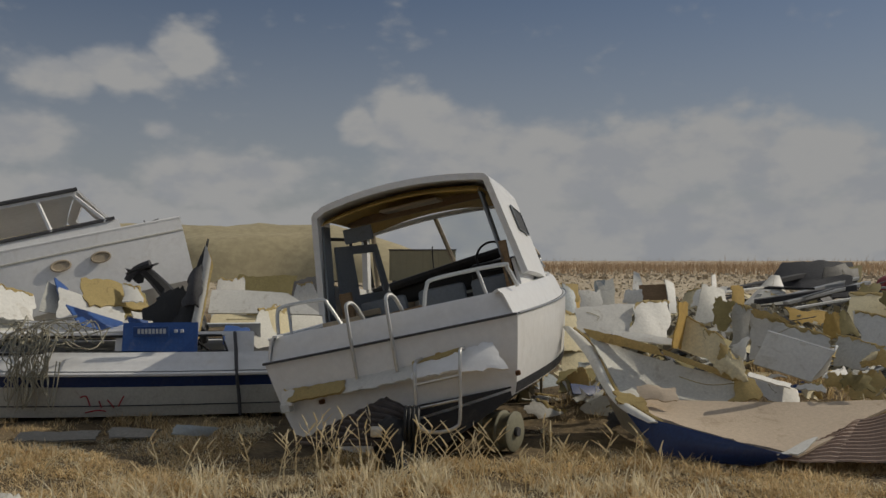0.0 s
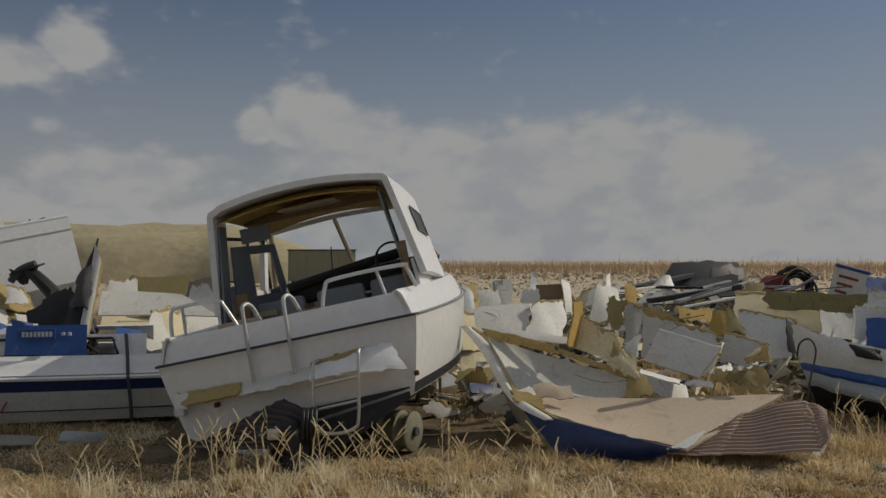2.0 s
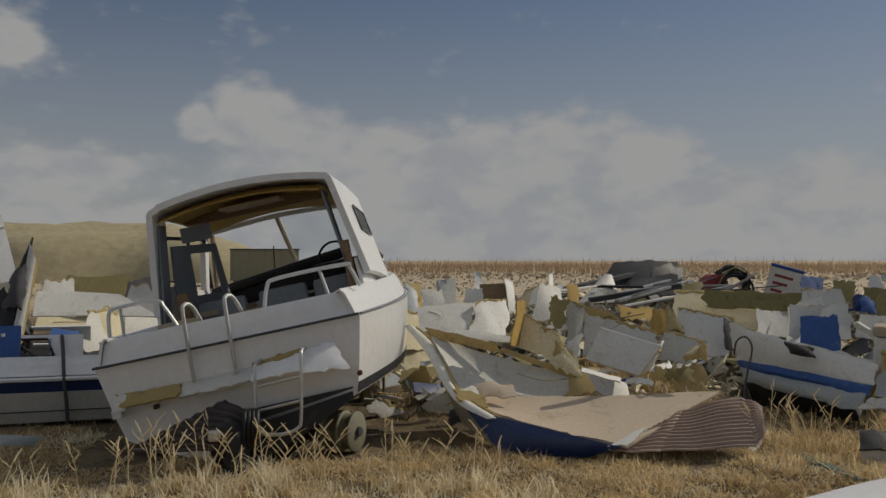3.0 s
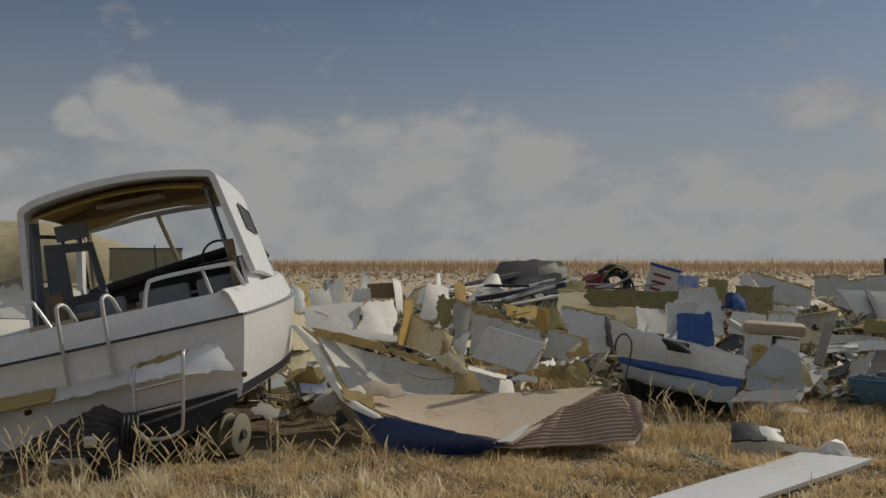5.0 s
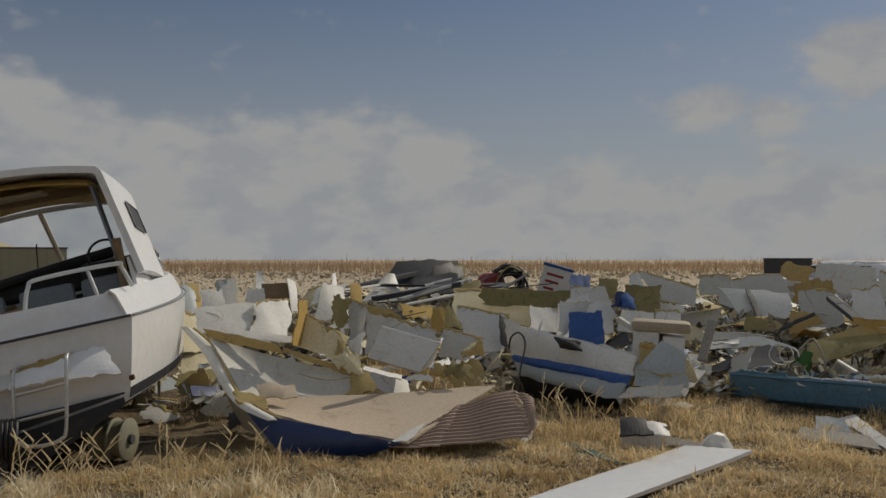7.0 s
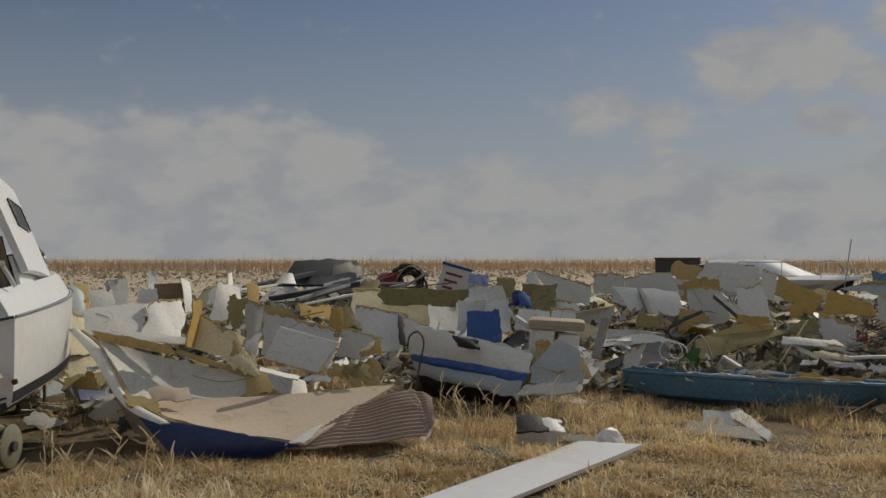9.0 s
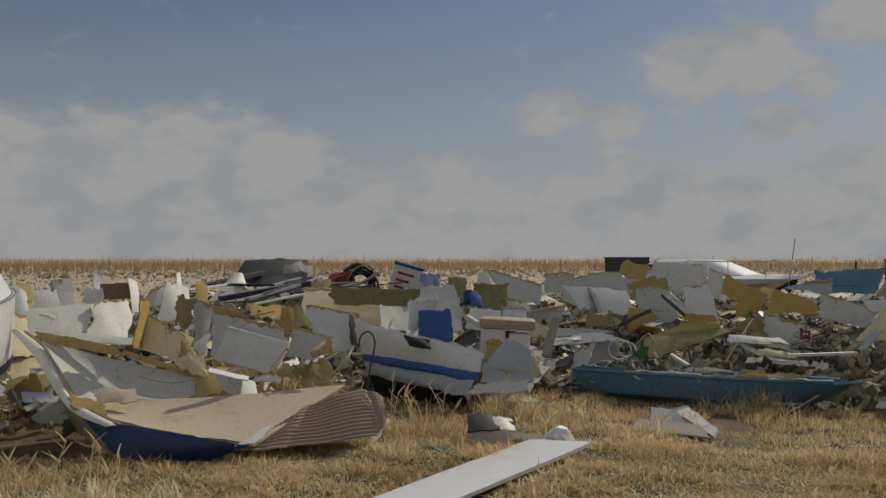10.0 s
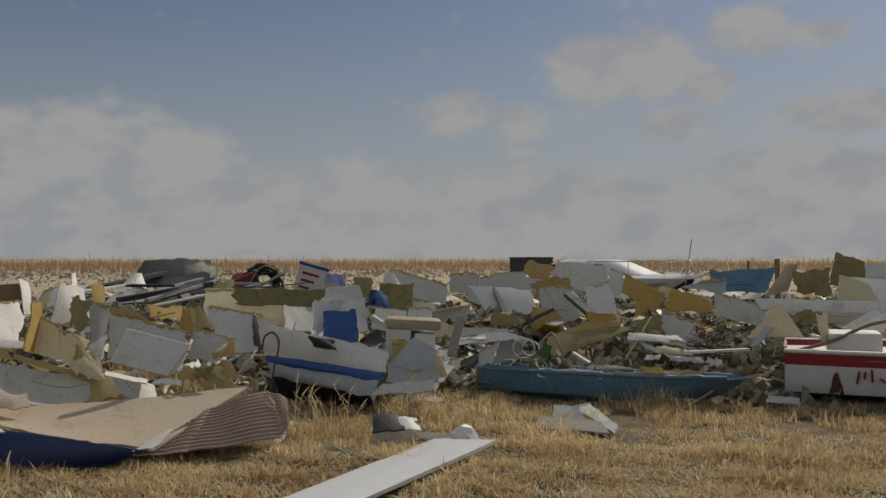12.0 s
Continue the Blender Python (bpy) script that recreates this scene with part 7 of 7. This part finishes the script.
for cx, cy, cz, rr in ((7.75, 8.55, 0.50, 0.13), (7.82, 8.50, 0.50, 0.10), (10.9, 21.4, 1.22, 0.30)):
    ob = part("hose_loop", tube([(rr * math.cos(t * 0.55), 0.03 * t, rr * math.sin(t * 0.55)) for t in range(11)], 0.008, 6, 3), WHITE, smooth=True)
    ob.matrix_world = pose(cx, cy, cz, 0, 0, -40)
    tagged(ob, "coiled white hose on the wreckage", "hose")


# ---- what nobody could count ----
def cloud_mesh(name, verts, faces, mat, label, category):
    me = bpy.data.meshes.new(name)
    me.from_pydata(verts, [], faces)
    me.materials.append(mat)
    return tagged(new(name, me), label, category, kind="stuff")


def chips(name, count, region, size, lift, mat, label, category, seed):
    """Small crooked flakes strewn over a stretch of the plan."""
    g = np.random.default_rng(seed)
    verts, faces = [], []
    for k in range(count):
        a, r = math.radians(g.uniform(*region[:2])), g.uniform(*region[2:])
        x, y = r * math.sin(a), r * math.cos(a)
        c = np.array((x, y, ground_z(x, y) + g.uniform(0, lift)))
        u = g.normal(size=3)
        u /= np.linalg.norm(u)
        v = np.cross(u, g.normal(size=3))
        v /= np.linalg.norm(v)
        w = np.cross(u, v)
        s = g.uniform(*size)
        i = len(verts)
        for su, sv in ((-1, -0.5), (0.9, -0.7), (0.6, 0.6), (-0.7, 0.5)):
            for sw in (-0.08, 0.08):
                verts.append(tuple(c + s * (su * u + sv * 0.8 * v + sw * w) * (0.8 + 0.4 * g.random())))
        faces += [(i, i + 2, i + 4, i + 6), (i + 7, i + 5, i + 3, i + 1), (i, i + 1, i + 3, i + 2), (i + 2, i + 3, i + 5, i + 4), (i + 4, i + 5, i + 7, i + 6), (i + 6, i + 7, i + 1, i)]
    return cloud_mesh(name, verts, faces, mat, label, category)


chips("debris_chips", 9000, (9, 60, 10.9, 22), (0.02, 0.12), 0.14, CHIPS, "small splintered fibreglass chips covering the heap", "debris", 3)
chips("debris_chips", 500, (-30, 6, 10.8, 18), (0.03, 0.16), 0.15, CHIPS, "small splintered chips among the wrecked boats", "debris", 4)
chips("far_rubble", 6000, (-30, 66, 42, 110), (0.05, 0.16), 0.06, RUBBLE, "pale rubble strewn over distant flat ground", "rubble", 5)
chips("far_rubble", 2200, (-6, 66, 80, 150), (0.12, 0.34), 0.15, RUBBLE, "rows of pale rubble near the horizon", "rubble", 6)


def blades(name, count, a0, a1, r0, r1, h0, h1, width, mat, label, seed, lean=0.8, clump=0.0, segs=3, keep=None):
    g = np.random.default_rng(seed)
    n = count
    a = np.radians(g.uniform(a0, a1, n))
    r = np.sqrt(g.uniform(r0 * r0, r1 * r1, n))
    if clump:
        cn = max(8, int(n / clump))
        ca, cr = np.radians(g.uniform(a0, a1, cn)), np.sqrt(g.uniform(r0 * r0, r1 * r1, cn))
        pick = g.integers(0, cn, n)
        a = ca[pick] + g.normal(0, 0.05, n) / cr[pick]
        r = cr[pick] + g.normal(0, 0.05, n)
    x, y = r * np.sin(a), r * np.cos(a)
    if keep is not None:
        ok = np.array([keep(p, q) for p, q in zip(x, y)])
        x, y = x[ok], y[ok]
        n = len(x)
    z = np.array([ground_z(p, q) for p, q in zip(x, y)]) - 0.01
    tall = np.array([0.75 + 0.5 * wobble(p * 1.3, 40 + 0.13 * q) for p, q in zip(x, y)]).clip(0.35, 1.4)
    h = g.uniform(h0, h1, n) * tall
    d = g.uniform(0, math.tau, n)
    bend = g.uniform(0.15, lean, n) * h
    side = d + math.pi / 2 + g.normal(0, 0.4, n)
    w = width * g.uniform(0.6, 1.4, n)
    verts = np.zeros((n, segs * 2 + 1, 3))
    for k in range(segs + 1):
        f = k / segs
        px = x + np.cos(d) * bend * f ** 1.8
        py = y + np.sin(d) * bend * f ** 1.8
        pz = z + h * (f - 0.35 * (bend / h.clip(0.02)) * f ** 3 * 0.8)
        if k < segs:
            ww = w * (1 - 0.55 * f)
            verts[:, 2 * k] = np.stack([px - np.cos(side) * ww, py - np.sin(side) * ww, pz], 1)
            verts[:, 2 * k + 1] = np.stack([px + np.cos(side) * ww, py + np.sin(side) * ww, pz], 1)
        else:
            verts[:, 2 * k] = np.stack([px, py, pz], 1)
    per = segs * 2 + 1
    base = np.arange(n) * per
    quads = np.stack([np.stack([base + 2 * k, base + 2 * k + 1, base + 2 * k + 3, base + 2 * k + 2], 1) for k in range(segs - 1)], 1).reshape(-1, 4)
    tris = np.stack([base + 2 * segs - 2, base + 2 * segs - 1, base + 2 * segs], 1)
    me = bpy.data.meshes.new(name)
    me.from_pydata(verts.reshape(-1, 3).tolist(), [], quads.tolist() + tris.tolist())
    me.materials.append(mat)
    return tagged(new(name, me), label, "grass", kind="stuff")


def open_ground(x, y):
    """Where the grass stands: not on the boards, thinner under the hulls."""
    if 1.0 < x < 4.0 and 7.3 < y < 9.4 and y > 7.9 - 0.3 * (x - 2):
        return False
    if -1.6 < x < 0.9 and y > 7.6:
        return False
    t = ((x - 2.8) * 0.905 + (y - 5.1) * 0.425, -(x - 2.8) * 0.425 + (y - 5.1) * 0.905)
    if -0.4 < t[0] < 2.4 and -0.24 < t[1] < 0.24:
        return False
    return True


blades("dry_grass", 62000, -29, 66, 5.2, 8.4, 0.04, 0.15, 0.0052, STRAW, "matted dry straw-coloured grass in sunlight", 21, lean=2.2, clump=40, keep=open_ground)
blades("dry_grass", 22000, 18, 66, 7.6, 10.9, 0.06, 0.20, 0.004, STRAW, "matted dry straw-coloured grass between wrecks", 22, lean=1.4, clump=26, keep=open_ground)
blades("dry_grass", 12000, -29, 13, 7.4, 10.5, 0.04, 0.14, 0.004, STRAW, "dry grass in the shade of the boats", 23, lean=1.6, clump=24, keep=open_ground)
blades("tall_dry_grass", 2600, -29, 16, 5.9, 6.9, 0.14, 0.34, 0.0050, PALE, "taller dry grass tufts along the near edge", 24, lean=1.1, clump=22)
blades("tall_dry_grass", 1300, 24, 52, 8.2, 10.5, 0.14, 0.38, 0.004, STRAW, "taller dry grass tufts beside the wrecks", 25, lean=1.3, clump=26, keep=open_ground)
blades("fallen_straw", 42000, -29, 66, 5.2, 9.2, 0.03, 0.09, 0.0060, PALE, "fallen pale straw lying over the grass", 28, lean=3.2, keep=open_ground)
blades("reed_belt", 26000, -30, 66, 110, 260, 0.8, 2.4, 0.05, REED, "belt of brown dead reeds along the horizon", 26, lean=0.5, segs=2)
blades("dead_weeds", 5000, -30, 66, 18, 34, 0.10, 0.35, 0.006, REED, "dead brown weeds behind the heap", 27, lean=0.8, clump=24)


def stalk(x, y, h, lean, turn, seed):
    q = random.Random(seed)
    e = thing("grass_stalk", "tall dry grass stalk with bent seed head", "grass stalk", pose(x, y, ground_z(x, y), 0, 0, turn), "dry stalks in front of the boats")
    tip = Vector((lean * h, 0, h))
    part("stem", tube([(0, 0, 0), (lean * h * 0.3, 0, h * 0.5), tip], 0.005, 5, 4, taper=0.5), PALE, e)
    for k in range(3):
        b = tip * (0.45 + 0.22 * k)
        s = q.choice((-1, 1))
        part("leaf", tube([b, b + Vector((s * 0.05, q.uniform(-0.03, 0.03), 0.05)), b + Vector((s * q.uniform(0.06, 0.11), q.uniform(-0.03, 0.03), 0.085))], 0.005, 4, 2, taper=0.2), PALE, e)
    part("seed_head", tube([tip, tip + Vector((0.03, 0, 0.04)), tip + Vector((0.065, 0, 0.075))], 0.008, 5, 2, taper=0.4), PALE, e)


for k in range(84):
    a = radians(rnd.choice((rnd.uniform(-28, 12), rnd.uniform(-9, 12), rnd.uniform(-10, 14), rnd.uniform(24, 36))))
    r = rnd.uniform(6.5, 7.3) if a < 0.35 else rnd.uniform(8.2, 9.6)
    stalk(r * math.sin(a), r * math.cos(a), rnd.uniform(0.22, 0.42), rnd.uniform(-0.5, 0.6), rnd.uniform(0, 360), 300 + k)
